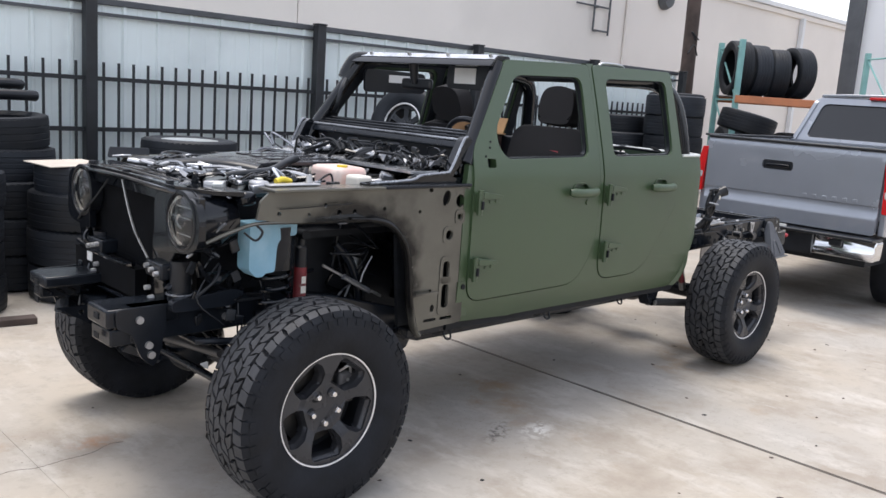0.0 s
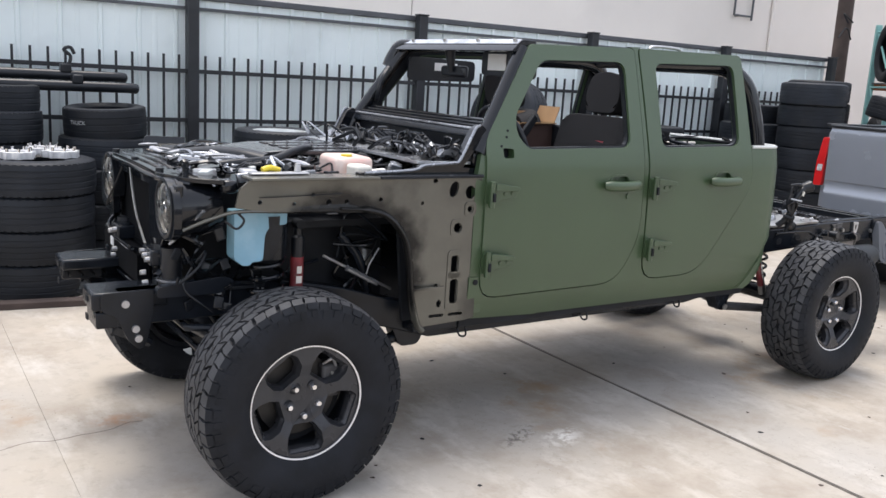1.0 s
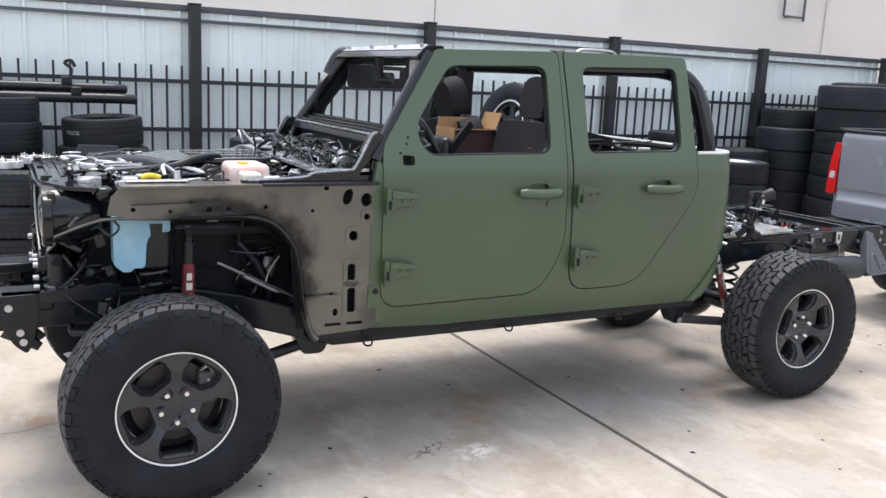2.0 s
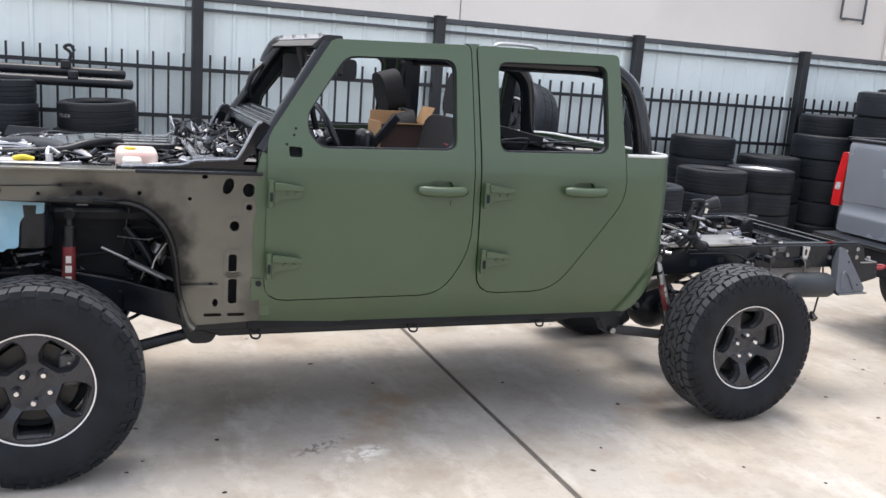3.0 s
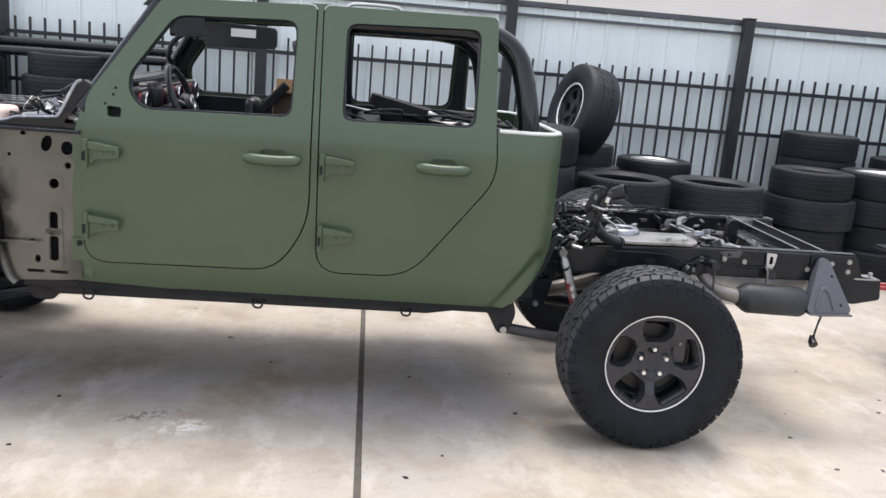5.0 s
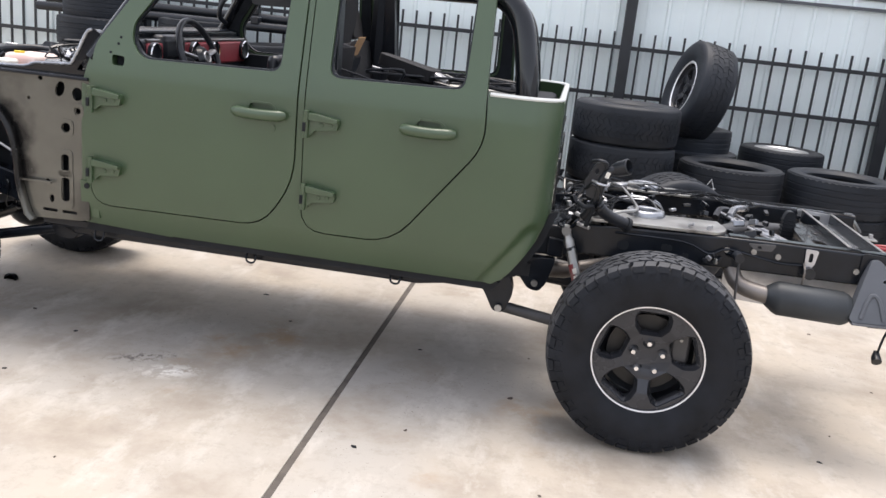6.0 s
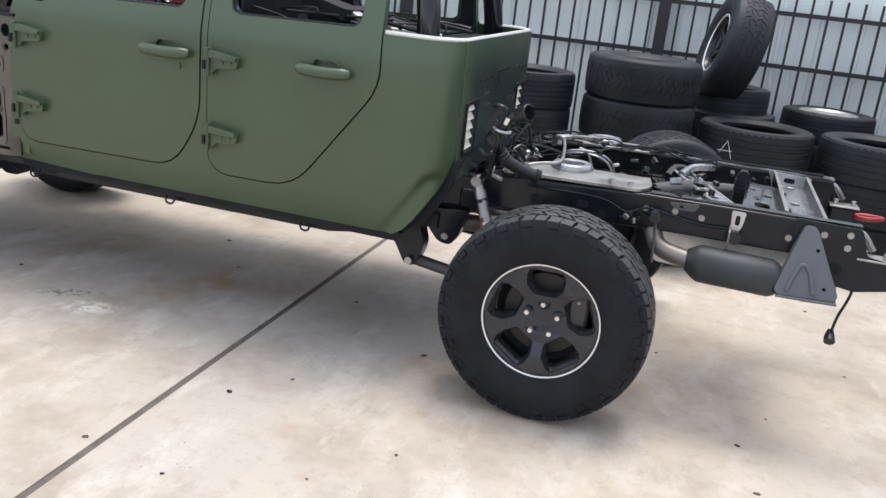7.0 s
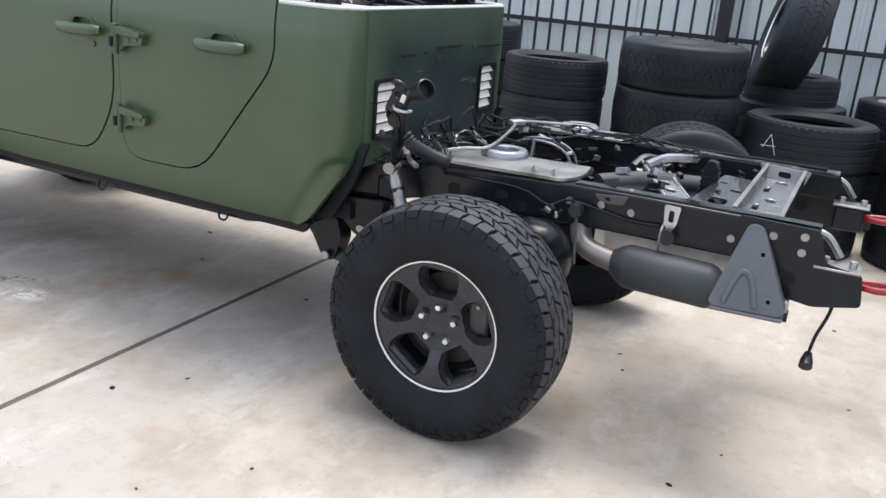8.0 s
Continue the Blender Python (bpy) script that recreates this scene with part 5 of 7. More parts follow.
    # dampers
    for nm, p0, p1 in (("front_damper", (0.125, s * 0.465, 1.05), (0.115, s * 0.47, 0.58)), ("rear_damper", (3.088, s * 0.575, 0.868), (3.215, s * 0.625, 0.50))):
        a, b = Vector(p0), Vector(p1)
        front = nm == "front_damper"
        r = 0.027 if front else 0.023
        dmp = frame_part(nm, T([a, a.lerp(b, 0.10), a.lerp(b, 0.12), a.lerp(b, 0.97)], [0.018, 0.018, r, r], 16), PLASTIC if front else STEEL, V, "silver monotube damper with red band")
        for q0, q1, m, words in ((0.14, 0.20, PLASTIC, "black printed band"), (0.30, 0.90, DAMPRED, "dusty red printed band")) if front else ((0.20, 0.24, PLASTIC, "black printed band"), (0.40, 0.82, DAMPRED, "red printed band")):
            frame_part("damper_band", T([a.lerp(b, q0), a.lerp(b, q1)], r + 0.0006, 16), m, dmp, words)
        o = Vector((0, s * (r + 0.0008), 0))
        for q, wide in ((0.38, 0.011), (0.47, 0.013), (0.57, 0.012), (0.78, 0.008)) if front else ((0.45, 0.009), (0.54, 0.010), (0.63, 0.009)):
            frame_part("logo_bar", T([a.lerp(b, q) + o, a.lerp(b, q + 0.065) + o], wide, 6, 0.10), WHITE, dmp, "white printed mark")
        frame_part("damper_eye", T([a + Vector((0, -0.03, 0)), a + Vector((0, 0.03, 0))], 0.021, 12), DULL if front else STEEL, dmp)

# axles, driveline, crossmembers
frame_part("front_axle", T([(0, -0.66, 0.425), (0, 0.66, 0.425)], 0.045, 14), BLACK, V, "black front axle tube")
bm = bmesh.new()
bmesh.ops.create_uvsphere(bm, u_segments=20, v_segments=12, radius=0.15, matrix=pose(0, 0.22, 0.425) @ Matrix.Diagonal((1, 0.9, 1, 1)))
frame_part("front_differential", bm, BLACK, V)
part("rear_axle", T([(3.487, -0.66, 0.425), (3.487, 0.66, 0.425)], 0.05, 14), BLACK, V, "black rear axle tube")
bm = bmesh.new()
bmesh.ops.create_uvsphere(bm, u_segments=20, v_segments=12, radius=0.17, matrix=pose(3.487, 0.05, 0.425) @ Matrix.Diagonal((1, 0.9, 1, 1)))
part("rear_differential", bm, BLACK, V)
part("drive_shaft", T([(1.6, 0.1, 0.55), (3.32, 0.05, 0.44)], 0.04, 12), BLACK, V)
frame_part("transmission", T([(0.6, 0, 0.75), (1.2, 0, 0.62), (1.7, 0, 0.58)], [0.2, 0.16, 0.11], 14), DULL, V, "dirty dark gearbox")
frame_part("fuel_tank", B(1.75, 2.75, -0.42, 0.05, 0.50, 0.70), DULL, V, "black plastic fuel tank", bevel=0.05, segments=3)
frame_part("tie_rod", T([(-0.16, -0.60, 0.40), (-0.16, 0.60, 0.40)], 0.018, 10), BLACK, V, "black steering tie rod")
frame_part("drag_link", T([(-0.20, -0.38, 0.55), (-0.17, 0.56, 0.43)], 0.018, 10), DUSTY, V)
frame_part("track_bar", T([(-0.1, 0.45, 0.66), (-0.1, -0.45, 0.48)], 0.02, 10), BLACK, V)
frame_part("sway_bar", T(curve([(0.05, -0.52, 0.62), (-0.30, -0.46, 0.64), (-0.34, -0.35, 0.64), (-0.34, 0.35, 0.64), (-0.30, 0.46, 0.64), (0.05, 0.52, 0.62)], 4), 0.015, 8), BLACK, V)
HOOP = curve([(3.300, 0.050, 0.78), (3.308, 0.050, 0.86), (3.340, 0.045, 0.898), (3.43, 0.03, 0.916), (3.515, 0.02, 0.908), (3.565, 0.05, 0.865), (3.59, 0.08, 0.78)], 4)
hoop = frame_part("axle_hoop", bar(HOOP, 0.075, 0.016), GLOSS, V, "gloss black hoop over the rear axle")
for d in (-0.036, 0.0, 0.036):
    # The outer beads carry the hoop's painted highlight.
    frame_part("hoop_bead", T([(x, y + d, z + 0.009) for x, y, z in HOOP], 0.006, 6), BAKED_SHINE if d else GLOSS, hoop, "shining rolled edge" if d else "")
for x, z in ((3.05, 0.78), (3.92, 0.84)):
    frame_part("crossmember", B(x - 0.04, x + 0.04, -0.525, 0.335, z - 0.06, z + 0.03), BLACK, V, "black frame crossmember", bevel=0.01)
# Sky shine on the black channel is put into its colour.
tail = frame_part("tail_channel", panel([(4.33, -0.525), (4.475, -0.525), (4.475, 0.334), (4.33, 0.334)], [oval(4.40, y, 0.022, 0.03) for y in (-0.38, -0.1, 0.24)] + [slot(4.365, y, 0.02, 0.09) for y in (-0.24, 0.08)], lambda a, b: 0.895, 0.01, (), "z"), BAKED_SHINE, V, "worn black tail channel with bright edges", bevel=0.003)
for x in (4.33, 4.475):
    frame_part("channel_flange", B(x - 0.006, x + 0.006, -0.525, 0.334, 0.895, 0.955), BLACK, tail, bevel=0.003)
for x in (4.33, 4.475):
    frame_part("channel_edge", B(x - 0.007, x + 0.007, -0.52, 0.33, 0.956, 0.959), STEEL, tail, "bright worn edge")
frame_part("channel_end", panel(rounded([(4.30, 0.955), (4.50, 0.955), (4.475, 0.88), (4.33, 0.88)], 0.01), (slot(4.40, 0.925, 0.05, 0.025),), lambda a, b: 0.318, 0.012), ALU, tail, "bright pressed channel end")
frame_part("rear_floor_plate", panel(rounded([(4.16, -0.525), (4.325, -0.525), (4.325, 0.1), (4.20, 0.1)], 0.02), (slot(4.25, -0.35, 0.06, 0.10), oval(4.28, -0.15, 0.02, 0.02), oval(4.22, -0.05, 0.015, 0.015)), lambda a, b: 0.915, 0.008, (), "z"), COVER, V, "black slotted floor plate", bevel=0.002)
# The carrier's shine is painted the same way.
ladder = frame_part("spare_carrier", panel(rounded([(3.86, 0.10), (3.93, 0.14), (4.14, -0.26), (4.06, -0.32)], 0.02), [slot(3.925 + 0.043 * k, 0.04 - 0.085 * k, 0.05, 0.05) for k in range(4)], lambda a, b: 0.885 - 0.03 * (a - 3.9), 0.008, (), "z"), BAKED_SHINE, V, "slotted spare wheel carrier", bevel=0.002)
for d in (0.0, 0.078):
    frame_part("carrier_rib", T([(3.855 + d, 0.105 + d * 0.5, 0.90), (4.062 + d, -0.315 + d * 0.7, 0.885)], 0.006, 6), ALU, ladder)
frame_part("carrier_head", T(curve([(3.84, 0.06, 0.87), (3.87, 0.12, 0.905), (3.93, 0.16, 0.90), (3.96, 0.20, 0.88)], 4), 0.02, 8), PLASTIC, ladder)
frame_part("tailpipe_bridge", T(curve([(3.80, -0.30, 0.86), (3.95, -0.10, 0.875), (4.15, 0.12, 0.86), (4.32, 0.20, 0.85)], 5), 0.036, 12), DUSTY, V, "dull grey pipe across the frame")
frame_part("bump_stop", panel(rounded([(4.140, 0.85), (4.200, 0.85), (4.200, 0.97), (4.185, 1.00), (4.155, 1.00), (4.140, 0.97)], 0.012), (), lambda a, b: -0.085, 0.045), PLASTIC, V, "upright black rubber bump stop", bevel=0.014, segments=3)
for k in range(6):
    frame_part("stop_groove", B(4.136, 4.204, -0.088, -0.037, 0.862 + 0.018 * k, 0.867 + 0.018 * k), DULL, V)
frame_part("winch_arm", T(curve([(3.90, 0.02, 0.90), (3.94, 0.14, 0.92), (4.0, 0.22, 0.925), (4.04, 0.32, 0.915)], 4), 0.018, 8), BAKED_SHINE, V)
frame_part("stop_shelf", B(4.06, 4.26, -0.20, 0.06, 0.83, 0.85), BLACK, V, bevel=0.006)
for s in (-1, 1):
    ry = RAIL_Y[s]
    end = frame_part("tail_end_plate", panel(rounded([(4.36, 0.82), (4.36, 0.958), (4.60, 0.958), (4.635, 0.86), (4.74, 0.845), (4.755, 0.745), (4.62, 0.715), (4.44, 0.735)], 0.015), (), lambda a, b: (-0.606 if s < 0 else ry + 0.038), 0.008), BLACK, V, "black frame end plate", bevel=0.002)
    # A dull disc draws the dark inside of a hole.
    frame_part("plate_dimple", panel(oval(4.53, 0.79, 0.030, 0.022), (), lambda a, b: (-0.608 if s < 0 else ry + 0.045), 0.003), DULL, end)
    frame_part("end_box", B(4.61, 4.72, ry - 0.038, ry + 0.036, 0.745, 0.838), BLACK, V, bevel=0.008)
    frame_part("end_flange", B(4.60, 4.735, ry - 0.05, ry + 0.05, 0.842, 0.85), STEEL, V, "bright end flange", bevel=0.002)
    for dx in (0.02, 0.1):
        frame_part("flange_bolt", T([(4.61 + dx, ry, 0.85), (4.61 + dx, ry, 0.872)], 0.012, 6), ALU, V)
    frame_part("end_tube", T(curve([(4.56, (ry + 0.06), 0.93), (4.62, (ry + 0.06), 0.92), (4.67, (ry + 0.06), 0.86)], 4), 0.012, 8), STEEL, V)
    hook = T(curve([(4.72, ry, 0.80), (4.79, ry - 0.035, 0.805), (4.85, ry, 0.81), (4.79, ry + 0.04, 0.805), (4.72, ry + 0.03, 0.80)], 5), 0.011, 8)
    frame_part("tow_hook", hook, RED, V, "red tow hook")
# exhaust
exh = frame_part("muffler", T([(3.985, -0.64, 0.705), (4.02, -0.64, 0.705), (4.04, -0.64, 0.706), (4.31, -0.64, 0.712), (4.33, -0.64, 0.712), (4.36, -0.64, 0.712)], [0.042, 0.066, 0.074, 0.074, 0.066, 0.042], 24, 1.0), MUFFLER, V, "dark weathered exhaust muffler")
frame_part("exhaust_pipe", T(curve([(2.9, -0.36, 0.60), (3.3, -0.38, 0.66), (3.62, -0.44, 0.80), (3.80, -0.53, 0.80), (3.87, -0.61, 0.72), (4.0, -0.64, 0.705)], 6), 0.038, 14), PIPE, exh, "dull grey exhaust pipe")
frame_part("tail_pipe", T(curve([(4.34, -0.64, 0.712), (4.45, -0.62, 0.70), (4.55, -0.60, 0.69)], 4), 0.034, 12), STEEL, exh)
frame_part("exhaust_hanger", T(curve([(4.13, -0.60, 0.87), (4.13, -0.64, 0.84), (4.13, -0.63, 0.78)], 4), 0.005, 6), PIPE, exh)
def flare(a, b):
    return -0.625 - 0.36 * (0.94 - b)


bm = panel(rounded([(4.395, 0.94), (4.44, 0.94), (4.553, 0.712), (4.54, 0.694), (4.34, 0.680), (4.325, 0.694)], [0.022, 0.022, 0.012, 0.012, 0.012, 0.012]), (oval(4.455, 0.86, 0.007, 0.007, 0, 8), oval(4.50, 0.73, 0.007, 0.007, 0, 8)), flare, 0.05, (0.72, 0.75, 0.80, 0.85, 0.90))
shield = frame_part("bumper_bracket", bm, SATIN, V, "blue-grey triangular bumper bracket", bevel=0.014, segments=3)
frame_part("bracket_rib", T(curve([(4.37, flare(0, 0.70) - 0.002, 0.70), (4.39, flare(0, 0.77) - 0.002, 0.77), (4.412, flare(0, 0.80) - 0.002, 0.80), (4.44, flare(0, 0.78) - 0.002, 0.78), (4.465, flare(0, 0.705) - 0.002, 0.705)], 5), 0.009, 8, 0.7), SATIN, shield)
frame_part("bracket_web", panel([(4.335, -0.735), (4.55, -0.735), (4.55, -0.60), (4.335, -0.60)], (), lambda a, b: 0.672 + 0.06 * (a - 4.335), 0.006, (), "z"), SATIN, shield)
frame_part("lower_bracket", T([(4.44, -0.62, 0.672), (4.56, -0.62, 0.672)], [0.03, 0.02], 10), BLACK, V)
frame_part("hanging_plug", T(curve([(4.66, -0.26, 0.77), (4.68, -0.26, 0.62), (4.65, -0.27, 0.50), (4.64, -0.27, 0.43)], 5), 0.006, 6), DULL, V, "trailer plug hanging on its cable")
frame_part("plug_head", T([(4.64, -0.285, 0.385), (4.64, -0.262, 0.40), (4.64, -0.25, 0.43)], [0.024, 0.022, 0.012], 10), PLASTIC, V, "black trailer plug")
# Added pale sheet stands in for the bright ground and plates beyond.
frame_part("heat_shield", panel(rounded([(3.84, 0.585), (4.50, 0.60), (4.50, 0.85), (3.84, 0.80)], 0.04), (), lambda a, b: -0.40 - 0.03 * math.sin(a * 14), 0.01, (0.64, 0.7, 0.76)), ALU, V, "crumpled pale heat shield")
clip = frame_part("exhaust_clip", panel(rounded([(4.125, 0.935), (4.18, 0.935), (4.172, 0.875), (4.158, 0.85), (4.142, 0.85), (4.13, 0.875)], 0.008), (slot(4.152, 0.90, 0.018, 0.04),), lambda a, b: -0.612, 0.006), ALU, V, "bright clip on the frame")
frame_part("clip_bush", T([(4.152, -0.64, 0.835), (4.152, -0.60, 0.835)], 0.026, 14), PLASTIC, clip)

# fuel filler and loose harness behind the cab
part("filler_neck", T(curve([(3.275, -0.688, 1.165), (3.235, -0.684, 1.150), (3.205, -0.675, 1.10), (3.195, -0.662, 1.03), (3.175, -0.64, 0.97), (3.15, -0.61, 0.93)], 5), 0.019, 12), PLASTIC, V, "black fuel filler neck")
bm = lathe(bmesh.new(), [(0.0, 0.05), (0.024, 0.05), (0.031, 0.03), (0.035, -0.020), (0.030, -0.024), (0.027, 0.01), (0.0, 0.012)], 24, False)
bmesh.ops.transform(bm, matrix=pose(3.285, -0.690, 1.172, -22, 0, 62), verts=bm.verts)
part("filler_mouth", bm, PLASTIC, V, "black filler mouth")
part("filler_clamp", T(curve([(3.165, -0.67, 1.10), (3.19, -0.705, 1.095), (3.225, -0.70, 1.09), (3.235, -0.67, 1.09)], 4), 0.006, 6), ALU, V, "bright hose clamp")
part("filler_tag", B(-0.008, 0.008, -0.003, 0.003, -0.013, 0.013, pose(3.222, -0.709, 1.135, 0, 18, 10)), WHITE, V, "white tag on the filler")
part("filler_bracket", panel(rounded([(3.13, 1.09), (3.17, 1.175), (3.205, 1.18), (3.215, 1.10), (3.185, 1.02), (3.15, 1.03)], 0.012), (oval(3.178, 1.14, 0.010, 0.014, 0, 8),), lambda x, z: -0.672, 0.012), PLASTIC, V, "black filler bracket", bevel=0.003)
for k, (x, z) in enumerate(((3.14, 1.06), (3.155, 1.18), (3.12, 1.0))):
    part("vent_hose", T(curve([(x, -0.665, z), (x + 0.03, -0.70, z + 0.03 - 0.02 * k), (x + 0.06, -0.69, z - 0.01), (x + 0.045, -0.655, z - 0.10)], 5), 0.006 + 0.002 * k, 8), (GLOSS, PLASTIC, DULL)[k], V, "thin black vent hose")
part("filler_hose", T(curve([(3.20, -0.645, 1.0), (3.23, -0.63, 0.965), (3.28, -0.60, 0.935), (3.34, -0.575, 0.912)], 6), [0.024 + 0.003 * (k % 2) for k in range(19)], 14), PLASTIC, V, "ribbed black filler hose")
part("hose_end", T([(3.335, -0.577, 0.914), (3.35, -0.571, 0.908)], 0.031, 14), DULL, V)
hw = random.Random(77)
for k in range(26):
    x, y = hw.uniform(3.05, 3.24), hw.uniform(-0.62, -0.15)
    pts = [(x, y, hw.uniform(0.88, 0.95))]
    for j in range(3):
        pts.append((pts[-1][0] + hw.uniform(-0.05, 0.07), pts[-1][1] + hw.uniform(-0.08, 0.08), hw.uniform(0.88, 0.97 + 0.08 * (k % 5 == 0))))
    frame_part("harness_wire", T(curve(pts, 4), hw.choice((0.003, 0.004, 0.006, 0.009)), 6), hw.choice((DULL, GLOSS, PLASTIC, PLASTIC, ALU, DULL)), V)
for k in range(12):
    a = hw.uniform(0.008, 0.022)
    frame_part("harness_plug", B(-a, a, -0.01, 0.01, -0.012, 0.012, pose(hw.uniform(3.06, 3.26), hw.uniform(-0.60, -0.2), hw.uniform(0.90, 0.98), hw.uniform(0, 90), hw.uniform(0, 90), 0)), hw.choice((PLASTIC, GLOSS, ALU, DULL)), V, bevel=0.003)
frame_part("rear_brace", T(curve([(3.28, -0.547, 0.945), (3.33, -0.51, 0.952), (3.395, -0.437, 0.955), (3.37, -0.20, 0.97), (3.335, -0.016, 0.985)], 5), 0.007, 8), STEEL, V, "grey brace tube")
frame_part("rear_brace", T(curve([(3.29, 0.02, 0.985), (3.36, 0.20, 0.965), (3.454, 0.30, 0.955), (3.55, 0.40, 0.945)], 5), 0.007, 8), STEEL, V, "grey brace tube")
frame_part("brace_clip", B(-0.035, 0.035, -0.02, 0.02, -0.01, 0.012, pose(3.335, -0.016, 0.988, 0, 0, 60)), ALU, V, bevel=0.006)
hr = random.Random(21)
for k in range(7):
    x, y = hr.uniform(3.0, 3.35), hr.uniform(-0.5, 0.5)
    pts = [(x, y, 0.90)]
    for j in range(4):
        pts.append((pts[-1][0] + hr.uniform(-0.06, 0.22), pts[-1][1] + hr.uniform(-0.14, 0.14), 0.925 + hr.uniform(-0.015, 0.03)))
    frame_part("wiring_hose", T(curve(pts, 4), hr.choice((0.003, 0.005, 0.007)), 6), hr.choice((DULL, DULL, PLASTIC, PLASTIC, GLOSS)), V)
for s in (1,):
    frame_part("brake_pipe", T(curve([(3.1, RAIL_Y[s] + 0.02, 0.912), (3.6, RAIL_Y[s] - 0.02, 0.93), (3.9, RAIL_Y[s] + 0.02, 0.935), (4.3, RAIL_Y[s] - 0.02, 0.965), (4.55, RAIL_Y[s], 0.972)], 5), 0.007, 6), DULL, V)

# small fittings, clips and thin wires scattered over the rear frame
fr = random.Random(33)
for k in range(40):
    x, y = fr.uniform(3.06, 4.30), fr.uniform(-0.50, 0.34)
    a, c, d = fr.uniform(0.008, 0.028), fr.uniform(0.006, 0.018), fr.uniform(0.005, 0.016)
    frame_part("frame_fitting", B(-a, a, -c, c, -d, d, pose(x, y, fr.uniform(0.885, 0.935), fr.uniform(-25, 25), fr.uniform(-25, 25), fr.uniform(0, 180))), fr.choice((GLOSS, PLASTIC, GLOSS, BAKED_SHINE, GLOSS, BAKED_SHINE)), V, bevel=0.003)
for k in range(16):
    pts = [(fr.uniform(3.05, 3.9), fr.choice((0.26, 0.33, 0.36, 0.30)), 0.925)]
    for j in range(4):
        pts.append((pts[-1][0] + fr.uniform(0.03, 0.14), pts[-1][1] + fr.uniform(-0.05, 0.05), 0.925 + fr.uniform(-0.01, 0.035)))
    frame_part("frame_wire", T(curve(pts, 4), fr.choice((0.0025, 0.004, 0.005)), 6), fr.choice((DULL, GLOSS, PLASTIC)), V)
for x, y in ((3.62, -0.545), (3.70, -0.555), (3.98, -0.56), (4.08, -0.55)):
    frame_part("pipe_clip", T([(x, y, 0.905), (x + 0.006, y, 0.935), (x + 0.02, y - 0.01, 0.940)], 0.008, 8), ALU, V, "bright clip on the frame")

# ---------------------------------------------------------------- front end
APRON = [(0.90, 1.272), (0.62, 1.272), (0.36, 1.266), (-0.16, 1.262), (-0.20, 1.225), (-0.215, 1.155), (-0.10, 1.138), (0.36, 1.126), (0.44, 1.11), (0.505, 1.04), (0.535, 0.95), (0.545, 0.84), (0.595, 0.66), (0.62, 0.60), (0.86, 0.612), (0.90, 0.62)]
HOLES = [oval(0.757, 1.212, 0.022, 0.036, -18), oval(0.843, 1.197, 0.026, 0.030), oval(0.846, 1.122, 0.013, 0.014), oval(0.786, 1.040, 0.020, 0.022), slot(0.781, 0.876, 0.034, 0.082), slot(0.782, 0.752, 0.036, 0.125),
         slot(0.70, 0.645, 0.075, 0.014), slot(0.80, 0.645, 0.075, 0.014), oval(0.66, 1.25, 0.012, 0.009), oval(0.69, 0.78, 0.010, 0.012), oval(0.71, 0.70, 0.012, 0.018), oval(0.60, 1.155, 0.008, 0.008),
         oval(0.10, 1.20, 0.009, 0.009), oval(0.02, 1.165, 0.008, 0.008), oval(0.17, 1.168, 0.012, 0.012), oval(0.25, 1.168, 0.010, 0.010), oval(-0.12, 1.175, 0.009, 0.009), oval(0.40, 1.175, 0.009, 0.009)]


def apron_depth(x, z):
    return -(0.668 + 0.018 * min(1, max(0, (x - 0.3) / 0.6)) - (0.012 if x < 0.35 else 0) - (0.06 * max(0, -x - 0.1)))


both("inner_apron", lambda: panel(APRON, HOLES, apron_depth, 0.012, (0.7, 0.85, 1.0, 1.1, 1.2)), PRIMER, "grey-green inner fender apron with punched holes", bevel=0.003)
both("apron_top", lambda: B(-0.17, 0.38, -0.70, -0.58, 1.262, 1.274), PRIMER, "grey-green top flange", bevel=0.003)
both("apron_top", lambda: B(0.384, 0.90, -0.70, -0.50, 1.262, 1.276), BLACK, "black top flange", bevel=0.003)
COWL_RAIL = [(0.31, 1.272), (0.31, 1.284), (0.56, 1.292), (0.62, 1.312), (0.765, 1.322), (0.800, 1.335), (0.870, 1.470), (0.905, 1.492), (0.935, 1.470), (0.932, 1.272)]
both("cowl_side_rail", lambda: panel(rounded(COWL_RAIL, 0.010, 2), (rounded([(0.815, 1.300), (0.895, 1.300), (0.895, 1.400)], 0.015, 2),), lambda a, b: -0.648, 0.045), GLOSS, "gloss black cowl side rail, stepped up to the pillar", bevel=0.006)
# An added bead draws the highlight along the gloss black rail.
both("cowl_rail_bead", lambda: T(curve([(0.33, -0.652, 1.284), (0.56, -0.652, 1.294), (0.62, -0.652, 1.314), (0.765, -0.652, 1.324), (0.802, -0.652, 1.340), (0.868, -0.652, 1.468), (0.895, -0.650, 1.488)], 3), 0.007, 6), BAKED_SHINE, "edge bead with its highlight in the colour")
both("apron_arch", lambda: T(curve([(0.22, -0.668, 1.142), (0.36, -0.675, 1.13), (0.44, -0.685, 1.095), (0.51, -0.69, 1.01), (0.54, -0.69, 0.90), (0.555, -0.69, 0.76), (0.59, -0.69, 0.63), (0.62, -0.69, 0.59)], 5), [0.012] * 4 + [0.026] * 32, 10, 0.6), PRIMER, "grey-green pressed arch bead")
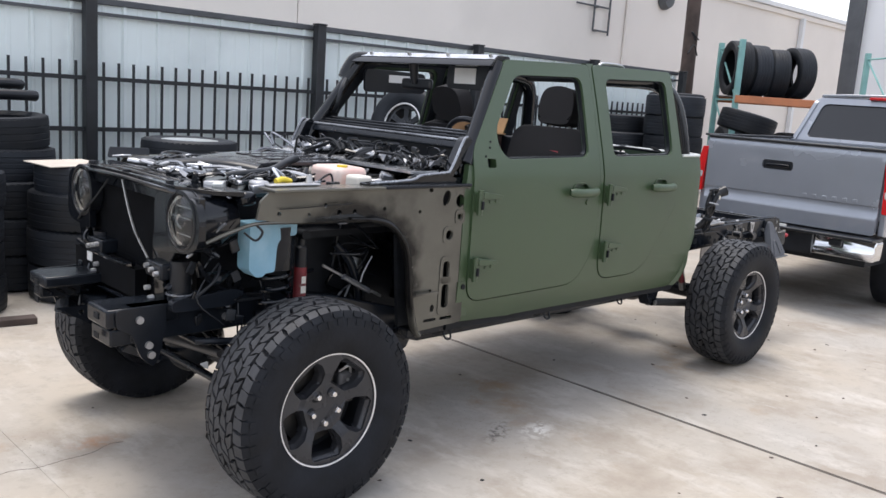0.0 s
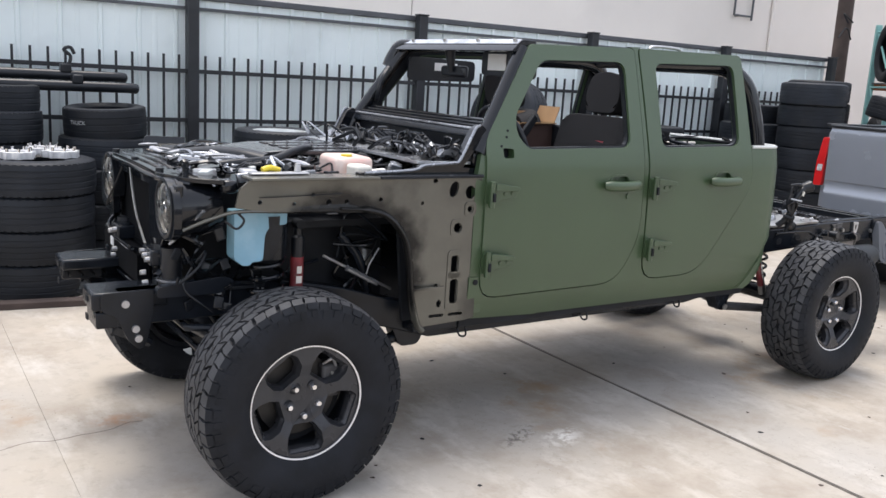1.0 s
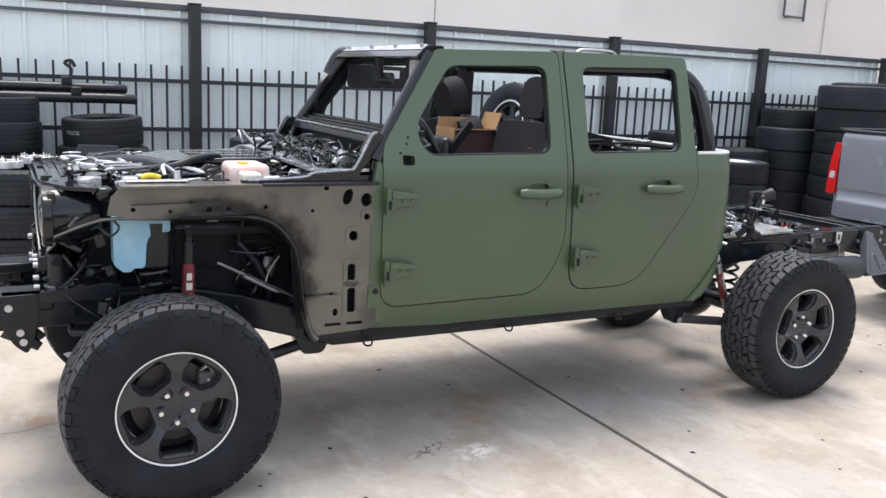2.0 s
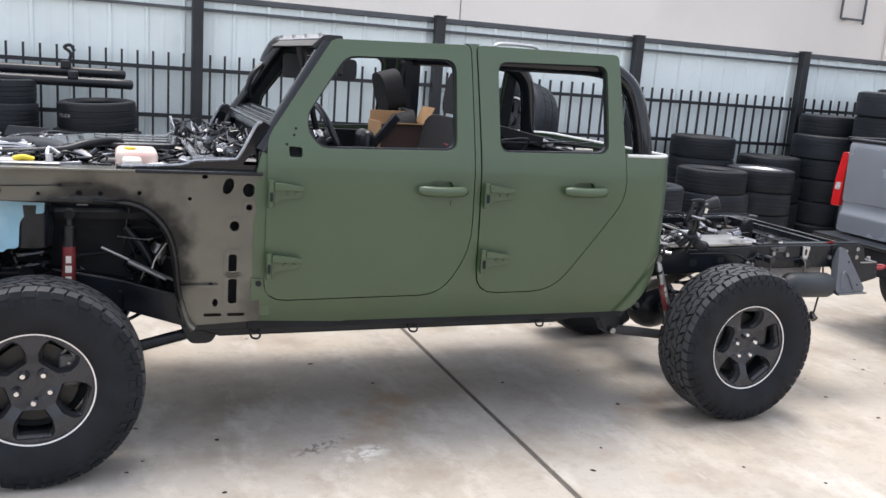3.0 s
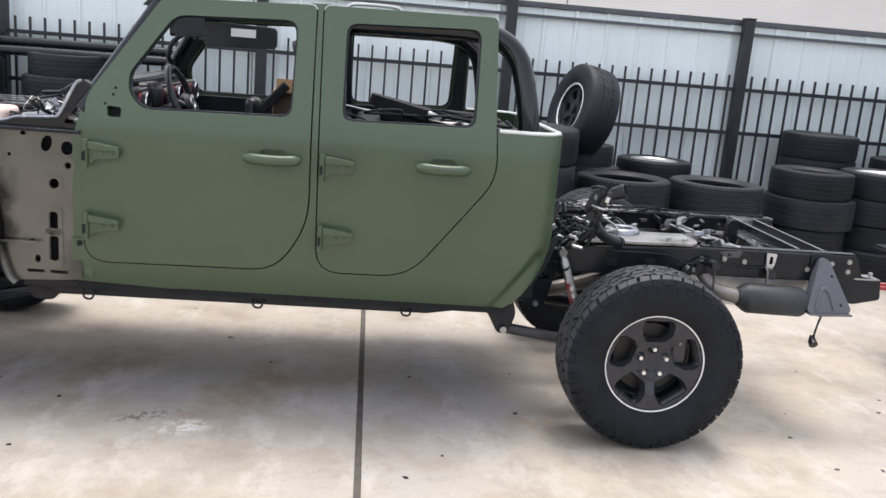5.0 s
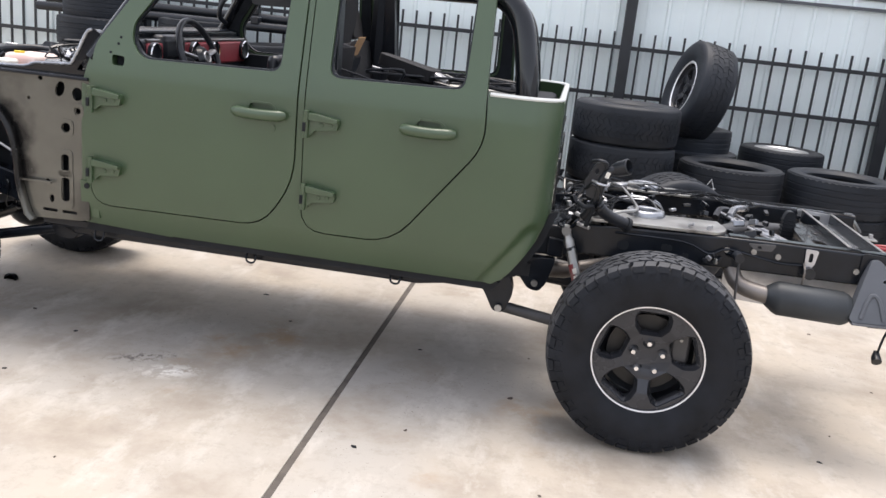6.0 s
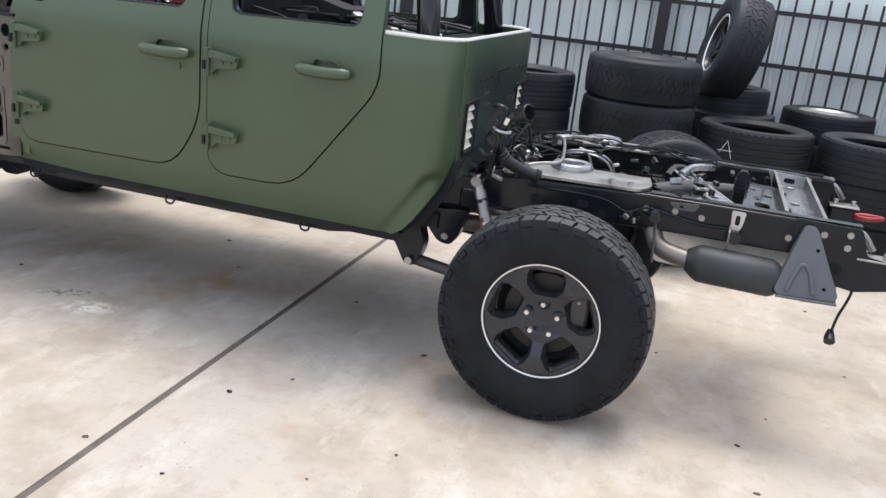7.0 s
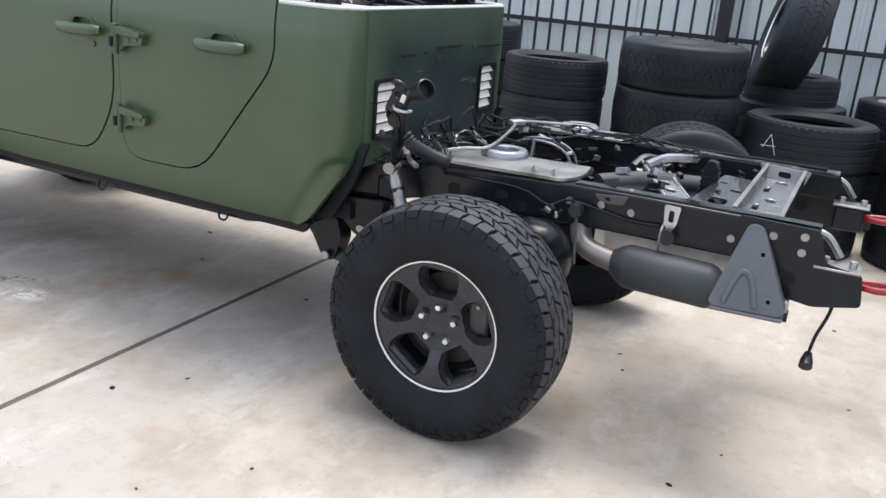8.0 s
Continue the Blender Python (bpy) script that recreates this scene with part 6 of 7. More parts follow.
both("apron_lip", lambda: T(curve([(0.36, -0.655, 1.126), (0.0, -0.645, 1.134), (-0.20, -0.645, 1.140), (-0.30, -0.63, 1.115), (-0.40, -0.60, 1.07)], 5), 0.012, 8, 0.6), PRIMER, "grey-green lower flange")
for x, z, w, h in ((0.846, 1.122, 0.06, 0.07), (0.786, 1.04, 0.075, 0.08), (0.781, 0.876, 0.075, 0.13), (0.782, 0.752, 0.08, 0.18)):
    both("hole_boss", lambda: panel(rounded([(x - w / 2, z - h / 2), (x + w / 2, z - h / 2), (x + w / 2, z + h / 2), (x - w / 2, z + h / 2)], 0.025, 3), (slot(x, z, w * 0.55, h * 0.62) if h > 0.1 else oval(x, z, w * 0.3, h * 0.3),), lambda a, b: apron_depth(a, b) - 0.004, 0.004), PRIMER, "pressed boss round a hole")
both("apron_step", lambda: B(0.56, 0.72, -0.708, -0.695, 0.775, 0.785), PRIMER)
both("apron_inner", lambda: panel([(0.56, 0.62), (0.90, 0.62), (0.90, 1.26), (0.42, 1.26), (0.52, 1.05)], (), lambda a, b: -0.62, 0.02), DULL, "dark inner cavity wall")
# An added black sheet stands in for the shade behind the wheel.
both("wheel_liner", lambda: panel([(-0.26, 0.66), (0.62, 0.56), (0.60, 1.24), (-0.26, 1.24)], (), lambda a, b: -0.31, 0.03), DULL, "added black sheet for the dark of the wheel house")
both("washer_bottle", lambda: panel(rounded([(-0.185, 0.935), (-0.150, 0.905), (-0.120, 0.905), (-0.110, 0.918), (-0.065, 0.920), (-0.058, 1.030), (-0.035, 1.062), (0.035, 1.066), (0.035, 1.125), (-0.185, 1.125)], [0.012, 0.008, 0.008, 0.006, 0.015, 0.03, 0.03, 0.012, 0.006, 0.006], 3), (), lambda a, b: -0.555, 0.09), BLUE, "translucent blue washer bottle", bevel=0.010, segments=2)

# radiator support and lamps
sup = part("radiator_support", panel([(-0.30, 0.66), (0.46, 0.66), (0.50, 0.86), (0.56, 1.02), (0.58, 1.235), (-0.58, 1.235), (-0.56, 1.04), (-0.40, 1.0), (-0.32, 0.90)], (rounded([(-0.24, 0.70), (0.40, 0.70), (0.46, 0.98), (0.42, 1.19), (-0.24, 1.19), (-0.20, 1.0)], 0.03),), lambda a, b: -0.42, 0.03, (), "x"), GLOSS, V, "black radiator support", bevel=0.006)
part("radiator", B(-0.38, -0.33, -0.30, 0.46, 0.68, 1.20), CORE, V, "black radiator core")
for k in range(13):
    part("radiator_fin", B(-0.384, -0.38, -0.26, 0.43, 0.70 + 0.016 * k, 0.708 + 0.016 * k), CORE, sup)
bm = panel(rounded([(-0.44, -0.40), (-0.36, -0.56), (-0.24, -0.61), (-0.24, 0.61), (-0.36, 0.56), (-0.44, 0.40)], [0.05, 0.05, 0.02, 0.02, 0.05, 0.05]), [oval(-0.38, y, 0.012, 0.012, 0, 10) for y in (-0.42, 0.0, 0.42)], lambda a, b: 1.238 + 0.012 * math.cos(b * 2.4), 0.018, (-0.45, -0.3, -0.15, 0, 0.15, 0.3, 0.45), "z")
part("support_top", bm, GLOSS, V, "gloss black top tie panel", bevel=0.008)
for x in (-0.395, -0.345, -0.295):
    part("tie_ridge", T(curve([(x, -0.30, 1.262), (x, 0.0, 1.27), (x, 0.34, 1.262)], 4), 0.012, 8, 0.6), GLOSS, sup)
for y in (-0.34, 0.05, 0.40):
    part("tie_stud", T([(-0.415, y, 1.262), (-0.415, y, 1.275)], 0.016, 12), PLASTIC, sup)
part("front_lip", T(curve([(-0.355, -0.555, 1.236), (-0.435, -0.40, 1.240), (-0.45, 0.0, 1.248), (-0.435, 0.40, 1.240), (-0.355, 0.555, 1.236)], 6), 0.010, 8), GLOSS, sup)
part("latch_cable", T(curve([(-0.44, 0.03, 1.235), (-0.445, -0.03, 1.14), (-0.445, -0.10, 1.04), (-0.44, -0.21, 0.945)], 5), 0.005, 6), STEEL, sup)
part("latch_cable", T(curve([(-0.44, 0.17, 1.22), (-0.445, 0.30, 1.12), (-0.445, 0.42, 1.05), (-0.44, 0.50, 1.0)], 5), 0.005, 6), DULL, sup)
part("rating_label", B(-0.456, -0.452, 0.31, 0.36, 0.835, 0.875), PAPER, sup, "small white label")
part("condenser_frame", T(curve([(-0.44, 0.50, 0.90), (-0.45, 0.30, 0.885), (-0.45, 0.0, 0.885), (-0.45, -0.10, 0.90)], 4), 0.010, 8), GLOSS, sup)
part("condenser_tray", B(-0.452, -0.40, -0.12, 0.50, 0.76, 0.88), CORE, sup)
part("lower_bar", T([(-0.455, -0.10, 0.745), (-0.455, 0.52, 0.735)], 0.008, 8), GLOSS, sup)
part("lamp_surround", panel(rounded([(-0.615, 1.03), (-0.25, 0.98), (-0.25, 1.22), (-0.36, 1.235), (-0.61, 1.23)], [0.12, 0.02, 0.05, 0.02, 0.09]), (oval(-0.47, 1.135, 0.116, 0.116, 0, 28),), lambda a, b: -0.435, 0.03, (), "x"), GLOSS, V, "black headlamp surround", bevel=0.012)
part("lamp_surround", panel(rounded([(0.38, 0.97), (0.64, 0.99), (0.62, 1.23), (0.40, 1.23)], [0.02, 0.08, 0.08, 0.02]), (oval(0.47, 1.135, 0.085, 0.116, 0, 28),), lambda a, b: -0.435, 0.03, (), "x"), GLOSS, V, "black headlamp surround", bevel=0.012)
for s in (-1, 1):
    lamp = part("headlamp", lathe(bmesh.new(), [(0, 0.12), (0.10, 0.10), (0.117, 0.03), (0.117, -0.012), (0.107, -0.014), (0.101, 0.0), (0.098, 0.052), (0, 0.06)], 40, False), PLASTIC, V, "round headlamp in a black bucket")
    HM = pose(-0.425, s * 0.47, 1.135, 0, 0, -90)
    lamp.matrix_local = HM
    lens = part("lamp_lens", lathe(bmesh.new(), [(0, -0.030), (0.05, -0.027), (0.085, -0.018), (0.102, -0.002), (0.100, 0.001), (0.083, -0.015), (0.05, -0.024), (0, -0.027)], 40, False), CLEAR, lamp, "clear domed headlamp lens")
    lens.visible_shadow = False
    # Pale bowls stand in for the sky a chrome reflector would mirror.
    for z0, z1 in ((0.018, 0.088), (-0.088, -0.018)):
        bowl = bmesh.new()
        lathe(bowl, [(0.094, 0.002), (0.085, 0.022), (0.06, 0.040), (0.03, 0.048), (0.03, 0.050), (0.062, 0.043), (0.09, 0.022), (0.098, 0.002)], 40)
        bmesh.ops.bisect_plane(bowl, geom=bowl.verts[:] + bowl.edges[:] + bowl.faces[:], plane_co=(0, 0, z0), plane_no=(0, 0, 1), clear_inner=True)
        bmesh.ops.bisect_plane(bowl, geom=bowl.verts[:] + bowl.edges[:] + bowl.faces[:], plane_co=(0, 0, z1), plane_no=(0, 0, 1), clear_outer=True)
        part("reflector", bowl, PALERIM, lamp, "stepped reflector with reflected sky in its pale colour")
        part("reflector_step", B(-0.055, 0.055, 0.004, 0.030, (z0 + z1) / 2 - 0.003, (z0 + z1) / 2 + 0.003), CHROME, lamp)
    part("lamp_bar", B(-0.094, 0.094, -0.008, 0.03, -0.013, 0.013), GLOSS, lamp, "black lamp divider", bevel=0.004)
    part("lamp_trim", B(-0.090, 0.090, -0.011, -0.006, 0.013, 0.019), CHROME, lamp, "bright divider trim")
    bm = lathe(bmesh.new(), [(0.018, -0.010), (0.028, -0.012), (0.031, 0.0), (0.026, 0.02), (0.018, 0.02)], 24)
    part("projector_ring", bm, CHROME, lamp, "bright projector ring")
    bm = lathe(bmesh.new(), [(0, -0.018), (0.012, -0.015), (0.020, -0.004), (0.020, 0.01), (0, 0.01)], 20, False)
    part("lamp_projector", bm, GLASS, lamp, "dark projector eye")
    halo = [(0.091 * math.cos(q), -0.004, 0.091 * math.sin(q)) for q in [radians(100 + 15 * k) for k in range(12)]]
    part("lamp_halo", T(halo, 0.006, 8), WHITE, lamp, "white daylight ring")
    part("lamp_bucket", T([(-0.395, s * 0.47, 1.135), (-0.30, s * 0.475, 1.14), (-0.22, s * 0.49, 1.15)], [0.120, 0.114, 0.07], 24), GLOSS, V, "black headlamp bucket")
    part("signal_bucket", lathe(bmesh.new(), [(0, 0.04), (0.03, 0.035), (0.038, 0.0), (0.03, -0.004), (0.026, 0.012), (0, 0.012)], 20, False), PLASTIC, V, "small black lamp socket")
    V.children[-1].matrix_local = pose(-0.41, s * 0.27, 1.19, 0, 0, -90)
    # bumper horns
    ya, yb = sorted((s * 0.22, s * 0.405))
    horn = part("bumper_horn", B(-0.69, -0.40, ya, yb, 0.728 if s < 0 else 0.752, 0.80), BLACK, V, "black bumper mount stub", bevel=0.010)
    part("horn_box", B(-0.675, -0.50, ya + 0.005 if s < 0 else ya + 0.09, yb - 0.005, 0.655 if s < 0 else 0.69, 0.722 if s < 0 else 0.746), BLACK, horn, bevel=0.008)
    for z in (0.765, 0.69):
        part("horn_slot", B(-0.6935, -0.689, (ya + yb) / 2 - 0.02, (ya + yb) / 2 + 0.02, z - 0.012, z + 0.012), DULL, horn)
    part("horn_plate", panel(rounded([(-0.66, 0.80), (-0.46, 0.805), (-0.46, 0.72), (-0.485, 0.60), (-0.51, 0.555), (-0.56, 0.60), (-0.60, 0.70), (-0.66, 0.73)], 0.02), (), lambda a, b: (-0.416 if s < 0 else 0.404), 0.012), BLACK, horn, bevel=0.004)
    part("horn_wedge", T([(-0.58, s * 0.33, 0.65), (-0.46, s * 0.36, 0.565)], [0.045, 0.018], 6), BLACK, horn)
    for x, z in ((-0.57, 0.754), (-0.532, 0.650), (-0.522, 0.610), (-0.20, 0.775), (-0.20, 0.72)):
        part("horn_bolt", T([(x, s * 0.405, z), (x, s * 0.428, z)], 0.015, 10), ALU, horn, "bright bolt head")
    for y, z in ((0.245, 0.925), (0.285, 0.915), (0.325, 0.905), (0.25, 0.835), (0.28, 0.80)):
        part("support_bolt", T([(-0.45, s * y, z), (-0.472, s * y, z)], [0.012, 0.010], 8), ALU, sup, "bright bolt head")
    part("bolt_pad", B(-0.455, -0.36, s * 0.285 - 0.07, s * 0.285 + 0.07, 0.88, 0.945), BLACK, sup, bevel=0.008)
    part("stay_rod", T([(-0.42, s * 0.50, 1.00), (-0.32, s * 0.60, 1.14)], 0.011, 8, 0.6), BAKED_SHINE, V, "bare steel stay")
    part("mount_ring", T([(-0.38, s * 0.37, 0.826), (-0.38, s * 0.37, 0.832)], 0.058, 20), BAKED_SHINE, V)
    part("mount_arm", panel(rounded([(-0.46, 0.775), (-0.20, 0.775), (-0.14, 0.82), (-0.18, 0.845), (-0.46, 0.82)], 0.02), (), lambda a, b: s * 0.44 - 0.02, 0.04), BLACK, V, "black body mount arm", bevel=0.008)
    part("body_mount", T([(-0.38, s * 0.37, 0.80), (-0.38, s * 0.37, 0.83), (-0.38, s * 0.37, 0.835), (-0.38, s * 0.37, 0.96)], [0.05, 0.05, 0.042, 0.042], 18), PLASTIC, V)
part("front_crossmember", B(-0.50, -0.42, -0.34, 0.34, 0.64, 0.70), BLACK, V, bevel=0.01)
part("air_baffle", panel(rounded([(-0.23, 1.262), (-0.02, 1.262), (-0.01, 1.306), (-0.21, 1.312)], 0.008), (), lambda a, b: 0.67 + 0.5 * (b - 1.262), 0.010, (1.285,)), PLASTIC, V, "raised black air baffle", bevel=0.003)

# ---------------------------------------------------------------- engine bay
def bay_part(name, bm, *a, **k):
    """A part in the engine bay; what stands above the apron is kept low."""
    for v in bm.verts:
        if v.co.z > 1.20:
            v.co.z = 1.20 + (v.co.z - 1.20) * 0.66
    return part(name, bm, *a, **k)


part("engine_bay_floor", B(-0.28, 0.88, -0.42, 0.42, 1.02, 1.05), DULL, V)
eng = bay_part("engine_cover", panel(rounded([(0.02, -0.10), (0.34, -0.16), (0.60, -0.12), (0.62, 0.34), (0.02, 0.30)], 0.06), (), lambda a, b: 1.325 + 0.03 * min(1, max(0, (a - 0.02) / 0.2)), 0.035, (0, 0.1, 0.2), "z", planes=[(0.1, 0, 1, 0), (0.2, 0, 1, 0), (0.3, 0, 1, 0)]), COVER, V, "satin black plastic engine cover", bevel=0.02, segments=3)
for y in (-0.02, 0.10, 0.22):
    bay_part("cover_ridge", B(0.22, 0.56, y - 0.035, y + 0.035, 1.388, 1.398), COVER, eng, bevel=0.008)
bay_part("engine_block", B(-0.05, 0.62, -0.24, 0.28, 1.05, 1.30), DUSTY, V, bevel=0.02)
bay_part("air_box", B(-0.20, 0.10, 0.26, 0.52, 1.10, 1.33), PLASTIC, V, "black air filter box", bevel=0.03, segments=3)
bay_part("intake_duct", T(curve([(-0.22, 0.20, 1.29), (-0.08, 0.10, 1.33), (0.02, -0.05, 1.34), (0.10, -0.15, 1.32)], 5), 0.05, 14), PLASTIC, V, "black intake duct")
for k in range(6):
    bay_part("duct_ring", T([(-0.20 + 0.018 * k, 0.19 - 0.012 * k, 1.292 + 0.004 * k), (-0.192 + 0.018 * k, 0.185 - 0.012 * k, 1.294 + 0.004 * k)], 0.056, 14), DULL, V)
part("upper_hose", T(curve([(-0.30, -0.25, 1.21), (-0.18, -0.30, 1.275), (-0.02, -0.30, 1.292), (0.10, -0.26, 1.300), (0.19, -0.22, 1.325), (0.27, -0.16, 1.335), (0.33, -0.10, 1.325), (0.36, -0.04, 1.29)], 6), 0.018, 10), PLASTIC, V, "black coolant hose")
part("coolant_bottle", B(0.310, 0.485, -0.445, -0.235, 1.20, 1.326), PINK, V, "pink-tinged coolant reservoir", bevel=0.025, segments=3)
part("coolant_cap", T([(0.37, -0.40, 1.314), (0.37, -0.40, 1.334)], 0.024, 16), YELLOW, V, "yellow filler cap")
part("brake_reservoir", B(0.335, 0.415, -0.565, -0.465, 1.22, 1.303), WHITE, V, "white brake fluid reservoir", bevel=0.014, segments=3)
part("white_tray", B(-0.14, 0.10, -0.62, -0.57, 1.276, 1.284), ALU, V, "pale metal tray", bevel=0.004)
part("tray_post", T([(0.06, -0.59, 1.28), (0.06, -0.59, 1.318)], [0.016, 0.011], 10), ALU, V, "bright threaded post")
part("abs_block", B(-0.14, -0.075, -0.52, -0.45, 1.24, 1.285), ALU, V, "cast aluminium brake block", bevel=0.012)
part("oil_cap", T(curve([(-0.075, -0.555, 1.288), (-0.04, -0.55, 1.296), (0.0, -0.545, 1.286)], 4), 0.012, 10), YELLOW, V, "yellow cable cover")
bay_part("red_cap", T([(0.02, -0.06, 1.345), (0.02, -0.06, 1.372)], 0.03, 14), RED, V, "red cap")
bay_part("battery", B(0.38, 0.62, 0.30, 0.50, 1.10, 1.31), DULL, V, bevel=0.01)
part("pulley_bracket", B(-0.25, -0.18, -0.60, -0.50, 1.20, 1.255), GLOSS, V, "gloss black bracket", bevel=0.02)
er = random.Random(4)
for k in range(60):
    x, y = er.uniform(-0.28, 0.75), er.uniform(-0.34, 0.5)
    z = 1.30
    pts = [(x, y, z - 0.05)]
    for j in range(er.choice((3, 4, 5))):
        pts.append((max(-0.32, min(0.86, pts[-1][0] + er.uniform(-0.12, 0.16))), max(-0.36, min(0.58, pts[-1][1] + er.uniform(-0.12, 0.12))), z + er.uniform(-0.02, 0.06)))
    pts.append((pts[-1][0], pts[-1][1], z - 0.06))
    bay_part("engine_hose", T(curve(pts, 4), er.choice((0.005, 0.007, 0.009, 0.013, 0.016)), 6), er.choice((DULL, GLOSS, COVER, COVER, GLOSS, ALU, BAKED_SHINE, PLASTIC)), V)
for k in range(54):
    x, y = er.uniform(-0.28, 0.85), er.uniform(-0.56, 0.52)
    a, b, c = er.uniform(0.015, 0.05), er.uniform(0.015, 0.05), er.uniform(0.02, 0.05)
    z = 1.275 + er.uniform(-0.02, 0.02)
    bay_part("engine_fitting", B(-a, a, -b, b, -c, c, pose(x, y, z, er.uniform(-15, 15), er.uniform(-15, 15), er.uniform(0, 90))), er.choice((DULL, COVER, PALERIM, ALU, ALU, BAKED_SHINE, GLOSS)), V, bevel=0.006)
for k in range(34):
    x, y = er.uniform(-0.27, 0.18), er.uniform(-0.30, 0.48)
    z = 1.315 + er.uniform(-0.02, 0.035)
    if k % 2:
        a, c, d = er.uniform(0.015, 0.04), er.uniform(0.015, 0.035), er.uniform(0.008, 0.02)
        bay_part("engine_fitting", B(-a, a, -c, c, -d, d, pose(x, y, z, er.uniform(-20, 20), er.uniform(-20, 20), er.uniform(0, 90))), er.choice((ALU, PALERIM, BAKED_SHINE, FOIL)), V, bevel=0.006)
    else:
        pts = [(x, y, z)]
        for j in range(3):
            pts.append((pts[-1][0] + er.uniform(-0.09, 0.09), pts[-1][1] + er.uniform(-0.09, 0.09), z + er.uniform(-0.02, 0.03)))
        bay_part("engine_hose", T(curve(pts, 4), er.choice((0.006, 0.009, 0.013)), 7), er.choice((BAKED_SHINE, ALU, COVER, GLOSS)), V)
# bright castings, brackets and braided lines along the near side of the engine
for k in range(64):
    x, y = er.uniform(-0.27, 0.62), er.uniform(-0.50, 0.05)
    if 0.27 < x < 0.52 and y < -0.20:
        continue
    z = 1.262 + er.uniform(-0.015, 0.030)
    if k % 3:
        a, c, d = er.uniform(0.012, 0.05), er.uniform(0.012, 0.03), er.uniform(0.006, 0.016)
        part("engine_fitting", B(-a, a, -c, c, -d, d, pose(x, y, z, er.uniform(-15, 15), er.uniform(-15, 15), er.uniform(0, 180))), er.choice((ALU, FOIL, PALERIM, BAKED_SKY, BAKED_SHINE, GLOSS)), V, bevel=0.005)
    else:
        pts = [(x, y, z)]
        for j in range(3):
            pts.append((pts[-1][0] + er.uniform(-0.09, 0.09), max(-0.56, pts[-1][1] + er.uniform(-0.08, 0.08)), z + er.uniform(-0.02, 0.03)))
        part("engine_hose", T(curve(pts, 4), er.choice((0.005, 0.008, 0.012)), 7), er.choice((BAKED_SKY, ALU, GLOSS, GLOSS)), V)
# tangle of wiring and foil on the cowl
for k in range(34):
    x, y = er.uniform(0.62, 0.90), er.uniform(-0.56, 0.56)
    pts = [(x, y, 1.325)]
    for j in range(4):
        pts.append((max(0.60, min(0.90, pts[-1][0] + er.uniform(-0.08, 0.08))), max(-0.6, min(0.6, pts[-1][1] + er.uniform(-0.16, 0.16))), 1.335 + er.uniform(0, 0.085)))
    part("cowl_wire", T(curve(pts, 4), er.choice((0.004, 0.006, 0.009)), 6), er.choice((DULL, PLASTIC, GLOSS, GLOSS, GLOSS, BAKED_SHINE)), V)
for y, w in ((-0.50, 0.16), (-0.18, 0.30), (0.36, 0.30)):
    bm = bmesh.new()
    bmesh.ops.create_grid(bm, x_segments=10, y_segments=14, size=0.5)
    for v in bm.verts:
        v.co = Vector((0.80 + v.co.x * 0.20, y + v.co.y * w, 1.360 + 0.045 * noise.noise(v.co * 9)))
    ex = bmesh.ops.extrude_face_region(bm, geom=bm.faces[:])
    for v in ex["geom"]:
        if isinstance(v, bmesh.types.BMVert):
            v.co.z -= 0.004
    part("heat_foil", bm, BAKED_SHINE, V, "crinkled bright heat foil", smooth=15)
# inside the front wheel house
for k in range(18):
    x, z = er.uniform(-0.30, 0.52), er.uniform(0.62, 1.02)
    q = er.uniform(-0.40, -0.30)
    pts = [(x, q, z)] + [(x + er.uniform(-0.15, 0.15), q - er.uniform(0.0, 0.10), z + er.uniform(-0.15, 0.15)) for j in range(3)]
    for s in (-1,):
        part("wheel_house_pipe", T(curve(pts, 4), er.choice((0.004, 0.006, 0.009)), 6), er.choice((DULL, DULL, BLACK, GLOSS)), V)
part("steering_shaft", T([(0.25, -0.45, 0.90), (0.60, -0.44, 0.72)], 0.006, 8), ALU, V, "bare steel steering shaft")
part("steering_boot", T([(0.36, -0.46, 0.84), (0.52, -0.45, 0.755)], 0.014, 10), BAKED_SHINE, V)
part("brake_line", T(curve([(0.46, -0.46, 0.805), (0.475, -0.46, 0.85), (0.52, -0.46, 0.92)], 4), 0.004, 6), ALU, V, "thin bright brake line")
# A plain can shape stands in for a reflecting bit of gearbox.
part("heater_can", T([(0.49, -0.36, 0.80), (0.49, -0.36, 0.86), (0.50, -0.36, 0.90)], [0.02, 0.045, 0.03], 14), STEEL, V, "dull grey gearbox bit in the wheel house")
part("exhaust_manifold", T(curve([(0.35, -0.40, 0.98), (0.42, -0.42, 0.90), (0.47, -0.41, 0.80), (0.50, -0.40, 0.70)], 4), 0.022, 10), BLACK, V, "dark heat-shielded manifold")
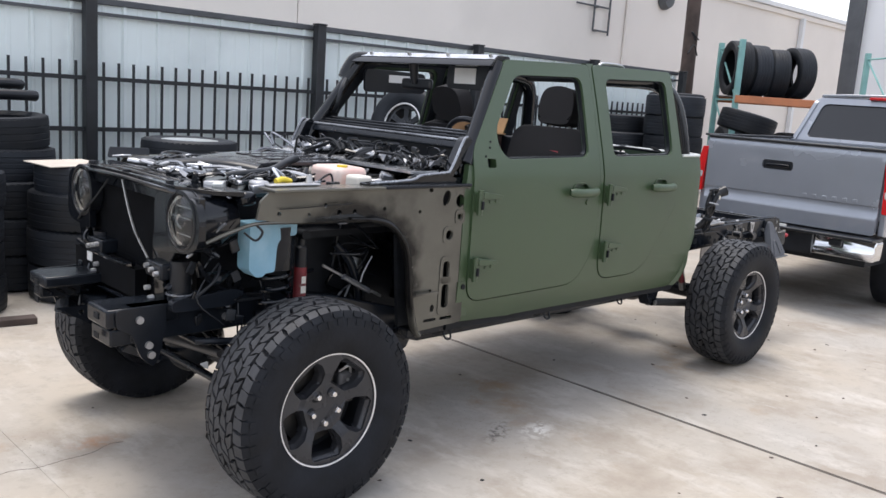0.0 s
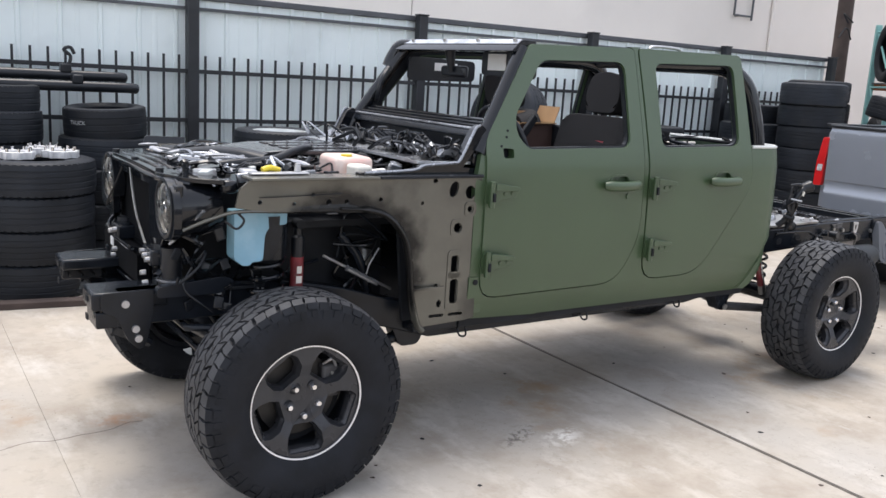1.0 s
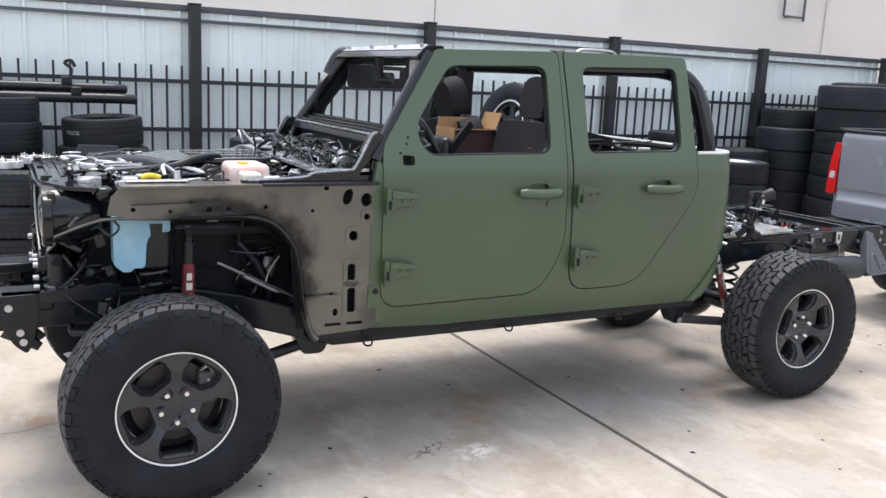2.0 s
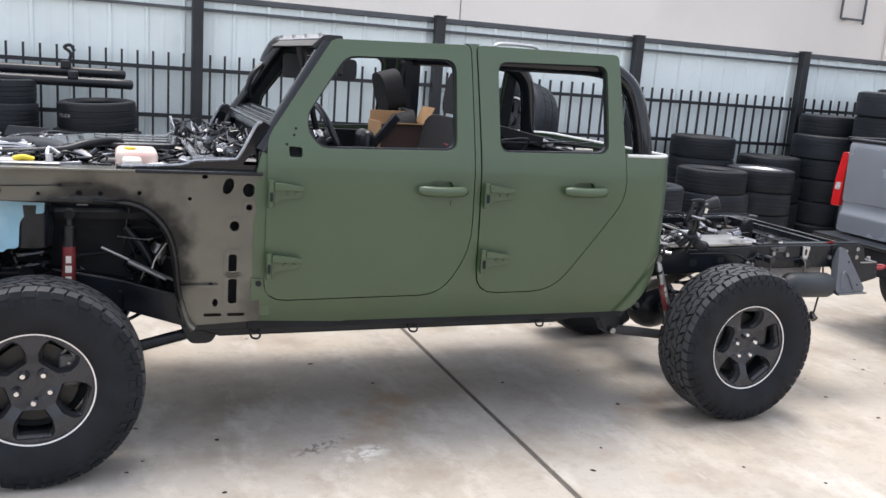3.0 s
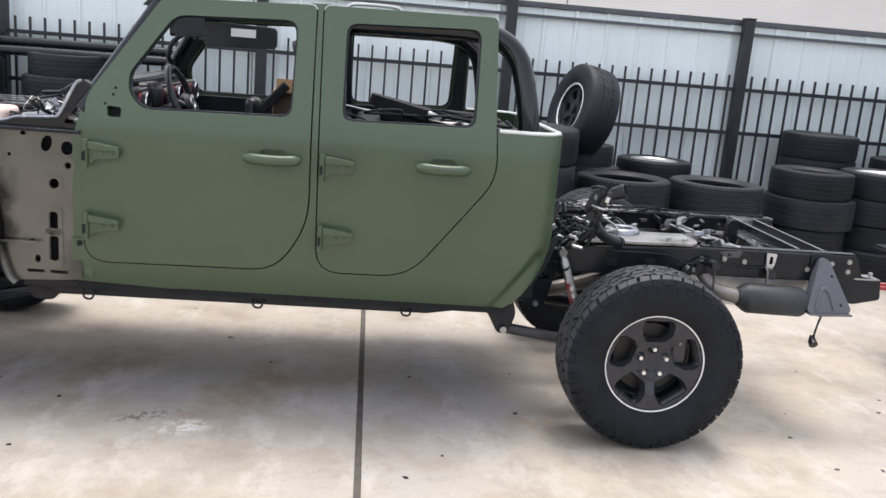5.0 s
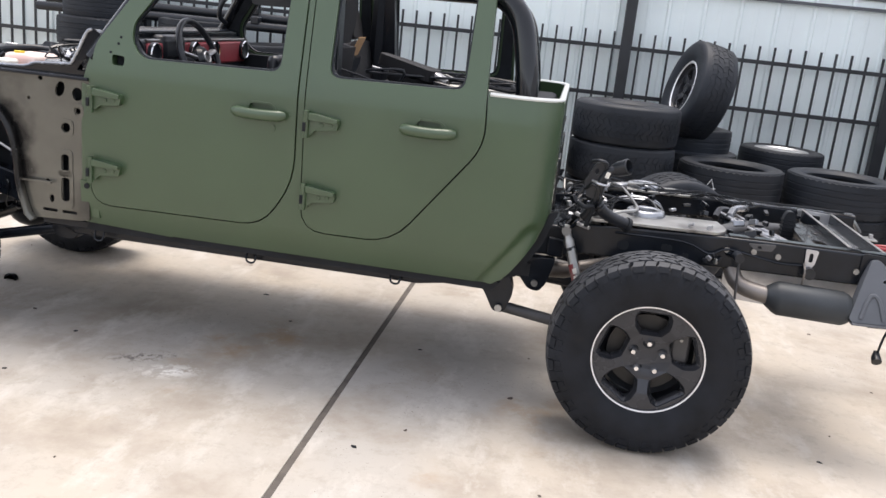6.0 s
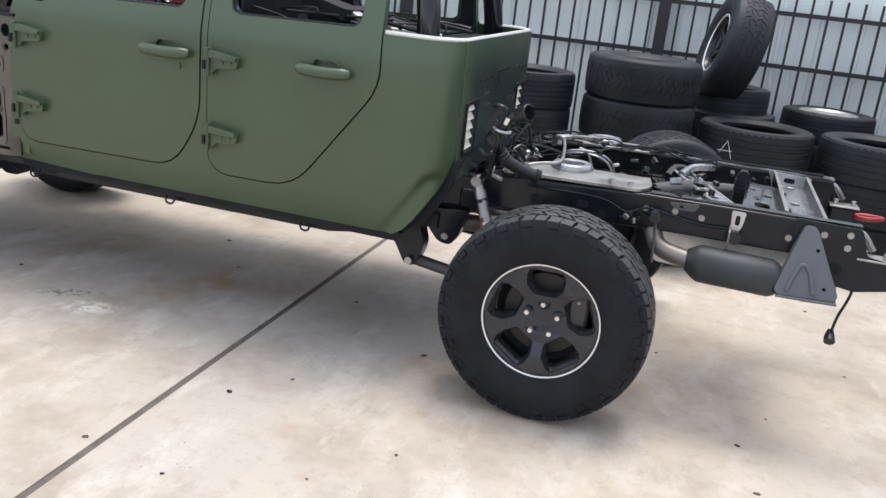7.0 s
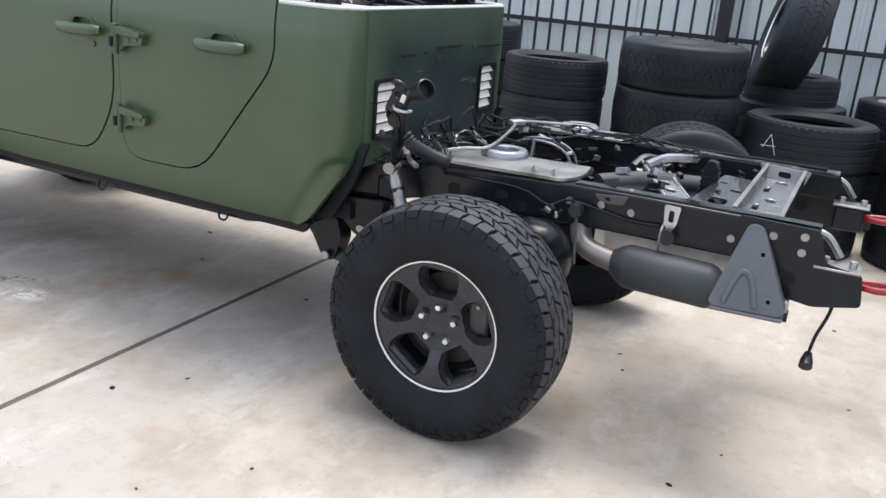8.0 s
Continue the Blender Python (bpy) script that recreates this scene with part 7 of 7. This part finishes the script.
# small hardware in front of the wheel house: hoses, clips and brackets under the lamp
for s in (-1, 1):
    for k in range(9):
        x, z = er.uniform(-0.42, -0.14), er.uniform(0.66, 1.04)
        y = s * er.uniform(0.40, 0.52)
        a, c, d = er.uniform(0.012, 0.03), er.uniform(0.003, 0.008), er.uniform(0.012, 0.03)
        part("bay_bracket", B(-a, a, -c, c, -d, d, pose(x, y, z, er.uniform(-20, 20), er.uniform(-30, 30), er.uniform(-30, 30))), er.choice((BLACK, BLACK, GLOSS, PLASTIC, DULL)), V, bevel=0.005)
    for k in range(12):
        x, z, y = er.uniform(-0.42, -0.16), er.uniform(0.70, 1.10), s * er.uniform(0.36, 0.54)
        pts = [(x, y, z)]
        for j in range(3):
            pts.append((pts[-1][0] + er.uniform(-0.08, 0.12), pts[-1][1] + s * er.uniform(-0.04, 0.04), pts[-1][2] + er.uniform(-0.10, 0.08)))
        part("bay_hose", T(curve(pts, 4), er.choice((0.004, 0.006, 0.010)), 6), er.choice((GLOSS, BLACK, PLASTIC, BLACK, GLOSS)), V)
    part("cable_loop", T(curve([(-0.24, s * 0.60, 1.10), (-0.20, s * 0.62, 1.07), (-0.17, s * 0.62, 1.10), (-0.19, s * 0.60, 1.13)], 5), 0.005, 6), PLASTIC, V)
    part("steering_knuckle", panel(rounded([(-0.14, 0.34), (-0.06, 0.28), (0.08, 0.30), (0.10, 0.52), (0.0, 0.60), (-0.10, 0.54)], 0.03), (), lambda a, b: s * 0.60 - 0.03, 0.06), BLACK, V, "black steering knuckle", bevel=0.012)
part("deflector_tab", panel(rounded([(-0.385, 0.585), (-0.352, 0.59), (-0.350, 0.558), (-0.368, 0.568)], 0.005), (), lambda a, b: -0.55, 0.006), PALERIM, V, "pale torn plastic tab")
# A thin dark bead draws the shade in the apron's groove.
both("apron_crease", lambda: T([(-0.13, -0.672, 1.196), (0.0, -0.675, 1.199), (0.22, -0.675, 1.206)], 0.0022, 6), DULL)
for xa, xb in ((0.16, 0.205),):
    both("flange_pad", lambda: B(xa, xb, -0.672, -0.655, 1.120, 1.127), DUSTY, "grey rubber pad", bevel=0.003)
for s in (-1, 1):
    for k in range(4):
        part("horn_rib", B(-0.66 + 0.05 * k, -0.652 + 0.05 * k, s * 0.313 - 0.085, s * 0.313 + 0.085, 0.722, 0.730), GLOSS, V)
    part("horn_gusset", panel(rounded([(-0.64, 0.655), (-0.50, 0.655), (-0.43, 0.58), (-0.47, 0.555), (-0.56, 0.61)], 0.012), (oval(-0.53, 0.625, 0.012, 0.012, 0, 10),), lambda a, b: s * 0.25 - 0.006, 0.012), BLACK, V, "black horn gusset", bevel=0.004)

# ---------------------------------------------------------------- parked blue-grey pickup
P = empty("parked_pickup", pose(5.72, -0.03, 0) @ Matrix.Diagonal((1, 0.88, 1, 1)), "parked blue-grey crew-cab pickup seen from its tailgate", "pickup truck")
for s in (-1, 1):
    arch = [(0.95 + 0.46 * math.cos(a), 0.62 + 0.46 * math.sin(a)) for a in [math.pi * k / 10 for k in range(11)]]
    side = [(0.03, 0.74), (0.03, 1.40), (0.06, 1.46), (1.80, 1.46), (1.80, 0.68)] + [(x, max(z, 0.68)) for x, z in arch]
    part("bed_side", panel(side, (), lambda a, b: s * (0.99 - 0.03 * max(0, (b - 1.2) / 0.3)) - (0.06 if s > 0 else 0), 0.06, (1.0, 1.2, 1.3)), TRUCK, P, "blue-grey bed side", bevel=0.015)
    lens = [(0.955, 0.93), (1.045, 0.93), (1.035, 1.15), (0.995, 1.36), (0.925, 1.36), (0.945, 1.15)]
    bm = panel(rounded(lens, 0.02, 3), (), lambda a, b: -0.012, 0.12, (1.0, 1.1, 1.2, 1.3), "x")
    lamp = part("tail_lamp", bm if s > 0 else mirrored(bm), LENSRED, P, "red tail lamp", bevel=0.012)
    bm = panel(rounded([(0.965, 1.06), (1.02, 1.06), (1.015, 1.12), (0.96, 1.12)], 0.01, 2), (), lambda a, b: -0.0155, 0.01, (), "x")
    part("reversing_lens", bm if s > 0 else mirrored(bm), LAMPGLASS, lamp, "clear reversing lens")
    part("bed_rail", B(0.02, 1.80, s * 0.955 - 0.05, s * 0.955 + 0.05, 1.462, 1.482), PLASTIC, P, bevel=0.006)
    bm = bmesh.new()
    carcass(bm, 0.40, 0.28, 0.22, 48)
    bmesh.ops.translate(bm, vec=(0.95, s * 0.84, 0.40), verts=bm.verts)
    w = part("wheel", bm, RUBBER, P, "black road tyre on an alloy rim")
    bm = lathe(bmesh.new(), [(0, -0.08), (0.08, -0.08), (0.2, -0.11), (0.222, -0.12), (0.222, 0.1), (0, 0.1)], 36, False)
    if s > 0:
        mirrored(bm)
    bmesh.ops.translate(bm, vec=(0.95, s * 0.84, 0.40), verts=bm.verts)
    part("rim", bm, MACHINED, w)
gate = part("tailgate", panel(rounded([(-0.915, 0.74), (0.915, 0.74), (0.925, 1.45), (-0.925, 1.45)], [0.03, 0.03, 0.04, 0.04]), (slot(0.125, 1.25, 0.33, 0.085),), lambda y, z: -0.012 + 0.05 * max(0, (z - 1.40) / 0.06) ** 2 * 0.4 + (0.012 if 0.90 < z < 0.985 else 0), 0.06, (0.86, 0.89, 0.905, 0.98, 0.99, 1.1, 1.25, 1.36, 1.40, 1.42), "x"), TRUCK, P, "blue-grey tailgate", bevel=0.01)
part("gate_spoiler", B(-0.025, 0.09, -0.93, 0.93, 1.45, 1.475), PLASTIC, gate, "black tailgate spoiler", bevel=0.01)
part("gate_handle", B(-0.004, 0.02, -0.035, 0.285, 1.21, 1.29), PLASTIC, gate, "black tailgate handle", bevel=0.014)
part("handle_lever", B(-0.020, -0.002, 0.0, 0.25, 1.232, 1.262), GLOSS, gate, bevel=0.008)
# the stamped maker's lettering, kept as plain bars
for k in range(6):
    part("stamped_bar", B(-0.0145, -0.008, -0.72 + 0.10 * k, -0.675 + 0.10 * k, 1.0, 1.03), TRUCK, gate, bevel=0.004)
part("bed_floor", B(0.05, 1.78, -0.90, 0.90, 0.80, 0.86), PLASTIC, P)
part("bed_head", B(1.74, 1.80, -0.93, 0.93, 0.80, 1.46), TRUCK, P)
part("under_tray", B(0.06, 5.6, -0.85, 0.85, 0.45, 0.74), DULL, P, "dark underbody")
bump = part("rear_bumper", panel(rounded([(-0.98, 0.52), (0.98, 0.52), (0.99, 0.70), (-0.99, 0.70)], 0.03), (), lambda y, z: -0.13 + 0.08 * (abs(y) / 0.98) ** 4, 0.12, (0.58, 0.64), "x"), CHROME, P, "chrome rear bumper", bevel=0.02)
part("bumper_step", B(-0.20, 0.05, -0.99, 0.99, 0.70, 0.725), PLASTIC, bump, "black bumper step", bevel=0.008)
part("plate_recess", B(-0.150, -0.110, -0.40, 0.50, 0.515, 0.727), PLASTIC, bump, "black plate recess")
plate = part("number_plate", B(-0.162, -0.154, -0.13, 0.175, 0.595, 0.745), PAPER, P, "white number plate with dark bars", bevel=0.003)
for k in range(5):
    part("plate_bar", B(-0.165, -0.1622, -0.105 + 0.05 * k, -0.075 + 0.05 * k, 0.625, 0.695), IRON, plate)
part("plate_bar", B(-0.165, -0.1622, -0.05, 0.10, 0.712, 0.728), IRON, plate)
part("hitch", B(-0.20, 0.1, 0.0, 0.08, 0.43, 0.51), BLACK, P, bevel=0.008)
for yy in (-0.62, 0.68):
    part("bumper_sensor", B(-0.14, -0.10, yy - 0.06, yy + 0.06, 0.62, 0.68), PLASTIC, bump, bevel=0.01)
# cab of the parked pickup
CABP = rounded([(1.83, 0.70), (1.83, 1.44), (2.03, 1.90), (2.25, 1.945), (3.5, 1.95), (3.85, 1.90), (4.55, 1.42), (5.6, 1.34), (5.72, 1.1), (5.72, 0.70)], 0.06)


def cab_y(s):
    return lambda a, b: s * (0.97 - 0.33 * max(0, b - 1.42)) - (0.05 if s > 0 else 0)


for s in (-1, 1):
    side_glass = [rounded([(2.05, 1.46), (2.75, 1.46), (2.72, 1.84), (2.2, 1.84)], 0.05), rounded([(2.86, 1.46), (4.15, 1.46), (3.75, 1.84), (2.84, 1.84)], 0.05)]
    part("cab_side", panel(CABP, side_glass, cab_y(s), 0.05, (1.2, 1.42, 1.6, 1.8)), TRUCK, P, "blue-grey cab side", bevel=0.01)
    for g in side_glass:
        part("side_window", panel(g, (), lambda a, b: cab_y(s)(a, b) + (0.012 if s < 0 else -0.0), 0.03, (1.6,)), GLASS, P, "dark tinted side window")
part("cab_rear_wall", B(1.86, 1.90, -0.93, 0.93, 0.75, 1.46), TRUCK, P)
bm = panel(rounded([(-0.93, 1.44), (0.93, 1.44), (0.80, 1.93), (-0.80, 1.93)], [0.02, 0.02, 0.1, 0.1]), (rounded([(-0.80, 1.49), (0.80, 1.49), (0.70, 1.86), (-0.70, 1.86)], 0.07),), lambda y, z: 1.85 + 0.42 * (z - 1.44), 0.05, (1.6, 1.75), "x")
part("rear_window_surround", bm, TRUCK, P, bevel=0.01)
part("rear_window", panel(rounded([(-0.82, 1.47), (0.82, 1.47), (0.72, 1.88), (-0.72, 1.88)], 0.07), (), lambda y, z: 1.868 + 0.42 * (z - 1.44), 0.01, (), "x"), GLASS, P, "dark tinted rear window")
part("cab_roof", panel(rounded([(2.05, -0.78), (3.75, -0.78), (3.75, 0.78), (2.05, 0.78)], 0.1), (), lambda a, b: 1.925 + 0.03 * math.cos(b * 1.8), 0.03, (-0.4, 0, 0.4), "z"), TRUCK, P, "blue-grey roof", bevel=0.01)
part("brake_lamp", B(2.02, 2.10, -0.16, 0.16, 1.925, 1.955), LENSRED, P, "red high brake lamp", bevel=0.006)
part("hood", B(4.4, 5.7, -0.9, 0.9, 1.20, 1.34), TRUCK, P, bevel=0.06)
for s in (-1, 1):
    bm = bmesh.new()
    carcass(bm, 0.40, 0.28, 0.22, 40)
    bmesh.ops.translate(bm, vec=(4.65, s * 0.84, 0.40), verts=bm.verts)
    part("wheel", bm, RUBBER, P, "black road tyre")

# ---------------------------------------------------------------- storage rack with tyres
RK = pose(10.45, 3.05, 0, 0, 0, -43)
rack = empty("storage_rack", RK, "teal steel storage rack with an orange beam", "rack")
for x in (0, 2.4):
    for y in (0, 0.95):
        part("upright", B(x - 0.04, x + 0.04, y - 0.035, y + 0.035, 0, 2.8), TEAL, rack, "teal upright", bevel=0.005)
    for z0, z1 in ((0.3, 1.1), (1.1, 1.9), (1.9, 2.7)):
        part("brace", T([(x, 0.0, z0), (x, 0.95, z1)], 0.016, 6), TEAL, rack)
        part("brace", T([(x, 0.0, z1), (x, 0.95, z1)], 0.016, 6), TEAL, rack)
for z in (0.55, 1.86):
    for y in (-0.05, 1.0):
        part("beam", B(-0.03, 2.43, y - 0.025, y + 0.025, z, z + 0.11), ORANGE, rack, "orange load beam", bevel=0.005)
    part("deck", B(0.0, 2.4, -0.02, 0.97, z + 0.09, z + 0.105), CAPGREY, rack)
for k in range(4):
    for z in (0.655, 1.965):
        f = (1.04, 1.0, 0.93, 1.0)[k]
        r = (0.40 if k % 2 else 0.405) * f
        ob = tyre_thing("tyre", "wide" if k % 2 else "big", RK @ pose(0.10 + (0, 0.31, 0.63, 0.95)[k], 0.42 + 0.05 * (k % 2), z + r, 0, 0, 90 + (0, 4, -6, 10)[k]) @ pose(0, 0, 0, 0, 40 * k, 0) @ Matrix.Scale(f, 4))
        tagged(ob, "black tyre standing upright on the rack", "tyre", "tyres on the rack")
# ---------------------------------------------------------------- loose things by the fence


def loose(kind, m, label, category="tyre"):
    ob = tyre_thing("tyre", kind, m)
    return tagged(ob, label, category, "loose tyres")


def spoked_rim(parent, R, w, material, n=6):
    """An alloy wheel for a tyre whose axis is y."""
    outer = [((R - 0.01) * math.cos(k * math.tau / 48), (R - 0.01) * math.sin(k * math.tau / 48)) for k in range(48)]
    holes = []
    for k in range(n):
        a = k * math.tau / n
        d = math.tau / n * 0.32
        holes.append(rounded([(R * q * math.cos(a + e), R * q * math.sin(a + e)) for q, e in ((0.42, -d * 0.7), (0.42, d * 0.7), (0.82, d), (0.86, 0), (0.82, -d))], 0.012, 2))
    part("rim_face", panel(outer, holes, lambda a, b: -w * 0.34 + 0.03 * (1 - math.hypot(a, b) / R), 0.03), material, parent, "bright alloy wheel face", bevel=0.004)
    bm = lathe(bmesh.new(), [(R - 0.015, -w * 0.30), (R + 0.004, -w * 0.46), (R + 0.012, -w * 0.42), (R + 0.002, w * 0.4), (R - 0.012, w * 0.4)], 44)
    part("rim_barrel", bm, material, parent)
    bm = lathe(bmesh.new(), [(0, -w * 0.40), (R * 0.2, -w * 0.38), (R * 0.22, -w * 0.25), (0, -w * 0.25)], 20, False)
    part("hub_cap", bm, material, parent)


# a mounted wheel leaning on the fence, up on a stack
lean = tyre_thing("spare_wheel", "terrain", pose(4.05, 3.30, 1.31, 0, 0, -77) @ pose(0, 0, 0, -13, 0, 0))
tagged(lean, "knobbly mounted wheel leaning upright on a tyre stack", "wheel")
spoked_rim(lean, 0.222, 0.29, RIMGREY, 6)
bm = lathe(bmesh.new(), [(0.212, -0.128), (0.222, -0.136), (0.232, -0.132), (0.228, -0.12)], 44)
part("rim_lip", bm, MACHINED, lean, "bright rim lip")
loose("terrain", pose(3.80, 1.60, 0.43, 0, 0, 20) @ pose(0, 0, 0, 4, 0, 0), "knobbly tyre standing on its tread")
loose("wide", pose(9.72, 2.45, 1.565, 90, 0, 0) @ pose(0, 0, 0, 10, 0, -8), "worn black tyre tilted on top of a stack")
# a painted-on tyre with handwriting
ttyre = loose("drum", pose(0.20, 3.57, 1.180, 90, 0, 0) @ pose(0, 0, 0, 0, 0, 0) @ pose(0, 0, 0, 2, 0, 3), "slim black tyre with chalk handwriting")
bm = text_mesh("TRUCK", 0.042, 0.0006)
for v in bm.verts:
    a = v.co.x / 0.325
    v.co = Vector((0.327 * math.sin(a), -0.327 * math.cos(a), v.co.y))
bmesh.ops.transform(bm, matrix=ttyre.matrix_world.inverted() @ pose(0.20, 3.57, 1.175, 0, 0, -50), verts=bm.verts)
part("chalk_writing", bm, CHALK, ttyre, "chalk lettering", smooth=0)
# chalk letter on the large open tyre
at = [o for o in scene.objects if o.name.startswith("tyre") and not o.parent and abs(o.matrix_world.translation.x - 4.31) < 0.06 and abs(o.matrix_world.translation.y - 2.66) < 0.06]
at = max(at, key=lambda o: o.matrix_world.translation.z)
bm = bmesh.new()
for p0, p1 in (((-0.045, -0.035), (0.005, 0.055)), ((0.005, 0.055), (0.05, -0.065)), ((-0.06, -0.02), (0.045, -0.012))):
    pts = []
    for k in range(7):
        t = k / 6
        u, z = p0[0] + (p1[0] - p0[0]) * t, p0[1] + (p1[1] - p0[1]) * t
        a = u / 0.405
        pts.append((0.4085 * math.sin(a), -0.4085 * math.cos(a), z))
    tube(bm, pts, 0.0024, 5)
c = at.matrix_world.translation
bmesh.ops.transform(bm, matrix=at.matrix_world.inverted() @ pose(c.x, c.y, c.z, 0, 0, -28), verts=bm.verts)
part("chalk_letter", bm, CHALK, at, "chalk letter")

# an alloy wheel lying on the stack behind the engine
top = tyre_thing("spare_wheel", "wide", pose(1.60, 3.33, 0.873 + 0.142, 90, 0, 0) @ pose(0, 0, 0, 180, 0, 0))
tagged(top, "tyre on a pale alloy wheel lying flat on a stack", "wheel")
spoked_rim(top, 0.23, 0.285, PALERIM, 5)
# plates of tin on top of two stacks
for x, y, z in ((6.13, 2.92, 0.93), (6.85, 3.04, 0.985), (4.89, 3.62, 0.905)):
    bm = lathe(bmesh.new(), [(0, -0.02), (0.17, -0.02), (0.20, -0.012), (0.225, -0.03), (0.23, 0.0), (0, 0.0)], 32, False)
    ob = part("steel_rim", bm, ALU, None)
    ob.matrix_world = pose(x, y, z - 0.045, -90, 0, 0)
    tagged(ob, "pale steel wheel disc lying in a tyre", "wheel")

# wheel spacers on the front stack
for x, y in ((-0.55, 2.83), (-0.25, 2.90), (-0.33, 3.14)):
    sp = empty("wheel_spacer", pose(x, y, 0.963) @ Matrix.Diagonal((1.45, 1.45, 1.0, 1)), "bright machined aluminium wheel spacer", "wheel spacer", "spacers on the stack")
    bm = bmesh.new()
    n = 8
    pts = []
    for k in range(n * 4):
        r = 0.088 if k % 4 in (0, 1) else 0.072
        pts.append((r * math.cos(k * math.tau / (n * 4)), r * math.sin(k * math.tau / (n * 4))))
    bm.free()
    part("ring", panel(pts, ([(0.045 * math.cos(-k * math.tau / 20), 0.045 * math.sin(-k * math.tau / 20)) for k in range(20)],), lambda a, b: 0.0, 0.05, (), "z"), MACHINED, sp, bevel=0.002)
    for k in range(n):
        a = (k + 0.12) * math.tau / n
        part("stud", T([(0.068 * math.cos(a), 0.068 * math.sin(a), 0.05), (0.068 * math.cos(a), 0.068 * math.sin(a), 0.075)], 0.007, 8), CHROME, sp)

# side steps lying across the stacks
for k, (y, z, x1) in enumerate(((3.80, 1.525, 0.41), (3.66, 1.445, 0.47))):
    st = empty("side_step", pose(0, y, z), "long black tubular side step lying on tyres", "side step", "side steps")
    part("step_tube", T(curve([(-2.2, 0, -0.02), (-1.0, 0, -0.005), (x1 - 0.25, 0, 0), (x1 - 0.06, 0.01, 0.0), (x1, 0.04, -0.005)], 5), 0.042, 14), PLASTIC, st)
    part("step_bracket", B(x1 - 0.50, x1 - 0.42, -0.045, 0.045, 0.02, 0.09), PLASTIC, st, bevel=0.01)
    if k == 0:
        part("step_strut", T(curve([(x1 - 0.44, 0, 0.06), (x1 - 0.42, 0, 0.15), (x1 - 0.47, 0, 0.20), (x1 - 0.42, 0, 0.22), (x1 - 0.39, 0, 0.17)], 4), 0.014, 8), PLASTIC, st)
stack(-1.6, 3.75, ["wide", "wide", "wide", "wide", "wide", "road"])
stack(-1.45, 2.95, ["wide", "wide", "wide", "wide"])
# flattened cardboard and a dark plank
card = empty("cardboard_sheet", pose(0.53, 2.95, 1.0, 2, 0, 12), "flattened cardboard sheet on a tyre stack", "cardboard")
part("sheet", B(-0.36, 0.10, -0.20, 0.14, -0.003, 0.003), PALECARD, card)
plank = part("timber_plank", B(-0.55, 0.55, -0.05, 0.05, 0, 0.045), BARK, None, bevel=0.005)
plank.matrix_world = pose(-0.55, 2.42, 0, 0, 0, -8)
tagged(plank, "dark timber plank lying on the concrete", "plank")

# ---------------------------------------------------------------- inside the cab
bx = empty("cardboard_box", pose(1.755, 0.15, 1.09, 0, 0, 3), "open brown cardboard box between the seats", "box")
for a in ((-0.135, -0.129, -0.13, 0.07, 0, 0.38), (0.129, 0.135, -0.13, 0.07, 0, 0.38), (-0.129, 0.129, 0.064, 0.07, 0, 0.38), (-0.129, 0.129, -0.124, 0.064, 0, 0.008)):
    part("box_wall", B(*a), CARD, bx)
# The shade on this side is put into the darker card colour.
part("box_wall", B(-0.129, 0.129, -0.130, -0.124, 0, 0.368), SHADEDCARD, bx, "box side with its shade painted in")
part("box_flap", B(-0.128, 0.115, 0, 0.005, 0, 0.052, pose(0, 0.066, 0.38, 6, 0, 0)), CARD, bx)
part("box_flap", B(-0.10, 0.0, -0.12, 0.05, 0, 0.005, pose(0.135, 0, 0.375, 0, 112, 0)), CARD, bx)
part("box_flap", B(-0.125, 0.125, -0.03, 0.0, 0, 0.005, pose(0, -0.126, 0.368, -14, 0, 0)), CARD, bx)
bag = part("trim_bundle", B(1.50, 1.572, -0.10, 0.08, 1.088, 1.43), PLASTIC, None, bevel=0.035, segments=3)
part("trim_panel", B(1.88, 1.90, -0.06, 0.26, 1.088, 1.46), PLASTIC, bag, bevel=0.01)
tagged(bag, "bundle of black plastic trim beside the box", "trim")
part("box_support", B(1.48, 1.95, -0.10, 0.26, 0.68, 1.088), PLASTIC, V, "black centre console", bevel=0.03)
manual = part("wiper_arm", B(-0.12, 0.12, -0.012, 0.012, -0.035, 0.012), DULL, None, bevel=0.008)
manual.matrix_world = pose(1.615, -0.05, 1.425, 0, -48, 10)
tagged(manual, "black trim strip lying across the box", "trim strip")

# specks and small leaves on the concrete
lr = random.Random(12)
for k in range(60):
    x, y = lr.uniform(-0.8, 6.0), lr.uniform(-2.6, 1.2)
    bm = bmesh.new()
    r = lr.uniform(0.006, 0.018)
    n = 6
    rim = [bm.verts.new((r * lr.uniform(0.6, 1.5) * math.cos(j * math.tau / n), r * lr.uniform(0.4, 1.0) * math.sin(j * math.tau / n), 0.001)) for j in range(n)]
    tip = bm.verts.new((0, 0, lr.uniform(0.003, 0.007)))
    for j in range(n):
        bm.faces.new((rim[j], rim[(j + 1) % n], tip))
    bm.faces.new(rim[::-1])
    ob = part("leaf_litter", bm, BARK if k % 3 else DULL, None)
    ob.matrix_world = pose(x, y, 0, 0, 0, lr.uniform(0, 360))
    tagged(ob, "small dry leaf scrap on the concrete", "debris", "scraps on the concrete")
